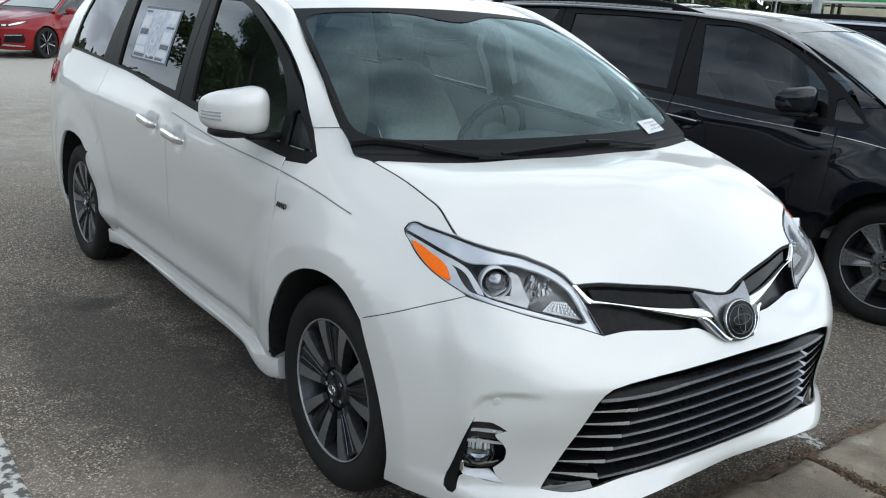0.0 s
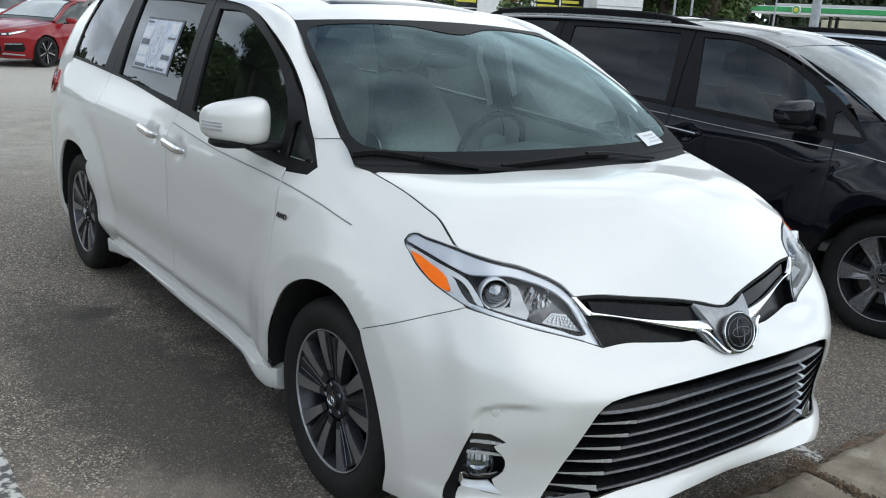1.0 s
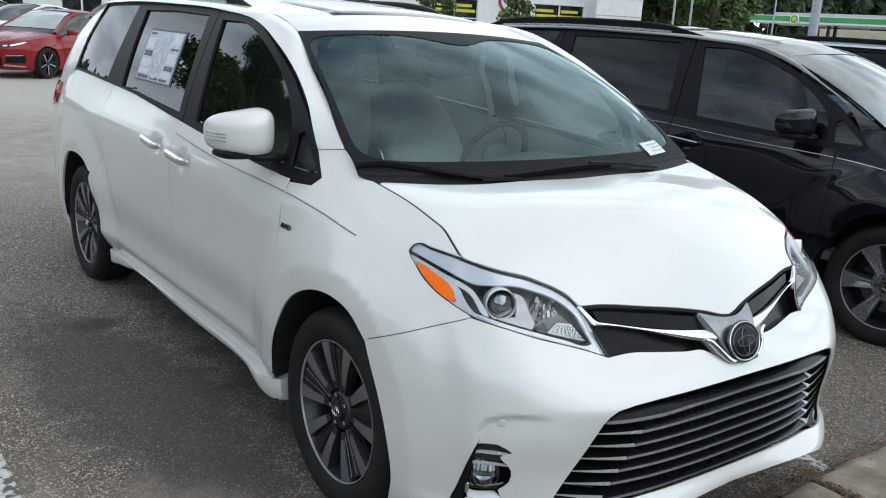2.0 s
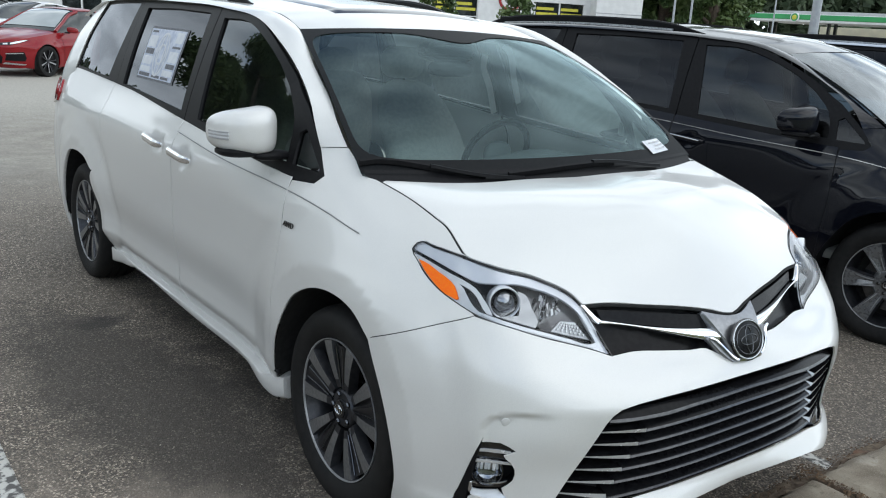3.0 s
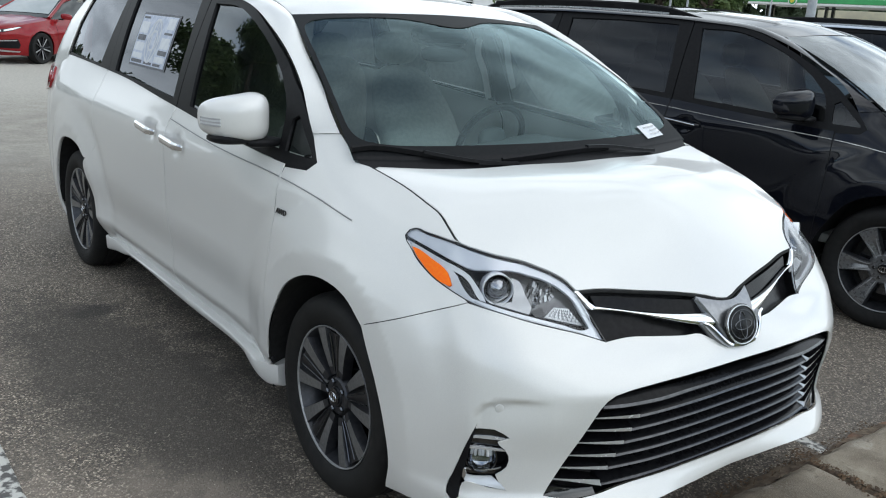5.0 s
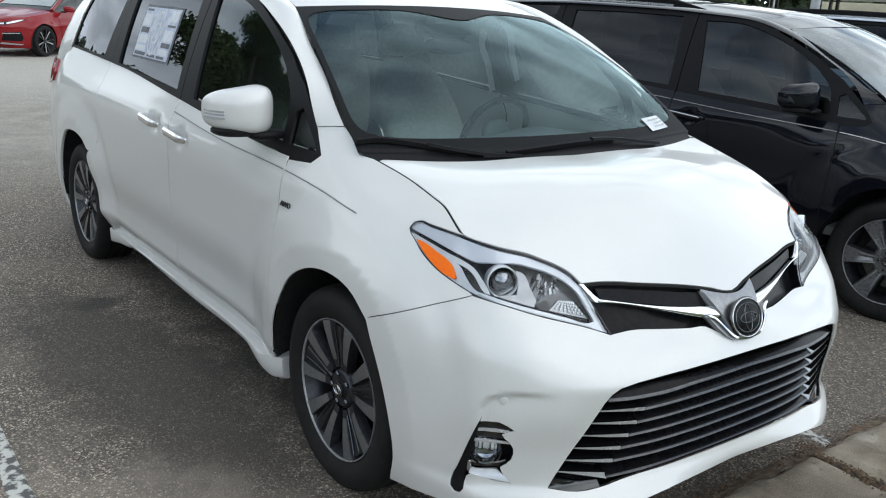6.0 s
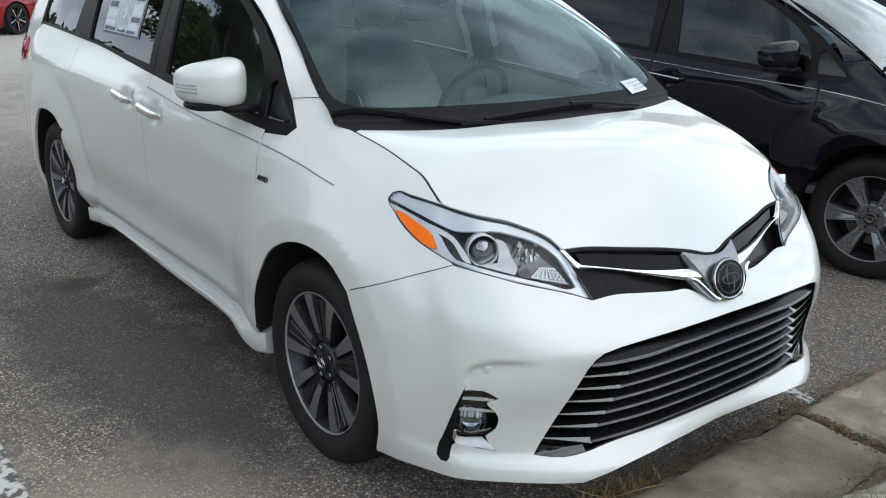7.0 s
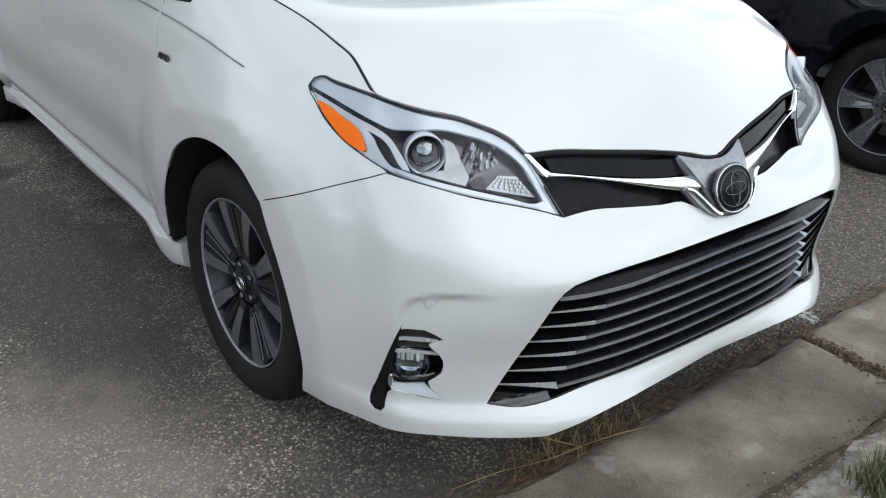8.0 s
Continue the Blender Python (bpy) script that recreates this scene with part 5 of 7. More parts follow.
    def make_topbar():
        hi, lo = spline([(0, .604), (.246, .602), (.40, .596), (.48, .594), (.53, .599), (.578, .590)]), spline([(0, .578), (.246, .572), (.40, .563), (.50, .563), (.585, .568)])
        rows = []
        for a in np.r_[np.linspace(-.578, -.4, 14), np.linspace(-.37, .37, 40), np.linspace(.4, .578, 14)]:
            b, A = abs(a), np.array(a)
            h, l = float(hi(b)), float(lo(b))
            rows.append([skin_deep(.07)(A, np.array(h + .012)), skin_deep(.040)(A, np.array(h)), skin_deep(.016)(A, np.array(h * .22 + l * .78)), skin_deep(.010)(A, np.array(l)), skin_deep(.014)(A, np.array(l - .007)), skin_deep(.06)(A, np.array(l - .012))])
        return grid_shape(np.array(rows))
    bar = part("top_bar", once("topbar", make_topbar), [GRILLEBLACK, SLATE], lower)
    # metal on the lower edge alone paints its highlight against black
    bar.data.polygons.foreach_set("material_index", [1 if i % 5 in (2, 3) else 0 for i in range(len(bar.data.polygons))])
    foot = [(.733, .303), (.718, .324), (.64, .316), (.575, .316), (.568, .3), (.656, .294)]
    two("end_cap", once("footcap", lambda: panel(foot, skin_deep(.012), .02, rim=.03)), GLOSSBLACK, [lower, lower])
    # fog lamps
    fogs = two("fog_lamp", once("fog", lambda: panel(FOG_BEZEL, skin_deep(.045), .02, rim=0)), PLASTIC)
    def make_fwall():
        p = inner_strip(dense(FOG_BEZEL, .03), None, .003)
        return grid_shape(np.stack([skin_deep(.004)(p[:, 0], p[:, 1]), skin_deep(.047)(p[:, 0], p[:, 1])]), loop_v=True)
    two("bezel_wall", once("fwall", make_fwall), GLOSSBLACK, fogs)
    def plate(pname, key, poly, depth, mat, h=.012, rim=.02, plabel=""):
        return two(pname, once(key, lambda: panel(poly, skin_deep(depth), h, rim=rim)), mat, fogs, plabel)
    plate("fin", "fin1", [(.948, .497), (.893, .501), (.872, .493), (.849, .481), (.849, .4755), (.902, .480), (.95, .476)], .008, SLATE)
    plate("fin_edge", "edge1", [(.95, .4765), (.902, .480), (.849, .4755), (.850, .4705), (.902, .4705), (.952, .4695)], .003, BLADE, .008, .006)
    plate("fin", "fin2", [(.958, .462), (.902, .464), (.872, .453), (.850, .442), (.902, .441), (.962, .440)], .016, GLOSSBLACK)
    plate("fin_edge", "edge2", [(.962, .441), (.902, .4415), (.850, .4395), (.851, .434), (.902, .4345), (.965, .4325)], .005, BLADE, .008, .006)
    plate("side_blade", "fblade", smooth_line([(.941, .514), (.957, .485), (.984, .415), (1.012, .35), (1.031, .29), (1.03, .275), (1.015, .262), (1.0, .264)], .02) + smooth_line([(.99, .275), (.992, .315), (.984, .35), (.974, .385), (.965, .43), (.949, .485)], .02), .002, PLASTIC, .02, .02)
    plate("sill", "fsill", [(.976, .366), (.93, .3635), (.884, .373), (.868, .379), (.862, .368), (.885, .357), (.93, .351), (.975, .351)], .010, GLOSSBLACK)
    plate("sill_edge", "fsill2", [(.976, .3675), (.93, .365), (.884, .3745), (.868, .3805), (.870, .3775), (.886, .3705), (.93, .3605), (.976, .363)], .007, SATIN, .008, .004)
    def up_turned(a, b):
        flat = skin_deep(-.002)(a, b)
        return flat + (skin_deep(.010)(a, b) - flat) * np.clip((np.asarray(b) - .315) / .03, 0, 1)[..., None]
    blade_poly = [(.977, .343), (.94, .342), (.893, .3465), (.87, .333), (.849, .3145), (.872, .316), (.902, .319), (.977, .327)]
    two("chrome_blade", once("fchrome", lambda: panel(blade_poly, up_turned, .01, rim=.01)), LAMPSILVER, fogs)
    plate("chrome_end", "ftick", [(.981, .366), (.975, .367), (.972, .345), (.978, .330), (.984, .338)], .002, CHROME, .008, .01)
    c = skin_deep(.014)(np.array(.929), np.array(.402))
    turn = Matrix.Translation(c) @ Vector((.62, .78, .06)).to_track_quat("X", "Z").to_matrix().to_4x4()
    two("lamp_ring", moved(lathe([(-.02, .047), (.004, .046), (.006, .042), (-.004, .041)], 32), turn), GLOSSBLACK, fogs)
    two("lamp_reflector", moved(lathe([(-.002, .042), (-.012, .034), (-.017, .018), (-.018, 0)], 32), turn), FROST, fogs)
    rng_f = random.Random(8)
    for k in range(6):
        w = -.0285 + .0114 * k
        hh = math.sqrt(max(.039 ** 2 - w * w, 1e-5)) * (.75 + .25 * rng_f.random())
        two("reflector_facet", moved(block((.010, .0085, hh), (-.008 + .003 * rng_f.random(), w, .004 + hh * .5), .002, segments=1), turn @ Matrix.Translation((.006, 0, 0)) @ pose(0, 0, 0, rng_f.uniform(-5, 5), rng_f.uniform(-6, 6), rng_f.uniform(-14, 14))), LAMPBRIGHT, fogs)
    two("lamp_glass", moved(lathe([(-.002, .043), (.004, .037), (.009, .018), (.011, 0)], 32), turn), LENS, fogs)
    # parking sensor
    c = skin_deep(-.001)(np.array(.884), np.array(.565))
    turn = Matrix.Translation(c) @ Vector((.6, .8, -.05)).to_track_quat("X", "Z").to_matrix().to_4x4()
    two("parking_sensor", moved(lathe([(-.006, .0125), (.0, .0125), (.001, .0105), (.0005, 0)], 24), turn), paint)
    # badge on the fender
    if kind == "ten":
        fs = font_shape("AWD", .029, .002)
        for sd in sides:
            c = skin_deep(-.005)(np.array(1.965), np.array(.908))
            turn = Matrix.Translation(c) @ pose(0, 0, 0, 90, 0, 92)
            sh = moved(fs, turn)
            if sd < 0:
                sh = (sh[0] * np.array([-1, 1, 1]), [tuple(reversed(w)) for w in sh[1]], None)
                sh = (np.stack([sh[0][:, 0], 2 * c[1] - sh[0][:, 1], sh[0][:, 2]], 1), [tuple(reversed(w)) for w in sh[1]], None)
            part("badge", sh, GLOSSBLACK, van, "dark AWD letters", flat=True)
    # tail lamps
    two("tail_lamp", once("tail", lambda: panel([(sy(-3.63), 1.13), (sy(-3.58), 1.06), (sy(-3.63), 1.0), (sy(-3.8), .97), (OUT_LEN - .75, 1.0), (OUT_LEN - .8, 1.12)], skin_deep(-.014), .03, rim=.03)), REDLENS)
    # tailgate glass and closing panels
    def make_gate():
        rows = []
        for u in np.linspace(-1, 1, 21):
            rows.append([(u * (.60 - .0 * w), -3.85 - .14 * w * (2 - w) + .10 * abs(u) ** 3, 1.58 - .48 * w) for w in np.linspace(0, 1, 9)])
        return grid_shape(np.array(rows))
    part("rear_window", once("gate", make_gate), TINTED, van)
    def make_close():
        zs = np.array([1.63, 1.53, 1.42, 1.3, 1.23, 1.12])
        ye = np.array([-3.165, -3.27, -3.355, -3.40, -3.42, -3.43])
        edge = np.column_stack([glass_x(ye, zs) + .012, ye, zs])
        mid = np.column_stack([[.70, .735, .79, .835, .86, .89], [-3.3, -3.52, -3.62, -3.68, -3.70, -3.72], zs])
        back = np.column_stack([[.60, .585, .60, .62, .635, .66], [-3.4, -3.87, -3.93, -3.99, -4.0, -4.0], zs - .01])
        f = spline([(0, *edge.ravel()), (1, *mid.ravel()), (2, *back.ravel())])
        return grid_shape(np.array([f(np.array(t)).reshape(-1, 3) for t in np.linspace(0, 2, 11)])[::-1])
    two("rear_pillar", once("dpil", make_close), paint)
    # wheel housings and floor
    REAR_ARCH = [(REAR_Y + .43, .318), (REAR_Y + .385, .52), (REAR_Y + .29, .66), (-2.83, .762), (-3.03, .777), (-3.2, .745), (-3.33, .62), (-3.41, .45), (-3.44, .3)]
    for yw, line in ((0, smooth_line([(.345, .2)] + ARCH[1:] + [(-.43, .22)], .04)), (REAR_Y, smooth_line(REAR_ARCH, .04))):
        q = np.array(line)
        hub = np.array([yw, AXLE_Z])
        wide = hub + (q - hub) * 1.04
        ss = np.array([sy(y) for y in q[:, 0]])
        rows = [skin_deep(.010)(ss, q[:, 1]), np.column_stack([np.full(len(q), .90), wide]), np.column_stack([np.full(len(q), .6), wide]), np.column_stack([np.full(len(q), .6), hub + (q - hub) * .05])]
        two("wheel_housing", grid_shape(np.array(rows)), LINER)
    part("underbody", block((1.5, 4.2, .12), (0, -1.55, .26), .03), LINER, van)
    part("engine_cover", block((1.1, .5, .5), (0, .42, .48), .05), LINER, van)
    # wheels
    for sd in sides:
        for yw in (0, REAR_Y):
            wheel(van, (.944 * sd, yw - .010, AXLE_Z), sd, kind)
    # cabin
    def make_dash():
        rows = []
        for x in np.linspace(-.74, .74, 25):
            hump = .035 * math.exp(-((x + .38) / .18) ** 2)
            rows.append([(x, -.12, 1.02), (x, -.22, 1.065), (x, -.4, 1.075 + hump * .6), (x, -.58, 1.06 + hump), (x, -.66, 1.02 + hump * .5), (x, -.70, .85), (x, -.66, .6)])
        return grid_shape(np.array(rows)[:, ::-1])
    part("dashboard", once("dash", make_dash), DASH, van, "dark dashboard")
    for sx in (.39, -.39):
        seat = part("seat", rounded_form((.25, .26, .09), (sx, -1.15, .62), 3), SEAT, van, "pale grey leather seat")
        def lean(g):
            g = g.copy()
            g[..., 1] -= .22 * (g[..., 2] / .33)
            g[..., 0] *= 1 - .18 * np.clip(g[..., 2] / .33, 0, 1)
            return g
        part("backrest", rounded_form((.25, .08, .33), (sx, -1.45, .98), 3.2, warp=lean), SEAT, seat)
        part("headrest", rounded_form((.13, .05, .085), (sx, -1.70, 1.40), 3), SEAT, seat)
    for sx in (.42, -.42):
        seat = part("rear_seat", rounded_form((.24, .08, .33), (sx, -2.45, .98), 3.2), SEAT, van)
        part("headrest", rounded_form((.12, .05, .08), (sx, -2.48, 1.36), 3), SEAT, seat)
    part("rear_bench", rounded_form((.65, .09, .33), (0, -3.35, .98), 3.2), SEAT, van)
    wheel_path = np.array([(-.39 + .185 * math.cos(a), -.86 + .07 * math.sin(a), 1.02 + .17 * math.sin(a)) for a in np.linspace(0, 2 * math.pi, 40)])
    sw = part("steering_wheel", swept(wheel_path, ring_profile(.016, 8), up=(0, -.9, .4), caps=False), PLASTIC, van)
    part("airbag_pad", rounded_form((.08, .03, .07), (-.39, -.85, 1.02), 2.6), DASH, sw)
    part("cabin_floor", block((1.6, 3.6, .06), (0, -1.9, .42), .02), CABIN, van)
    part("headliner", once("liner", lambda: (lambda u_t: grid_shape(roof_at(u_t[0] * .97, u_t[1]) - np.array([0, 0, .05])))(np.meshgrid(np.linspace(-1, 1, 15), np.linspace(.1, 2.9, 20), indexing="ij"))), CABIN, van)
    sens = part("sensor_housing", rounded_form((.13, .085, .05), (0, -.775, 1.505), 3), GLOSSBLACK, van)
    part("inner_mirror", rounded_form((.12, .02, .035), (0, -.74, 1.43), 3), PLASTIC, sens)
    for sx in (.42, -.42):
        part("sun_visor", block((.36, .18, .02), (sx, -1.06, 1.55), .008), CABIN, van)
    if sheet:
        strap = np.array(smooth_line([(-.718, -1.4, 1.468), (-.712, -1.4, 1.414), (-.765, -1.4, 1.296), (-.809, -1.4, 1.156)], .03))
        part("seat_belt", swept(strap, [(-.02, -.002), (-.02, .002), (.02, .002), (.02, -.002)], up=(0, 1, .1)), PAPER, van, "pale seat belt")
    # windshield tag
    if kind == "ten":
        def make_tag():
            g = [[wind_at(np.array(-.842 + .15 * a + .02 * b), np.array(.052 + .085 * b - .01 * a)) + np.array([0, .004, .005]) for b in np.linspace(0, 1, 4)] for a in np.linspace(0, 1, 5)]
            return grid_shape(np.array(g))
        tag = part("windshield_tag", make_tag(), PAPER, wind, "white paper tag")
        for k, (a0, a1, b0) in enumerate(((.1, .8, .7), (.1, .55, .45), (.1, .7, .2))):
            g = [[wind_at(np.array(-.842 + .15 * a + .02 * b), np.array(.052 + .085 * b - .01 * a)) + np.array([0, .006, .008]) for b in (b0, b0 + .1)] for a in np.linspace(a0, a1, 4)]
            part("print_bar", grid_shape(np.array(g)), LAMPGREY, tag)
    if sheet:
        def on_glass(y0, y1, z0, z1, d):
            ys, zs = np.meshgrid(np.linspace(y0, y1, 6), np.linspace(z0, z1, 6), indexing="ij")
            return grid_shape(glass_at(.006 - d)(ys, zs))
        st = part("price_sheet", on_glass(-2.245, -1.735, 1.262, 1.518, .003), INK, slide_doors[0], "printed price sheet stuck on the window")
        part("paper", on_glass(-2.232, -1.752, 1.272, 1.508, .005), PAPERBLUE, st)
        bars = [(-2.215, -2.13, 1.49, 1.5, INK), (-2.215, -2.10, 1.42, 1.475, PAPER), (-2.215, -2.10, 1.385, 1.412, INK), (-2.215, -2.09, 1.335, 1.375, PAPER), (-2.215, -2.08, 1.30, 1.325, PAPER), (-2.215, -2.06, 1.278, 1.294, INK),
                (-1.86, -1.765, 1.45, 1.5, PAPER), (-1.87, -1.765, 1.425, 1.435, INK), (-1.88, -1.765, 1.36, 1.41, PAPER), (-1.88, -1.765, 1.33, 1.352, INK), (-1.90, -1.765, 1.295, 1.322, PAPER), (-1.90, -1.80, 1.278, 1.29, INK), (-2.03, -1.92, 1.278, 1.29, INK)]
        for y0, y1, z0, z1, m in bars:
            part("print_block", on_glass(y0, y1, z0, z1, .0065), m, st)
        for rx, rz in ((.078, .1), (.03, .1), (.055, .045)):
            a = np.linspace(0, 2 * np.pi, 33)
            q = glass_at(-.001)(-1.99 + rx * np.cos(a), 1.39 + rz * np.sin(a))
            part("oval", swept(q, ring_profile(.006, 6, .08), up=(1, 0, .3), caps=False), PAPER, st)
    # panes let daylight into the cabin
    for ob in [van, *front_doors, *slide_doors]:
        for c in ob.children:
            if c.name.split(".")[0] in ("windshield", "window", "corner_window", "quarter_window", "rear_window"):
                c.visible_shadow = False
    return van


white_van = minivan("minivan", "pearl white minivan with chrome handles parked nose to the kerb", Matrix.Identity(4), WHITE, "ten", True)
dark_van = minivan("minivan", "glossy blue-black minivan with roof rails and dark wheels", pose(-3.46, -.09, 0, 0, 0, 10.0), NAVY, "six", False)


# Ground ----------------------------------------------------------------------------------------
def asphalt_material():
    m = bpy.data.materials.new("worn_asphalt")
    m.use_nodes = True
    nt = m.node_tree
    N, L = nt.nodes, nt.links
    b = N["Principled BSDF"]
    tc = N.new("ShaderNodeTexCoord")
    vec = tc.outputs["Object"]

    def noise_at(scale, detail=4, rough=.55):
        n = N.new("ShaderNodeTexNoise")
        n.inputs["Scale"].default_value, n.inputs["Detail"].default_value, n.inputs["Roughness"].default_value = scale, detail, rough
        L.new(vec, n.inputs["Vector"])
        return n.outputs["Fac"]

    def ramp(src, lo, hi, a=0.0, c=1.0):
        r = N.new("ShaderNodeMapRange")
        r.interpolation_type = "SMOOTHSTEP"
        r.inputs["From Min"].default_value, r.inputs["From Max"].default_value = lo, hi
        r.inputs["To Min"].default_value, r.inputs["To Max"].default_value = a, c
        L.new(src, r.inputs["Value"])
        return r.outputs[0]

    def mix(fac, one, two):
        x = N.new("ShaderNodeMixRGB")
        for sock, val in ((x.inputs["Color1"], one), (x.inputs["Color2"], two)):
            if isinstance(val, tuple):
                sock.default_value = (*val, 1)
            else:
                L.new(val, sock)
        if isinstance(fac, float):
            x.inputs["Fac"].default_value = fac
        else:
            L.new(fac, x.inputs["Fac"])
        return x.outputs[0]
    wn = N.new("ShaderNodeTexNoise")
    wn.inputs["Scale"].default_value, wn.inputs["Detail"].default_value = 130, 2
    L.new(vec, wn.inputs["Vector"])
    wsub = N.new("ShaderNodeVectorMath")
    wsub.operation = "MULTIPLY_ADD"
    wsub.inputs[1].default_value = (.014, .014, .014)
    L.new(wn.outputs["Color"], wsub.inputs[0])
    L.new(vec, wsub.inputs[2])
    vo = N.new("ShaderNodeTexVoronoi")
    vo.inputs["Scale"].default_value = 135
    L.new(wsub.outputs[0], vo.inputs["Vector"])
    sx = N.new("ShaderNodeSeparateXYZ")
    L.new(vo.outputs["Color"], sx.inputs[0])
    stone = mix(ramp(sx.outputs["X"], .1, .75), (.09, .074, .058), (.34, .28, .218))
    stone = mix(ramp(sx.outputs["Y"], .78, .84), stone, (.98, .84, .67))
    stone = mix(ramp(noise_at(420, 2), .40, .62, 0, .55), stone, (.055, .046, .037))
    stone = mix(ramp(noise_at(75, 4, .65), .44, .60, 0, .55), stone, (.05, .042, .035))
    stone = mix(ramp(noise_at(110, 4, .65), .54, .66, 0, .6), stone, (.40, .345, .28))
    pits = ramp(vo.outputs["Distance"], .35, .9)
    col = mix(pits, stone, (.05, .044, .038))
    col = mix(ramp(noise_at(2.2, 5), .42, .68, 0, .35), col, (.23, .195, .158))
    col = mix(ramp(noise_at(.55, 5), .5, .7, 0, .5), col, (.08, .071, .063))
    sp = N.new("ShaderNodeSeparateXYZ")
    L.new(vec, sp.inputs[0])
    wob = N.new("ShaderNodeMath")
    wob.operation = "MULTIPLY_ADD"
    wob.inputs[1].default_value = .7
    L.new(noise_at(1.2, 4), wob.inputs[0])
    L.new(sp.outputs["Y"], wob.inputs[2])
    lane = ramp(wob.outputs[0], -3.9, -7.2, 0, .72)
    col = mix(lane, col, mix(ramp(noise_at(3, 6), .35, .65), (.33, .31, .27), (.44, .415, .36)))
    # paler far asphalt: lighter pavement, with its grazing-light brightening put into the colour
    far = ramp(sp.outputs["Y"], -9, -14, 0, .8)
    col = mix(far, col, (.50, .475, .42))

    col = mix(ramp(noise_at(24, 7, .75), .46, .60, 0, .34), col, (.085, .073, .060))
    col = mix(ramp(noise_at(31, 7, .75), .53, .64, 0, .26), col, (.42, .37, .31))

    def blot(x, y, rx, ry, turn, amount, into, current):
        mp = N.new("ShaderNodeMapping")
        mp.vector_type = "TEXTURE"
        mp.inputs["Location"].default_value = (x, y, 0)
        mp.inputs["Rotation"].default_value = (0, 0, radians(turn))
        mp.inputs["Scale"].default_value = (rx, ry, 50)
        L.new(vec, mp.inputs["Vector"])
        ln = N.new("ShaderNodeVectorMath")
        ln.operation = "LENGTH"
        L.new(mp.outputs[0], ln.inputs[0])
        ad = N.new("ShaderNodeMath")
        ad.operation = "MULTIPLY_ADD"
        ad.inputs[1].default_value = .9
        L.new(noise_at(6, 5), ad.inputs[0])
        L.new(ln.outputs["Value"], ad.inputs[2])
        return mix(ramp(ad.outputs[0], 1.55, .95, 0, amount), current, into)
    # oil drip where cars stand
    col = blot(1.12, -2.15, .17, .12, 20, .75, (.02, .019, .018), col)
    # the van's soft shadow along its side and front wheel, painted dark
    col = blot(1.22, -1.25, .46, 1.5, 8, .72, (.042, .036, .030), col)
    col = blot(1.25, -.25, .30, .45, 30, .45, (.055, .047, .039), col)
    # pale worn patch, then a dark strip along the kerb
    col = blot(1.75, .30, .75, .95, 0, .50, (.38, .318, .258), col)
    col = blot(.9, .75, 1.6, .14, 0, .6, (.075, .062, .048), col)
    # shadow below the bumper and under the whole van, painted dark
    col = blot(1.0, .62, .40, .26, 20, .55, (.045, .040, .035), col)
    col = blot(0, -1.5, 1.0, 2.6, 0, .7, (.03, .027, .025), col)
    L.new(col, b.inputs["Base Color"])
    b.inputs["Roughness"].default_value = .82
    bp = N.new("ShaderNodeBump")
    bp.inputs["Strength"].default_value, bp.inputs["Distance"].default_value = .7, .006
    inv = N.new("ShaderNodeMath")
    inv.operation, inv.inputs[0].default_value = "SUBTRACT", 1
    L.new(vo.outputs["Distance"], inv.inputs[1])
    L.new(inv.outputs[0], bp.inputs["Height"])
    L.new(bp.outputs[0], b.inputs["Normal"])
    return m


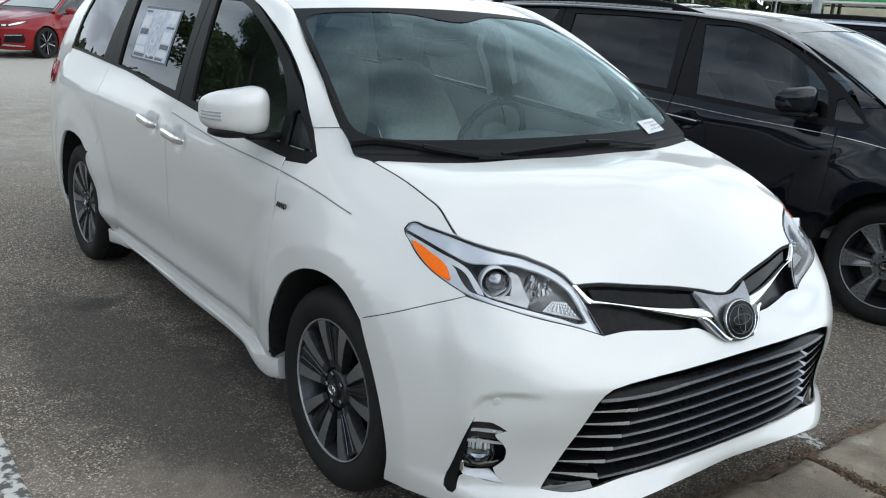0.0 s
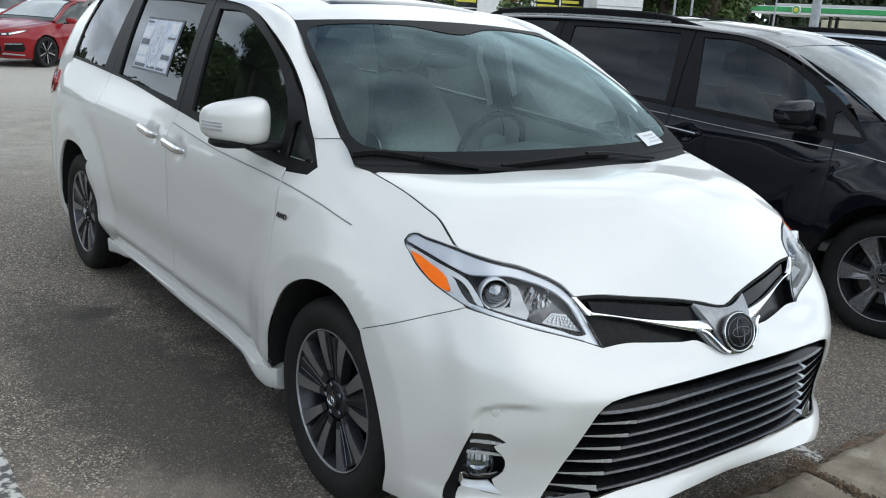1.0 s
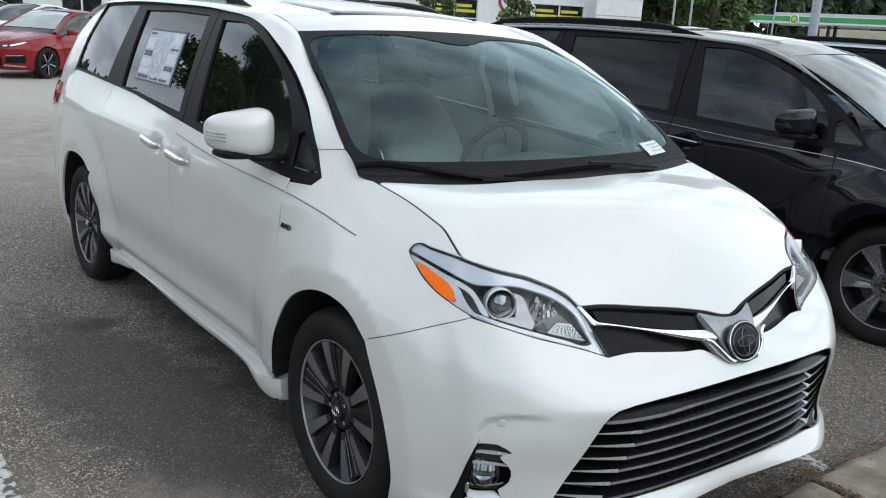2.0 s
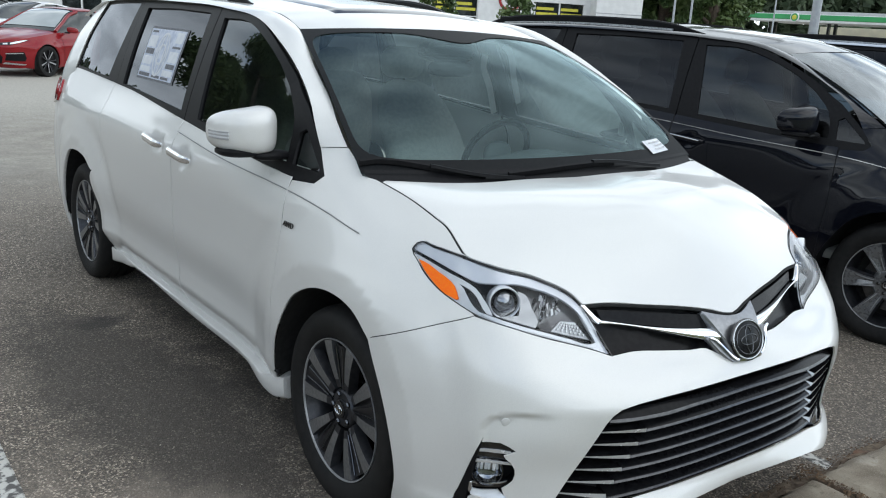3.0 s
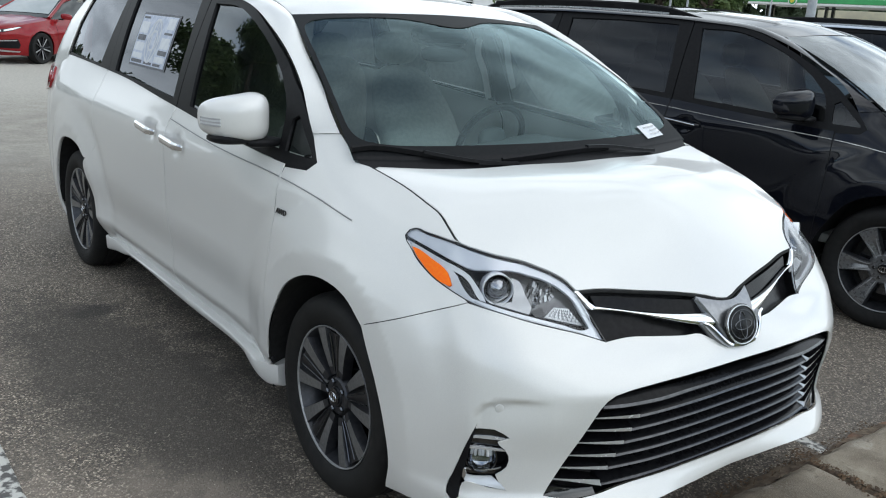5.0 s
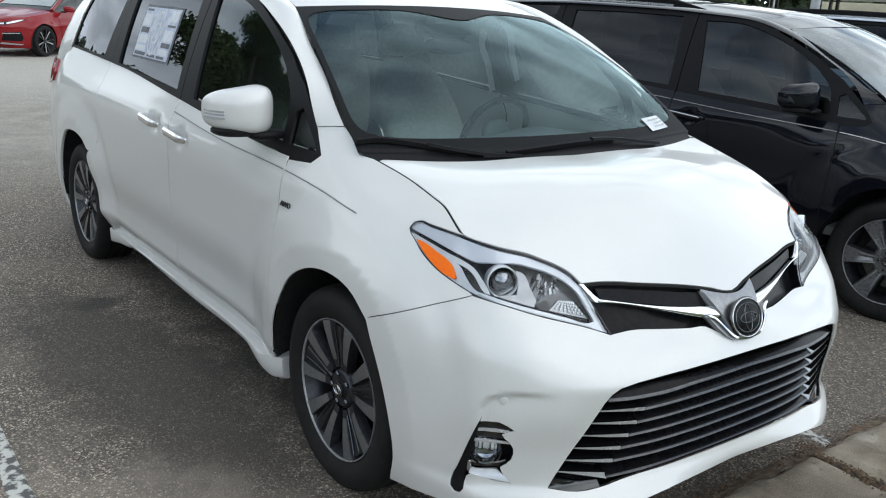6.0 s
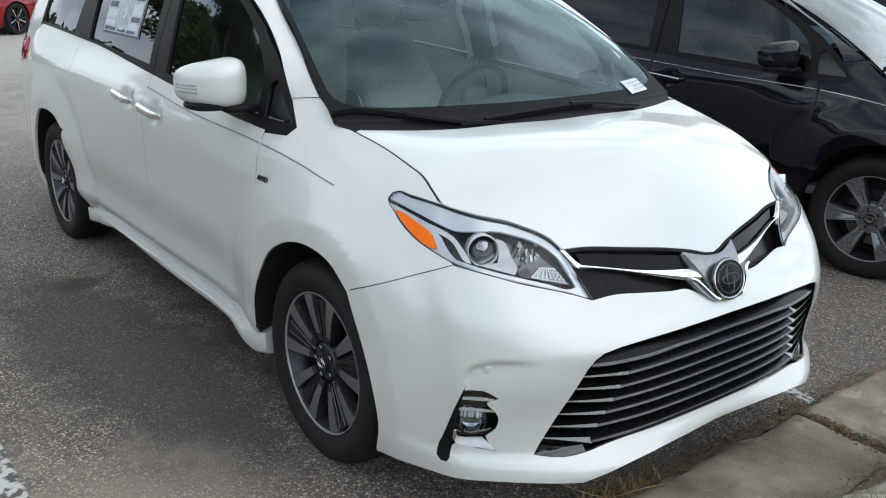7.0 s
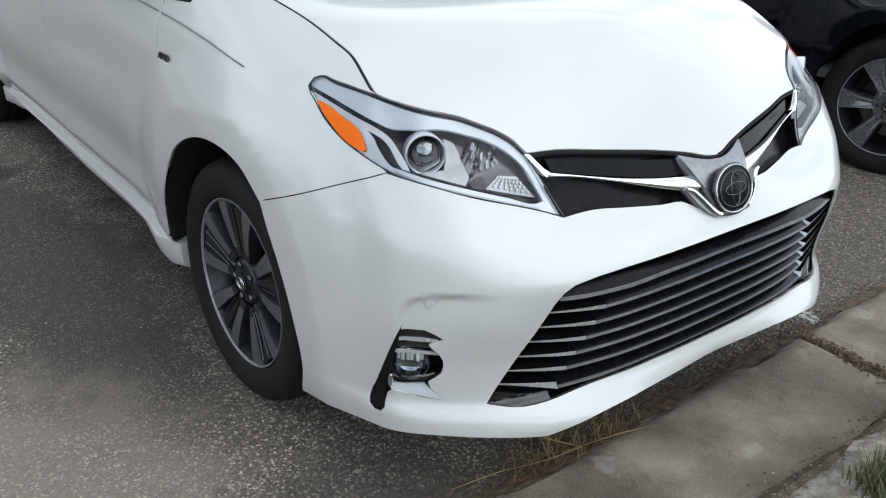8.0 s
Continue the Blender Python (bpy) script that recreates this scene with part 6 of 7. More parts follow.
ASPHALT = asphalt_material()
def kerb_material():
    m = material("kerb_concrete", (.33, .28, .212), .88, second=(.43, .37, .285), scale=9, detail=12, low=.38, high=.66, bump=.8, bump_scale=300, big=(.13, .10, .068), big_scale=3.2, big_low=.42, big_high=.64)
    nt = m.node_tree
    b = nt.nodes["Principled BSDF"]
    old = b.inputs["Base Color"].links[0].from_socket
    tc = nt.nodes.new("ShaderNodeTexCoord")
    for scale, lo, hi, amount, into in ((4.5, .60, .64, .65, (.47, .42, .35)), (2.6, .50, .64, .6, (.20, .172, .132)), (85, .56, .68, .38, (.11, .09, .068)), (16, .62, .72, .6, (.10, .075, .05)), (240, .52, .64, .35, (.50, .45, .38))):
        ns = nt.nodes.new("ShaderNodeTexNoise")
        ns.inputs["Scale"].default_value, ns.inputs["Detail"].default_value, ns.inputs["Roughness"].default_value = scale, 6, .6
        nt.links.new(tc.outputs["Object"], ns.inputs["Vector"])
        mr = nt.nodes.new("ShaderNodeMapRange")
        mr.inputs["From Min"].default_value, mr.inputs["From Max"].default_value, mr.inputs["To Max"].default_value = lo, hi, amount
        nt.links.new(ns.outputs["Fac"], mr.inputs["Value"])
        mx = nt.nodes.new("ShaderNodeMixRGB")
        nt.links.new(mr.outputs[0], mx.inputs["Fac"])
        nt.links.new(old, mx.inputs["Color1"])
        mx.inputs["Color2"].default_value = (*into, 1)
        old = mx.outputs[0]
    # damp soil stain washed over the back edge
    sp = nt.nodes.new("ShaderNodeSeparateXYZ")
    nt.links.new(tc.outputs["Object"], sp.inputs[0])
    wv = nt.nodes.new("ShaderNodeTexNoise")
    wv.inputs["Scale"].default_value, wv.inputs["Detail"].default_value = 7, 6
    nt.links.new(tc.outputs["Object"], wv.inputs["Vector"])
    ad = nt.nodes.new("ShaderNodeMath")
    ad.operation, ad.inputs[1].default_value = "MULTIPLY_ADD", .22
    nt.links.new(wv.outputs["Fac"], ad.inputs[0])
    nt.links.new(sp.outputs["Y"], ad.inputs[2])
    mr = nt.nodes.new("ShaderNodeMapRange")
    mr.inputs["From Min"].default_value, mr.inputs["From Max"].default_value, mr.inputs["To Max"].default_value = 1.18, 1.30, .75
    nt.links.new(ad.outputs[0], mr.inputs["Value"])
    mx = nt.nodes.new("ShaderNodeMixRGB")
    nt.links.new(mr.outputs[0], mx.inputs["Fac"])
    nt.links.new(old, mx.inputs["Color1"])
    mx.inputs["Color2"].default_value = (.115, .092, .066, 1)
    nt.links.new(mx.outputs[0], b.inputs["Base Color"])
    return m


CONCRETE = kerb_material()
PALECONCRETE = material("pale_concrete", (.46, .415, .345), .85, second=(.20, .168, .125), scale=22, detail=8, bump=.6, bump_scale=90, big=(.18, .16, .13), big_scale=3)
LINEPAINT = material("worn_white_paint", (.55, .54, .50), .75, second=(.10, .095, .09), scale=26, detail=9, low=.46, high=.55, bump=.4, bump_scale=140)
SOIL = material("soil", (.07, .05, .035), .95, second=(.11, .085, .055), scale=20, detail=8, bump=.6, bump_scale=60)
GRASS = material("grass", (.07, .10, .03), .8, second=(.11, .12, .05), scale=5, object_space=True, big=(.15, .12, .07), big_scale=2)
DRYGRASS = material("dry_grass", (.30, .21, .10), .8, second=(.17, .11, .05), scale=12)
LITTER = material("leaf_litter", (.14, .085, .045), .85, second=(.07, .045, .028), scale=25)


def ground():
    n = 40
    xs = np.sign(np.linspace(-1, 1, 61)) * np.abs(np.linspace(-1, 1, 61)) ** 4 * 900
    g = np.array([[(x, y, 0) for y in xs] for x in xs])
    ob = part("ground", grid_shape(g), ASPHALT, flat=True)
    tagged(ob, "worn grey asphalt of the car park with oil stains", "ground", kind="structure")


ground()
_rnd = random.Random(7)


def rough_slab(x0, x1, y0, y1, z, seed, drop=0.0, wob=.012, h=.032):
    """A cast concrete slab with broken, rounded edges."""
    nx, ny = max(4, int((x1 - x0) / h)), max(4, int((y1 - y0) / h))
    rows = []
    for i in range(nx + 1):
        row = []
        for j in range(ny + 1):
            x, y = x0 + (x1 - x0) * i / nx, y0 + (y1 - y0) * j / ny
            nz = noise.noise(Vector((x * 4 + seed, y * 4, seed))) * wob + noise.noise(Vector((x * 14, y * 14, seed))) * wob * .4
            e = min((x - x0), (x1 - x), (y - y0), (y1 - y))
            ex = noise.noise(Vector((x * 7, y * 7, seed + 5))) * .02 + noise.noise(Vector((x * 31, y * 31, seed + 8))) * .008
            zz = z + nz * .5 - .022 * max(0, 1 - e / .035) ** 2 + drop * (y - y0) / (y1 - y0)
            if j in (0, ny):
                y += ex
            if i in (0, nx):
                x += ex
            row.append((x, y, zz))
        rows.append(row)
    g = np.array(rows)
    v, f, _ = grid_shape(g)
    ring = [i * (ny + 1) for i in range(nx + 1)] + [nx * (ny + 1) + j for j in range(1, ny + 1)] + [i * (ny + 1) + ny for i in range(nx - 1, -1, -1)] + [j for j in range(ny - 1, 0, -1)]
    low = v[ring].copy()
    low[:, 2] = -.06
    k = len(v)
    v = np.concatenate([v, low])
    m = len(ring)
    f = f + [(ring[i], ring[(i + 1) % m], k + (i + 1) % m, k + i) for i in range(m)]
    return v, f, None


kerb = thing("kerb", "cracked concrete kerb slabs with dirty joints", "kerb", kind="structure")
_edges = [-14.4, -11.4, -8.4, -5.4, -2.9, -.70, 2.3, 5.3, 8.3]
for _i, (_a, _b) in enumerate(zip(_edges[:-1], _edges[1:])):
    part("slab", rough_slab(_a + .012, _b - .012, .80, 1.2, .035 if _b != -.70 else .05, _i * 3.1), CONCRETE, kerb)
    part("slab", rough_slab(_a + .02, _b - .02, 1.215, 1.40, .045, _i * 2.3 + 40, wob=.03), PALECONCRETE, kerb)

for _x0, _x1, _y0, _y1 in [(-14, 8, 1.185, 1.24)] + [(_e - .03, _e + .03, .79, 1.22) for _e in _edges[1:-1]]:
    part("joint_soil", rough_slab(_x0, _x1, _y0, _y1, .034, _x0 + 11, wob=.03), SOIL, kerb)

verge = tagged(part("verge", rough_slab(-40, 40, 1.36, 30, .03, 9, h=.5, wob=.06), GRASS), "green grass verge behind the kerb", "grass", kind="structure")


def blades(name, spots, mat, tall, wide, label, seed, lean=.5):
    """Many thin bent blades as one mesh."""
    rr = random.Random(seed)
    v, f = [], []
    for x, y, z in spots:
        a, h = rr.uniform(0, 6.283), tall * rr.uniform(.4, 1.1)
        w = wide * rr.uniform(.6, 1.2)
        dx, dy = math.cos(a), math.sin(a)
        ln = h * lean * rr.uniform(.2, 1.4)
        k = len(v)
        for t, ww in ((0, 1), (.5, .8), (1, .1)):
            cx, cy, cz = x + dx * ln * t * t, y + dy * ln * t * t, z + h * t * (1 - .35 * lean * t)
            v += [(cx - dy * w * ww, cy + dx * w * ww, cz), (cx + dy * w * ww, cy - dx * w * ww, cz)]
        f += [(k, k + 1, k + 3, k + 2), (k + 2, k + 3, k + 5, k + 4)]
    return tagged(part(name, (np.array(v), f, None), mat), label, "grass", kind="stuff")


_spots = []
for _i in range(9000):
    _y = 1.40 + abs(_rnd.gauss(0, .5))
    _spots.append((_rnd.uniform(-4.5, 3), _y, .02))
_spots += [(_rnd.gauss(-.17, .05), 1.37 + _rnd.gauss(0, .03), .03) for _ in range(500)] + [(_rnd.uniform(-1.2, .3), 1.40 + abs(_rnd.gauss(0, .03)), .03) for _ in range(700)]
blades("grass", _spots, GRASS, .10, .003, "short green grass blades along the kerb", 3)
_spots = [(_rnd.gauss(.36, .14), .77 + _rnd.gauss(0, .035), 0) for _ in range(260)]
blades("dry_weeds", _spots, DRYGRASS, .10, .0013, "dry straw tuft in the kerb joint", 5, .9)
_spots = [(_rnd.uniform(-1.0, 1.0), .775 + _rnd.gauss(0, .02), 0) for _ in range(350)] + [(_rnd.gauss(-.72, .02), _rnd.uniform(.8, 1.25), .02) for _ in range(110)]
blades("dry_weeds", _spots, LITTER, .035, .002, "brown dead weeds and litter along the kerb", 6, 1.1)


def crumbs(name, count, area, mat, size, label, seed):
    rr = random.Random(seed)
    v, f = [], []
    for _ in range(count):
        x, y, z = area(rr)
        r = size * rr.uniform(.4, 1.3)
        k = len(v)
        for q in ((1, 0, 0), (-.6, .9, .1), (-.5, -.8, .05), (0, 0, .8)):
            v.append((x + r * q[0] * rr.uniform(.6, 1.2), y + r * q[1] * rr.uniform(.6, 1.2), z + r * q[2] * .7))
        f += [(k, k + 1, k + 3), (k + 1, k + 2, k + 3), (k + 2, k, k + 3)]
    return tagged(part(name, (np.array(v), f, None), mat, flat=True), label, "debris", kind="stuff")


crumbs("grit", 1500, lambda r: (r.uniform(-1.3, 1.3), .76 + r.gauss(0, .03), .002), LITTER, .006, "brown grit and leaf crumbs along the kerb", 8)
crumbs("grit", 700, lambda r: (-.70 + r.gauss(0, .03), r.uniform(.72, 1.3), .034), LITTER, .007, "brown grit and leaf crumbs in the kerb joint", 12)
crumbs("grit", 900, lambda r: (r.uniform(-1.6, 2.0), 1.21 + r.gauss(0, .03), .036), LITTER, .006, "brown grit and leaf crumbs behind the kerb", 13)
crumbs("gravel", 1500, lambda r: (r.uniform(-1.6, 2.0), 1.30 + r.gauss(0, .06), .046), PALECONCRETE, .0045, "loose pale gravel behind the kerb", 14)
crumbs("gravel", 2200, lambda r: (r.uniform(1.0, 2.6), r.uniform(-3, 1.2), .001), PALECONCRETE, .0035, "loose pale gravel on the asphalt", 9)

DIRT = material("gutter_dirt", (.17, .13, .09), .95, second=(.09, .065, .045), scale=28, detail=8, bump=.8, bump_scale=70, big=(.20, .10, .06), big_scale=6, big_low=.55, big_high=.7)


def dirt_ridge(x0, x1, y, label, seed):
    """Washed-up dirt against the kerb: a low uneven ridge that thins out to the asphalt."""
    rows = []
    for x in np.arange(x0, x1, .012):
        w = .045 + .03 * noise.noise(Vector((x * 3, seed, 0))) + .016 * noise.noise(Vector((x * 13, seed, 4)))
        rows.append([(x, y + .02 - (w + .02) * t, .003 + .016 * (1 - t) ** 1.5 * (1 + noise.noise(Vector((x * 20, t * 4, seed)))) - .006 * (t > .99)) for t in np.linspace(0, 1, 9)])
    return tagged(part("dirt", grid_shape(np.array(rows)), DIRT), label, "dirt", kind="stuff")


dirt_ridge(-2.6, 1.1, .79, "brown dirt washed up against the kerb", 3)
_stalk = [np.array([(.72, .70, .005), (.6, .74, .03), (.47, .77, .025), (.36, .80, .04)]), np.array([(.36, .80, .04), (.43, .74, .06), (.50, .70, .10)]), np.array([(.40, .77, .02), (.28, .83, .06), (.16, .85, .05)])]
_st_v = [swept(np.array(smooth_line([tuple(q) for q in p], .02)), ring_profile(.0016, 5)) for p in _stalk]
tagged(part("dry_stalk", joined(*_st_v), DRYGRASS), "long dry grass stalks lying at the kerb", "grass", kind="stuff")


def painted_line(x0, x1, y0, y1, label):
    g = rough_slab(x0, x1, y0, y1, .004, 3, wob=.0, h=.04)
    v = g[0].copy()
    v[:, 2] = np.where(v[:, 2] < -.01, -.01, .004)
    tagged(part("parking_line", (v, g[1], None), LINEPAINT, flat=True), label, "road marking", "parking lines", "structure")


painted_line(1.79, 1.90, -4.6, .40, "worn white painted parking line on asphalt")
painted_line(-.94, -.83, .42, .79, "short worn white paint line at the kerb")
painted_line(-6.3, -6.2, -4.6, .78, "worn white painted parking line on asphalt")


# Trees -----------------------------------------------------------------------------------------
BARK = material("bark", (.10, .075, .055), .9, second=(.06, .045, .035), scale=14, bump=.6, bump_scale=30)
LEAF = material("leaves", (.045, .085, .022), .6, second=(.09, .13, .035), scale=1.2, low=.35, high=.65)
FARLEAF = material("far_leaves", (.075, .105, .055), .7, second=(.045, .07, .035), scale=.25, low=.4, high=.6)
POSTMETAL = material("galvanised_post", (.38, .40, .42), .4, .7, second=(.32, .34, .36), scale=8)
WALLWHITE = material("white_cladding", (.68, .68, .67), .6, second=(.62, .62, .61), scale=3)
WALLGREY = material("grey_cladding", (.30, .31, .33), .55, second=(.26, .27, .29), scale=3)
CREAM = material("cream_wall", (.55, .5, .36), .7, second=(.48, .44, .33), scale=1)
GREENBAND = material("green_band", (.03, .30, .09), .5, second=(.025, .25, .08), scale=.6)
YELLOW = material("yellow_poster", (.62, .56, .06), .6, second=(.5, .46, .05), scale=3)
DARKROOM = material("dark_room", (.03, .034, .036), .5, second=(.05, .055, .055), scale=2)
ROOFGREY = material("roof_metal", (.45, .46, .46), .6, second=(.4, .41, .41), scale=1)


def leaves(centres, radii, count, size, rng):
    """Small bent leaf clumps scattered through soft balls."""
    c = centres[rng.integers(0, len(centres), count)]
    r = radii[rng.integers(0, len(radii), count)]
    d = rng.normal(size=(count, 3))
    d /= np.linalg.norm(d, axis=1, keepdims=True)
    p = c + d * (r * rng.random(count) ** .45)[:, None] * np.array([1, 1, .75])
    a = rng.normal(size=(count, 3))
    a /= np.linalg.norm(a, axis=1, keepdims=True)
    b = np.cross(a, rng.normal(size=(count, 3)))
    b /= np.linalg.norm(b, axis=1, keepdims=True)
    s = (size * (.5 + rng.random(count)))[:, None]
    v = np.stack([p - a * s, p + b * s * .45, p + a * s, p - b * s * .45 + np.cross(a, b) * s * .3], 1).reshape(-1, 3)
    f = [(4 * i, 4 * i + 1, 4 * i + 2, 4 * i + 3) for i in range(count)]
    return v, f, None


def tree(x, y, height, spread, seed, label, count=7000, size=.16, trunk_share=.3):
    rng = np.random.default_rng(seed)
    t = thing("tree", label, "tree", Matrix.Translation((x, y, 0)))
    n = 12
    path = np.stack([np.cumsum(rng.normal(0, .06, n)), np.cumsum(rng.normal(0, .06, n)), np.linspace(-.1, height * .75, n)], 1)
    part("trunk", swept(path, ring_profile(height * .028, 9), up=(0, 1, 0), scale=np.linspace(1, .3, n)), BARK, t)
    cs = []
    for k in range(9):
        a, z0 = k * 2.4 + rng.random(), height * (trunk_share + .05 + .45 * rng.random())
        ln = spread * (.45 + .4 * rng.random())
        q = np.array([(ln * u * math.cos(a), ln * u * math.sin(a), z0 + ln * .7 * u - .15 * ln * u * u) for u in np.linspace(0, 1, 6)])
        part("limb", swept(q, ring_profile(height * .011, 6), scale=np.linspace(1, .25, 6)), BARK, t)
        cs += [q[-1], q[3], q[-1] + rng.normal(0, spread * .15, 3)]
    cs += [np.array([rng.normal(0, spread * .25), rng.normal(0, spread * .25), height * (.75 + .2 * rng.random())]) for _ in range(8)]
    part("crown", leaves(np.array(cs), np.array([spread * .2, spread * .32, spread * .26]), count, size, rng), LEAF, t, flat=True)
    return t


def woods(name, spots, height, count, size, label, seed):
    rng = np.random.default_rng(seed)
    cs, rs = [], []
    for x, y in spots:
        h = height * (.65 + .5 * rng.random())
        for k in range(7):
            cs.append((x + rng.normal(0, 2), y + rng.normal(0, 2), h * (.12 + .13 * k)))
    ob = part(name, leaves(np.array(cs), np.array([1.6, 2.4, 2.0]) * height / 9, count, size, rng), FARLEAF, flat=True)
    return tagged(ob, label, "trees", kind="stuff")


# Cars farther off ------------------------------------------------------------------------------
CAR_LINE, CAR_LEN = through_points([(0, .90), (.3, .885), (.52, .82), (.70, .68), (.81, .46), (.862, .15), (.885, -.3), (.89, -1.3), (.89, -2.4), (.875, -2.9), (.83, -3.3), (.7, -3.6), (.4, -3.7), (0, -3.72)])
_cs = np.linspace(0, CAR_LEN, 1500)
_cp = CAR_LINE(_cs)


def car_s(y):
    k = slice(150, 1350)
    return float(np.interp(-y, -_cp[k, 1], _cs[k]))


def sedan(label, at, paint, tall=1.43, rear=2.75, shade=False, near=False, group="cars in the rows behind"):
    """A parked compact car: nose towards +y, front axle under the origin."""
    car = thing("car", label, "car", at, group)
    k = tall / 1.43
    drop = spline([(.15, .07), (.22, .03), (.35, .008), (.5, 0), (.64, .004), (.70, .016), (.78, .035), (.88, .075), (1.0, .13), (1.2, .2)])
    shoulder = spline([(0, .70), (.35, .705), (.62, .735), (.9, .79), (car_s(0), .865), (car_s(-.5), .92), (car_s(-1.4), .95), (car_s(-2.6), .985), (car_s(-3.2), 1.0), (CAR_LEN - .5, .97), (CAR_LEN, .96)])

    def skin_c(s, z):
        s, z = np.asarray(s, float), np.asarray(z, float) / k
        xy = CAR_LINE(np.clip(s, 0, CAR_LEN))
        d = CAR_LINE(np.clip(s + .02, 0, CAR_LEN)) - CAR_LINE(np.clip(s - .02, 0, CAR_LEN))
        n = np.stack([-d[..., 1], d[..., 0]], -1)
        n /= np.linalg.norm(n, axis=-1, keepdims=True) + 1e-12
        inn = drop(z) * (1 + 2.2 * np.clip((.9 - s) / .5, 0, 1)) - .012 * np.exp(-((z - .62 - .05 * np.clip(s - 2, 0, 2) / 2) / .05) ** 2)
        for yw in (0, -2.7):
            r = np.hypot(xy[..., 1] - yw, z - .32)
            inn = inn - .022 * np.clip((.52 - r) / .12, 0, 1) * np.clip((s - .95) / .2, 0, 1)
        p = xy - n * inn[..., None]
        return np.stack([p[..., 0], p[..., 1], z * k + 0 * p[..., 0]], -1)

    def deep_c(depth):
        def at_c(s, z):
            p = skin_c(s, z)
            d = CAR_LINE(np.clip(np.asarray(s) + .02, 0, CAR_LEN)) - CAR_LINE(np.clip(np.asarray(s) - .02, 0, CAR_LEN))
            n = np.stack([-d[..., 1], d[..., 0], 0 * d[..., 0]], -1)
            return p - n / (np.linalg.norm(n, axis=-1, keepdims=True) + 1e-12) * depth
        return at_c
    top = [(s, float(shoulder(s)) * k) for s in np.linspace(0, CAR_LEN, 60)]
    low = [(CAR_LEN, .25 * k)]
    for yw in (-2.7, 0):
        a = np.linspace(-.42, math.pi + .42, 22)
        low += [(car_s(yw - .365 * math.cos(b)), .32 + .365 * math.sin(b)) for b in a]
        low += [(car_s(-2.2), .2), (car_s(-.5), .2)] if yw else [(.95, .19), (.6, .18), (0, .18)]
    poly = top + low
    mid = np.array([0, -1.4, .55])
    for sg in (1, -1):
        sh = once(("sedan_side", tall), lambda: panel(poly, skin_c, .06, rim=.03, middle=mid))
        side = part("body_side", sh if sg > 0 else mirrored(sh), paint, car)
        fl = (lambda q: q) if sg > 0 else mirrored

        def piece(pname, pts, depth, mat, plabel="", rim=.02):
            key = ("sedan", pname, tall, tuple(map(tuple, np.round(pts, 3)[:4])))
            part(pname, fl(once(key, lambda: panel([(a, b * k) for a, b in pts], deep_c(depth), .03, rim=rim, middle=mid))), mat, side, plabel)
        piece("headlight", [(.40, .655), (.60, .66), (.80, .70), (1.02, .765), (.93, .77), (.80, .745), (.60, .715), (.42, .695)], -.008, LAMPDARK)
        piece("headlight_band", [(.62, .672), (.80, .708), (.98, .762), (.90, .762), (.76, .735), (.62, .70)], -.014, LAMPBRIGHT, rim=.01)
        piece("headlight_cell", [(.48, .665), (.57, .668), (.57, .698), (.48, .69)], -.014, LAMPBRIGHT, rim=.01)
        piece("upper_grille", [(0, .645), (.38, .648), (.38, .69), (0, .69)], -.004, GLOSSBLACK)
        piece("lower_grille", [(0, .27), (.42, .27), (.46, .40), (.36, .55), (0, .57)], -.006, PLASTIC)
        piece("bumper_inlet", [(.50, .34), (.90, .33), (.93, .40), (.88, .52), (.56, .50)], -.008, PLASTIC)
        piece("inlet_blade", [(.52, .47), (.86, .485), (.86, .50), (.54, .49)], -.02, SATIN, rim=.01)
        piece("inlet_blade", [(.44, .265), (.90, .25), (.92, .27), (.50, .30)], -.02, SATIN, rim=.01)
        piece("tail_lamp", [(CAR_LEN - .75, .82), (CAR_LEN - 1.15, .86), (CAR_LEN - 1.15, .93), (CAR_LEN - .7, .92)], -.008, REDLENS)
        piece("door_gap", [(car_s(-.55), .3), (car_s(-.556), .3), (car_s(-.506), .88), (car_s(-.5), .88)], -.003, LINER, rim=0)
        piece("door_gap", [(car_s(-1.5), .3), (car_s(-1.506), .3), (car_s(-1.506), .93), (car_s(-1.5), .93)], -.003, LINER, rim=0)
        piece("door_handle", [(car_s(-1.22), .80), (car_s(-1.42), .81), (car_s(-1.42), .835), (car_s(-1.22), .825)], -.022, paint, rim=.02)
        m = rounded_form((.10, .06, .06), (.99, -.70, .985 * k), 3.2, 20, 12, lambda g: g * np.array([1, 1, 1]) - np.stack([0 * g[..., 0], .4 * g[..., 0], .12 * g[..., 0]], -1))
        mo = part("side_mirror", fl(m), paint, car)
        part("mirror_stalk", fl(block((.12, .05, .03), (.88, -.67, .925 * k), .01)), PLASTIC, mo)
        for yw in (0, -2.7):
            at_w = np.array([.905, yw, .325])
            ring = [(-.2, .2), (-.21, .31), (-.17, .325), (-.03, .325), (0, .31), (.004, .27), (-.006, .242)]
            mv = lambda sh: fl((np.asarray(sh[0]) + at_w, sh[1], None))
            w = part("wheel", mv(lathe(ring, 40)), RUBBER, car)
            part("rim", mv(lathe([(-.006, .242), (-.012, .236), (-.05, .228), (-.07, .15), (-.08, 0)], 32)), LINER, w)
            for q in range(10 if near else 5):
                an = (q // 2) * 1.2566 + (q % 2) * .42 if near else q * 1.2566
                sp = spoke(an + .2, .03, .238, .011, .017 if near else .03, -.03, -.008, .03)
                ob = part("spoke", mv(sp), [GLOSSBLACK, WHEELGREY if near and q % 2 else DARKALLOY], w)
                ob.data.polygons.foreach_set("material_index", sp[2])
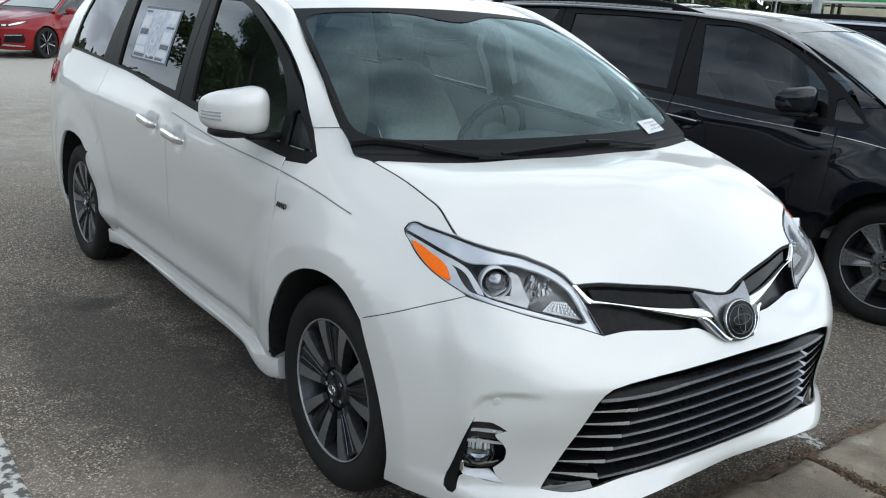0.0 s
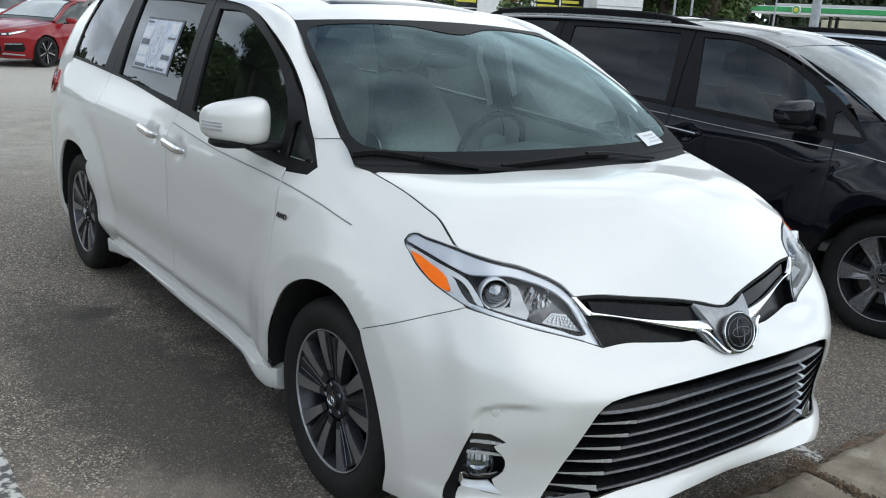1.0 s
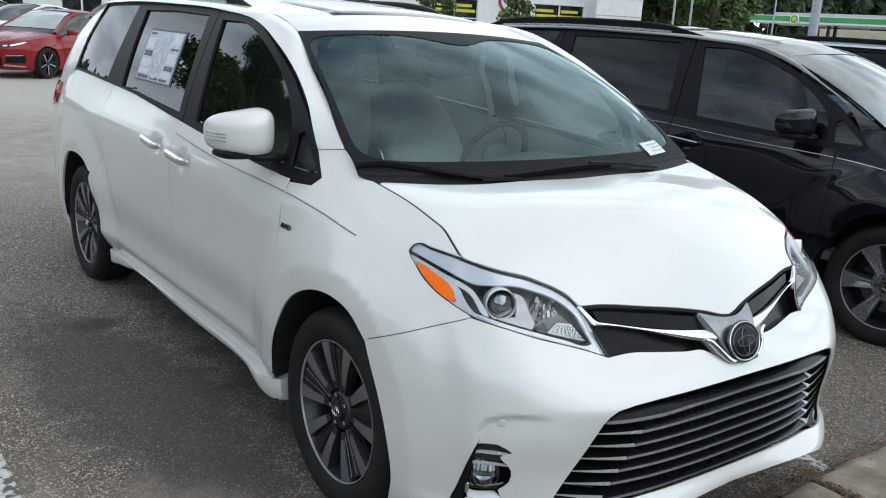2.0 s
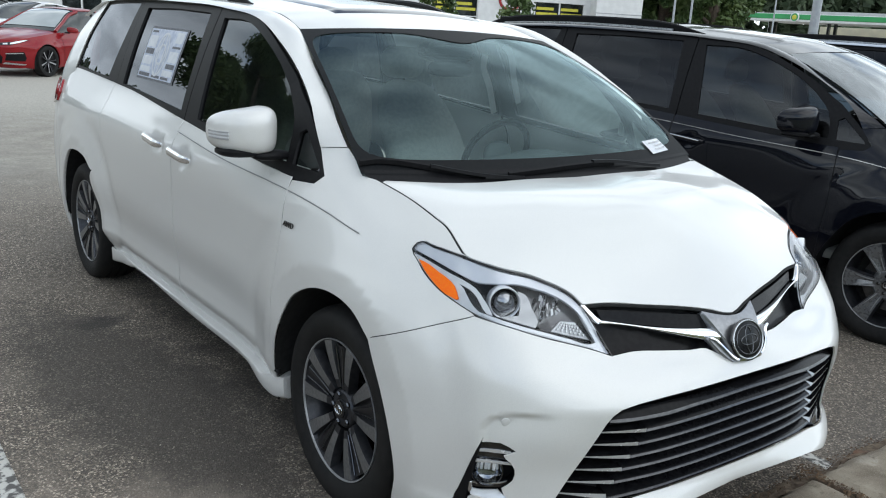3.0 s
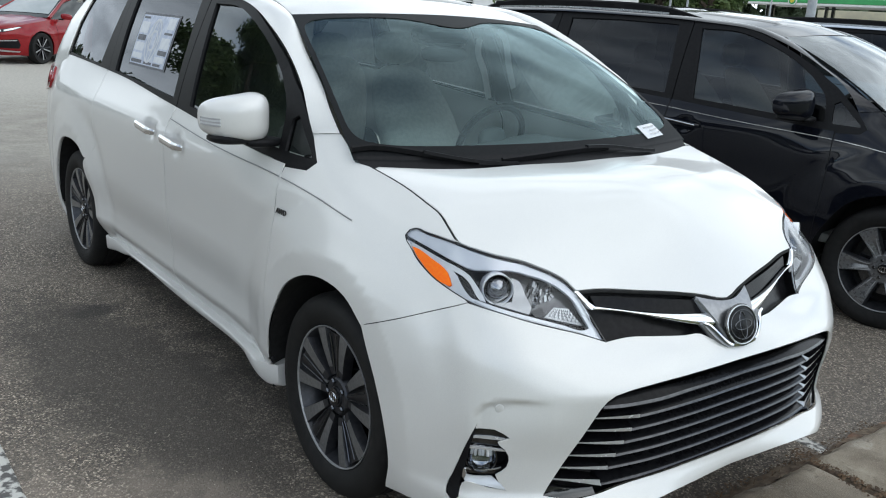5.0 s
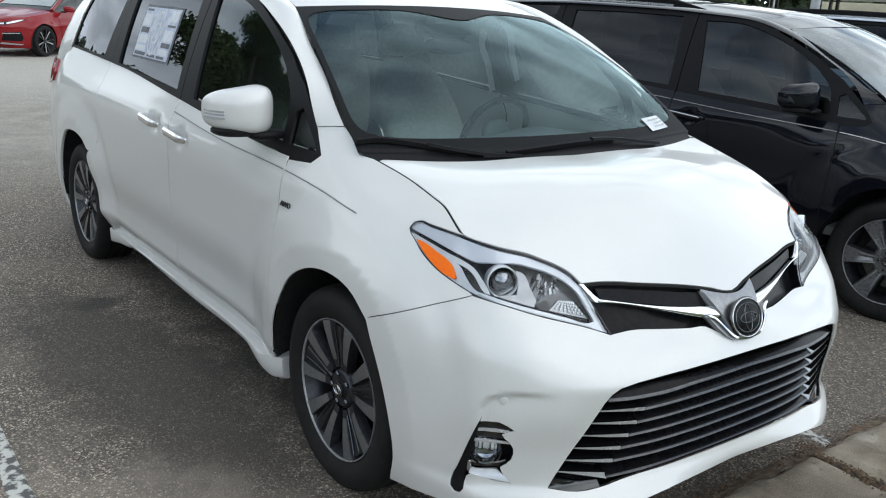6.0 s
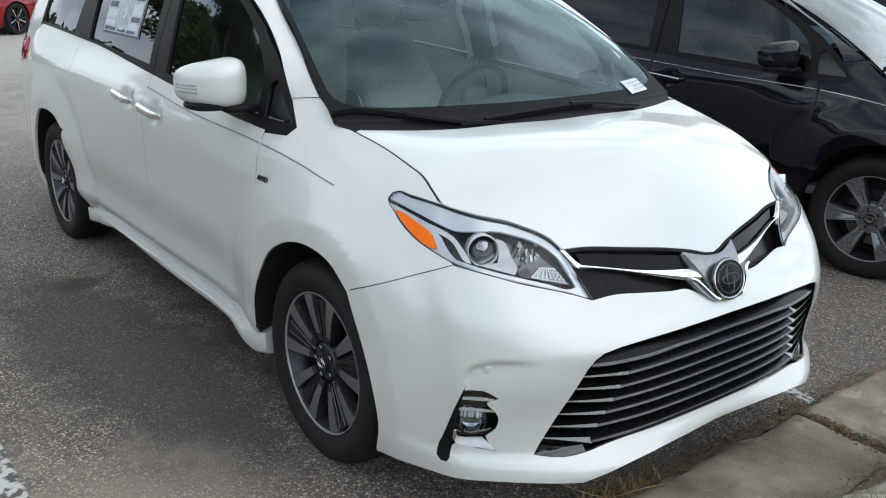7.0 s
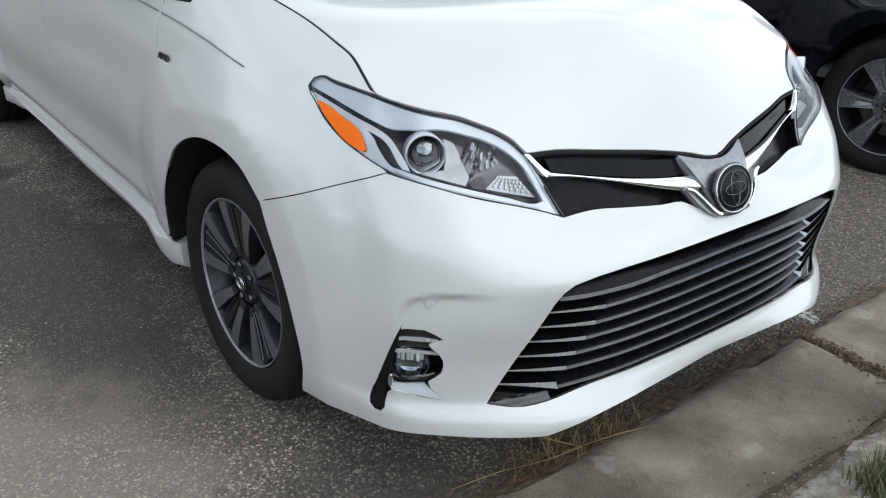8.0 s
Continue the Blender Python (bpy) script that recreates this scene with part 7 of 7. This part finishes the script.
            part("centre_cap", mv(lathe([(-.03, .045), (-.018, .04), (-.014, 0)], 20)), DARKALLOY, w)
            b = np.linspace(-.42, math.pi + .42, 22)
            rows = [[(x, yw + r * math.cos(c), .32 + r * math.sin(c)) for c in b] for x, r in ((.88, .37), (.6, .37), (.6, .02))]
            part("arch_lining", fl(grid_shape(np.array(rows))), LINER, car)
    # hood, cabin and tail
    def crown(s0, s1, height):
        rows = []
        for s in np.linspace(s0, s1, 30):
            p = skin_c(np.array(s), np.array(float(shoulder(s)) * k))
            u = np.linspace(-1, 1, 25)
            r = np.clip(min(s - s0 + .02, 1.0) / .35, 0, 1) if s0 == 0 else 1
            c = 1 - u ** 4 - .25 * np.exp(-((abs(u) - .55) / .16) ** 2)
            rows.append(np.stack([p[0] * u, 0 * u + p[1] + (.0 if s0 else .05 * (1 - u * u) * r), p[2] + height * r * c], -1))
        return grid_shape(np.array(rows)[:, ::-1])
    part("hood", once(("sedan_hood", tall), lambda: crown(0, car_s(-.85), .055)), paint, car)
    part("trunk_lid", once(("sedan_trunk", tall), lambda: crown(car_s(-2.2), CAR_LEN, .03)), paint, car)
    roofz = spline([(.42, .955 * k), (.75, 1.13 * k), (1.2, 1.36 * k), (1.5, 1.425 * k), (1.9, 1.435 * k), (2.3, 1.40 * k), (rear, 1.26 * k), (rear + .55, 1.0 * k)])
    rows = []
    for y in np.linspace(.42, rear + .55, 44):
        z = float(roofz(y))
        base = float(shoulder(car_s(-y))) * k - .01
        t = np.clip((z - base) / (.42 * k), 0, 1)
        xb = float(skin_c(np.array(car_s(-y)), np.array(base))[0]) - .015
        wt = xb - .22 * t
        u = np.linspace(0, 1, 7)[1:]
        right = [(xb, -y, base), ((xb + wt) / 2 + .015 * t, -y, base + (z - base) * .5), (wt, -y, z - .05 * t), (wt * .92, -y, z - .015 * t), (wt * .6, -y, z + .006 * t), (0, -y, z + .016 * t)]
        rows.append(right + [(-a, b, c) for a, b, c in right[:-1][::-1]])
    g = np.array(rows)
    part("cabin_glass", grid_shape(g), CARGLASS, car)
    r0, r1 = 14, int(44 * (rear - .5) / (rear + .13))
    part("roof", grid_shape(g[r0:r1, 2:9] * np.array([1.012, 1, 1]) + np.array([0, 0, .009])), paint, car)
    # sheet over the windshield whose pale colour imitates mirrored sky
    if shade:
        part("pale_windshield", grid_shape(g[2:r0, 3:8] * np.array([.99, 1, 1]) + np.array([0, .006, .006])), SKYGLASS, car, "windshield with a sky reflection painted in pale grey")
    for sgn, e in ((1, 2), (-1, 8)):
        for a, b in ((0, r0 + 2), (r1 - 3, 43)):
            part("pillar", swept(g[a:b, e] + np.array([.004 * sgn, 0, -.004]), ring_profile(.038, 8)), paint, car)
        for row in (22,):
            mp = np.array([g[row, e - 2 if sgn > 0 else e + 2], g[row, e - 1 if sgn > 0 else e + 1], g[row, e]]) + np.array([.004 * sgn, 0, 0])
            part("door_pillar", swept(mp, ring_profile(.03, 6), up=(0, 1, 0)), PLASTIC, car)
        q = g[2:42, 0 if sgn > 0 else 10] + np.array([.004 * sgn, 0, .006])
        part("window_trim", swept(q, ring_profile(.012, 6)), GLOSSBLACK, car)
    return car


CARGLASS = material("car_glass_dark", (.012, .015, .015), .04, spec=.9, second=(.03, .036, .036), scale=1.5)
# pale grey base colour stands in for the sky's reflection
SKYGLASS = material("car_windshield", (.30, .34, .34), .08, coat=1.0, spec=1.0, second=(.40, .43, .43), scale=1.2)


def heading(x, y, degrees):
    return pose(x, y, 0, 0, 0, degrees)


sedan("shiny red compact sedan with dark alloy wheels", heading(-1.70, -18.79, -51), RED, shade=True, near=True)
sedan("red compact sedan parked in the row", heading(1.1, -22.2, -51), RED, shade=True)
sedan("white car in the row behind", heading(-2.4, -25.5, -55), CARWHITE, 1.5, 3.0)
sedan("black estate car in the row behind", heading(-6.5, -28.0, -55), CARBLACK, 1.65, 3.1)
sedan("silver car in the row behind", heading(-4.2, -23.0, -55), CARWHITE, 1.45)
sedan("silver estate car in the row behind", heading(-9.6, -27.4, -55), SILVER, 1.68, 3.1)
sedan("dark estate car in the row behind", heading(-1.2, -30.5, -55), CARBLACK, 1.68, 3.1)
sedan("grey car in the row behind", heading(-12.6, -25.0, -55), SILVER, 1.6, 3.0)
sedan("red car parked before the showroom", heading(-14.6, -19.6, 150), RED, 1.5)
sedan("red and white car parked before the showroom", heading(-17.8, -20.2, 150), RED, 1.5)
sedan("white car parked before the showroom", heading(-21.6, -20.2, 150), CARWHITE, 1.5)
minivan("minivan", "pale silver-blue minivan with black roof rails", pose(-7.0, -.25, 0, 0, 0, 8.0), PALEBLUE, "six", False)


# Showroom --------------------------------------------------------------------------------------
def showroom():
    b = thing("showroom", "white and grey car showroom with tall windows", "building")
    a0, a1 = np.array([-4.0, -49.0]), np.array([-35.5, -31.2])
    along = (a1 - a0) / np.linalg.norm(a1 - a0)
    out = np.array([-along[1], along[0]])
    if np.dot(out, -a0) < 0:
        out = -out
    rot = Matrix(((along[0], out[0], 0, a0[0]), (along[1], out[1], 0, a0[1]), (0, 0, 1, 0), (0, 0, 0, 1)))
    length = float(np.linalg.norm(a1 - a0))

    def box(pname, u0, u1, d0, d1, z0, z1, mat, parent, bevel=.02):
        sh = block((u1 - u0, d1 - d0, z1 - z0), ((u0 + u1) / 2, (d0 + d1) / 2, (z0 + z1) / 2), bevel, segments=1)
        return part(pname, moved(sh, rot), mat, parent)
    bays = [(1.0, 4.2), (6.0, 8.0), (11.5, 14.5), (17.6, 21.0), (24.7, 27.2), (30.3, 33.0)]
    edges = [0] + [q for w in bays for q in w] + [length]
    for i in range(0, len(edges), 2):
        box("wall", edges[i], edges[i + 1], -.3, 0, 0, 6.2, WALLWHITE, b)
    box("wall", 0, length, -.32, -.01, 3.0, 6.2, WALLWHITE, b)
    box("back_wall", 0, length, -12, -11.7, 0, 6.2, WALLGREY, b)
    box("roof", -.3, length + .3, -12.2, .3, 6.2, 6.5, ROOFGREY, b)
    box("floor_inside", 0, length, -12, -.3, .0, .05, DARKROOM, b)
    rr = random.Random(3)
    for u0, u1 in bays:
        box("dark_interior", u0 - .4, u1 + .4, -1.3, -1.2, 0, 3.0, DARKROOM, b)
        win = box("window", u0, u1, -.2, -.18, .1, 3.0, CARGLASS, b)
        n = max(2, int((u1 - u0) / 1.0))
        for k in range(n + 1):
            u = u0 + (u1 - u0) * k / n
            box("frame", u - .04, u + .04, -.18, -.06, .1, 3.0, WALLWHITE, win)
        for z in (1.05, 2.05):
            box("frame", u0, u1, -.175, -.065, z - .03, z + .03, WALLWHITE, win)
        for k in range(n):
            u = u0 + (u1 - u0) * k / n
            for z in (2.35, 2.62):
                box("poster_bar", u + .1, u + (u1 - u0) / n - .1 - .2 * (z > 2.5), -.165, -.155, z, z + .15, YELLOW, win)
    box("white_wing", 33.3, 35.8, 0, 1.2, 0, 5.2, WALLWHITE, b)
    for z in (1.7, 2.6, 3.5):
        box("cladding_joint", 33.28, 35.82, 1.195, 1.204, z, z + .03, WALLGREY, b)
    ring = np.array([(28.9 + .55 * math.cos(t), .05, 3.05 + .55 * math.sin(t)) for t in np.linspace(0, 2 * math.pi, 40)])
    part("red_ring", moved(swept(ring, ring_profile(.08, 6), up=(0, 1, 0), caps=False), rot), REDLENS, b)
    return b


showroom()


# Fuel station ----------------------------------------------------------------------------------
def station():
    b = thing("fuel_station", "fuel station canopy with green band and cream shop", "building")
    a0 = np.array([-90.0, -63.5])
    along = np.array([-.09, .996])
    back = np.array([-.996, -.09])
    rot = Matrix(((along[0], back[0], 0, a0[0]), (along[1], back[1], 0, a0[1]), (0, 0, 1, 0), (0, 0, 0, 1)))

    def box(pname, u0, u1, d0, d1, z0, z1, mat, parent):
        return part(pname, moved(block((u1 - u0, d1 - d0, z1 - z0), ((u0 + u1) / 2, (d0 + d1) / 2, (z0 + z1) / 2), .05, segments=1), rot), mat, parent)
    can = box("canopy", 0, 46, 0, 10, 4.12, 5.0, WALLWHITE, b)
    box("green_band", -.1, 46.1, -.1, 10.1, 4.38, 4.94, GREENBAND, can)
    box("canopy_roof", 3, 44, 1, 9, 5.0, 5.35, ROOFGREY, can)
    disc = lathe([(-.1, .52), (.1, .52), (.12, .48), (.12, 0)], 28)
    turn = rot @ Matrix.Translation((6.3, -.12, 4.62)) @ pose(0, 0, 0, 0, 0, -90)
    sg = part("round_sign", moved(disc, turn), WALLWHITE, can)
    part("sign_ring", moved(lathe([(.12, .43), (.15, .42), (.16, 0)], 22), turn), GREENBAND, sg)
    part("sign_flower", moved(lathe([(.16, .27), (.19, .22), (.20, 0)], 18), turn), YELLOW, sg)
    for u in (1.6, 2.3, 8.8, 9.6, 17, 18, 25, 26.2, 36, 37):
        box("post", u - .16, u + .16, 3, 3.4, 0, 4.15, GLOSSBLACK, b)
    shop = box("shop", 1.5, 44, 16, 26, 0, 4.05, CREAM, b)
    box("shop_stripe", 1.4, 44.1, 15.9, 16, 2.6, 2.95, GREENBAND, shop)
    for u in (8, 13, 19, 27, 33):
        box("shop_window", u, u + 3, 15.88, 15.95, .7, 2.3, CARGLASS, shop)
    for u in (8, 20, 31):
        box("fuel_pump", u, u + .9, 3, 3.6, 0, 2.1, WALLGREY, b)
    return b


station()


def post(x, y, height, radius, label, arms=0):
    p = thing("street_lamp", label, "lamp post", Matrix.Translation((x, y, 0)), "lamp posts")
    part("pole", lathe([(0, radius * 1.6), (.3, radius * 1.5), (.32, radius), (height, radius * .7), (height, 0)], 16, "z"), POSTMETAL, p)
    for k in range(arms):
        q = np.array([(math.cos(k * math.pi) * t, math.sin(k * math.pi) * t, height - .1 + .1 * t) for t in np.linspace(0, 1.2, 6)])
        a = part("arm", swept(q, ring_profile(.05, 6)), POSTMETAL, p)
        part("lamp_head", block((.6, .28, .12), (math.cos(k * math.pi) * 1.4, 0, height + .02), .03), WALLGREY, a)
    return p


post(-18.9, -10.7, 8.5, .125, "galvanised lamp post in the car park", 2)
post(-32.5, -26.5, 7.5, .06, "thin pale post before the trees")
post(-33.4, -26.2, 7.5, .06, "thin pale post before the trees")
post(-66.0, -43.5, 7.0, .08, "far lamp post by the fuel station", 2)

# Planting before the showroom and the woods behind
tree(-18.3, -26.0, 2.9, 1.05, 11, "small green shrub tree before the showroom", 2600, .10, .05)
tree(-21.1, -24.6, 3.2, 1.15, 12, "small green shrub tree with reddish flowers", 2600, .10, .05)
tree(-15.6, -28.0, 2.6, .9, 13, "low spiky green shrub", 1500, .12, .02)
for _k, (_x, _y, _h) in enumerate(((-39.8, -33.1, 11), (-44.7, -34.9, 12), (-40.6, -30.6, 11.5), (-44.4, -38.3, 12), (-47.5, -36.2, 12))):
    tree(_x, _y, _h, _h * .24, 20 + _k, "tall dark green broadleaf tree behind the car park", 16000, .17, .04)
_rs = np.random.default_rng(5)
woods("far_woods", [(-150 + _rs.normal(0, 9), -150 + 5.2 * i) for i in range(26)], 17, 26000, 1.2, "hazy green woods beyond the fuel station", 31)
woods("far_woods", [(-110 + 5.5 * i, -120 + _rs.normal(0, 6)) for i in range(36)], 11, 14000, 1.1, "green woods behind the showroom", 32)
# trees on the open side, mirrored in the side windows
tree(8.7, -17.0, 8.6, 2.9, 41, "broad dark green tree beside the car park", 30000, .10, .22)
tree(11.6, -18.6, 8.8, 3.3, 43, "broad dark green tree beside the car park", 26000, .11, .2)
tree(16.0, -22.0, 9.5, 3.8, 42, "broad dark green tree beside the car park", 26000, .12, .22)
tree(10.4, -19.2, 9.4, 3.4, 46, "broad dark green tree beside the car park", 30000, .12, .15)
woods("far_woods", [(42 + _rs.normal(0, 5), -70 + 4 * i) for i in range(34)], 8, 14000, .8, "green woods along the open side of the car park", 44)
# unseen treeline beyond the verge, added to dim the low sky
woods("far_woods", [(-60 + 4.5 * i, 48 + _rs.normal(0, 4)) for i in range(26)], 8, 9000, .9, "unseen green woods added to dim the horizon", 45)
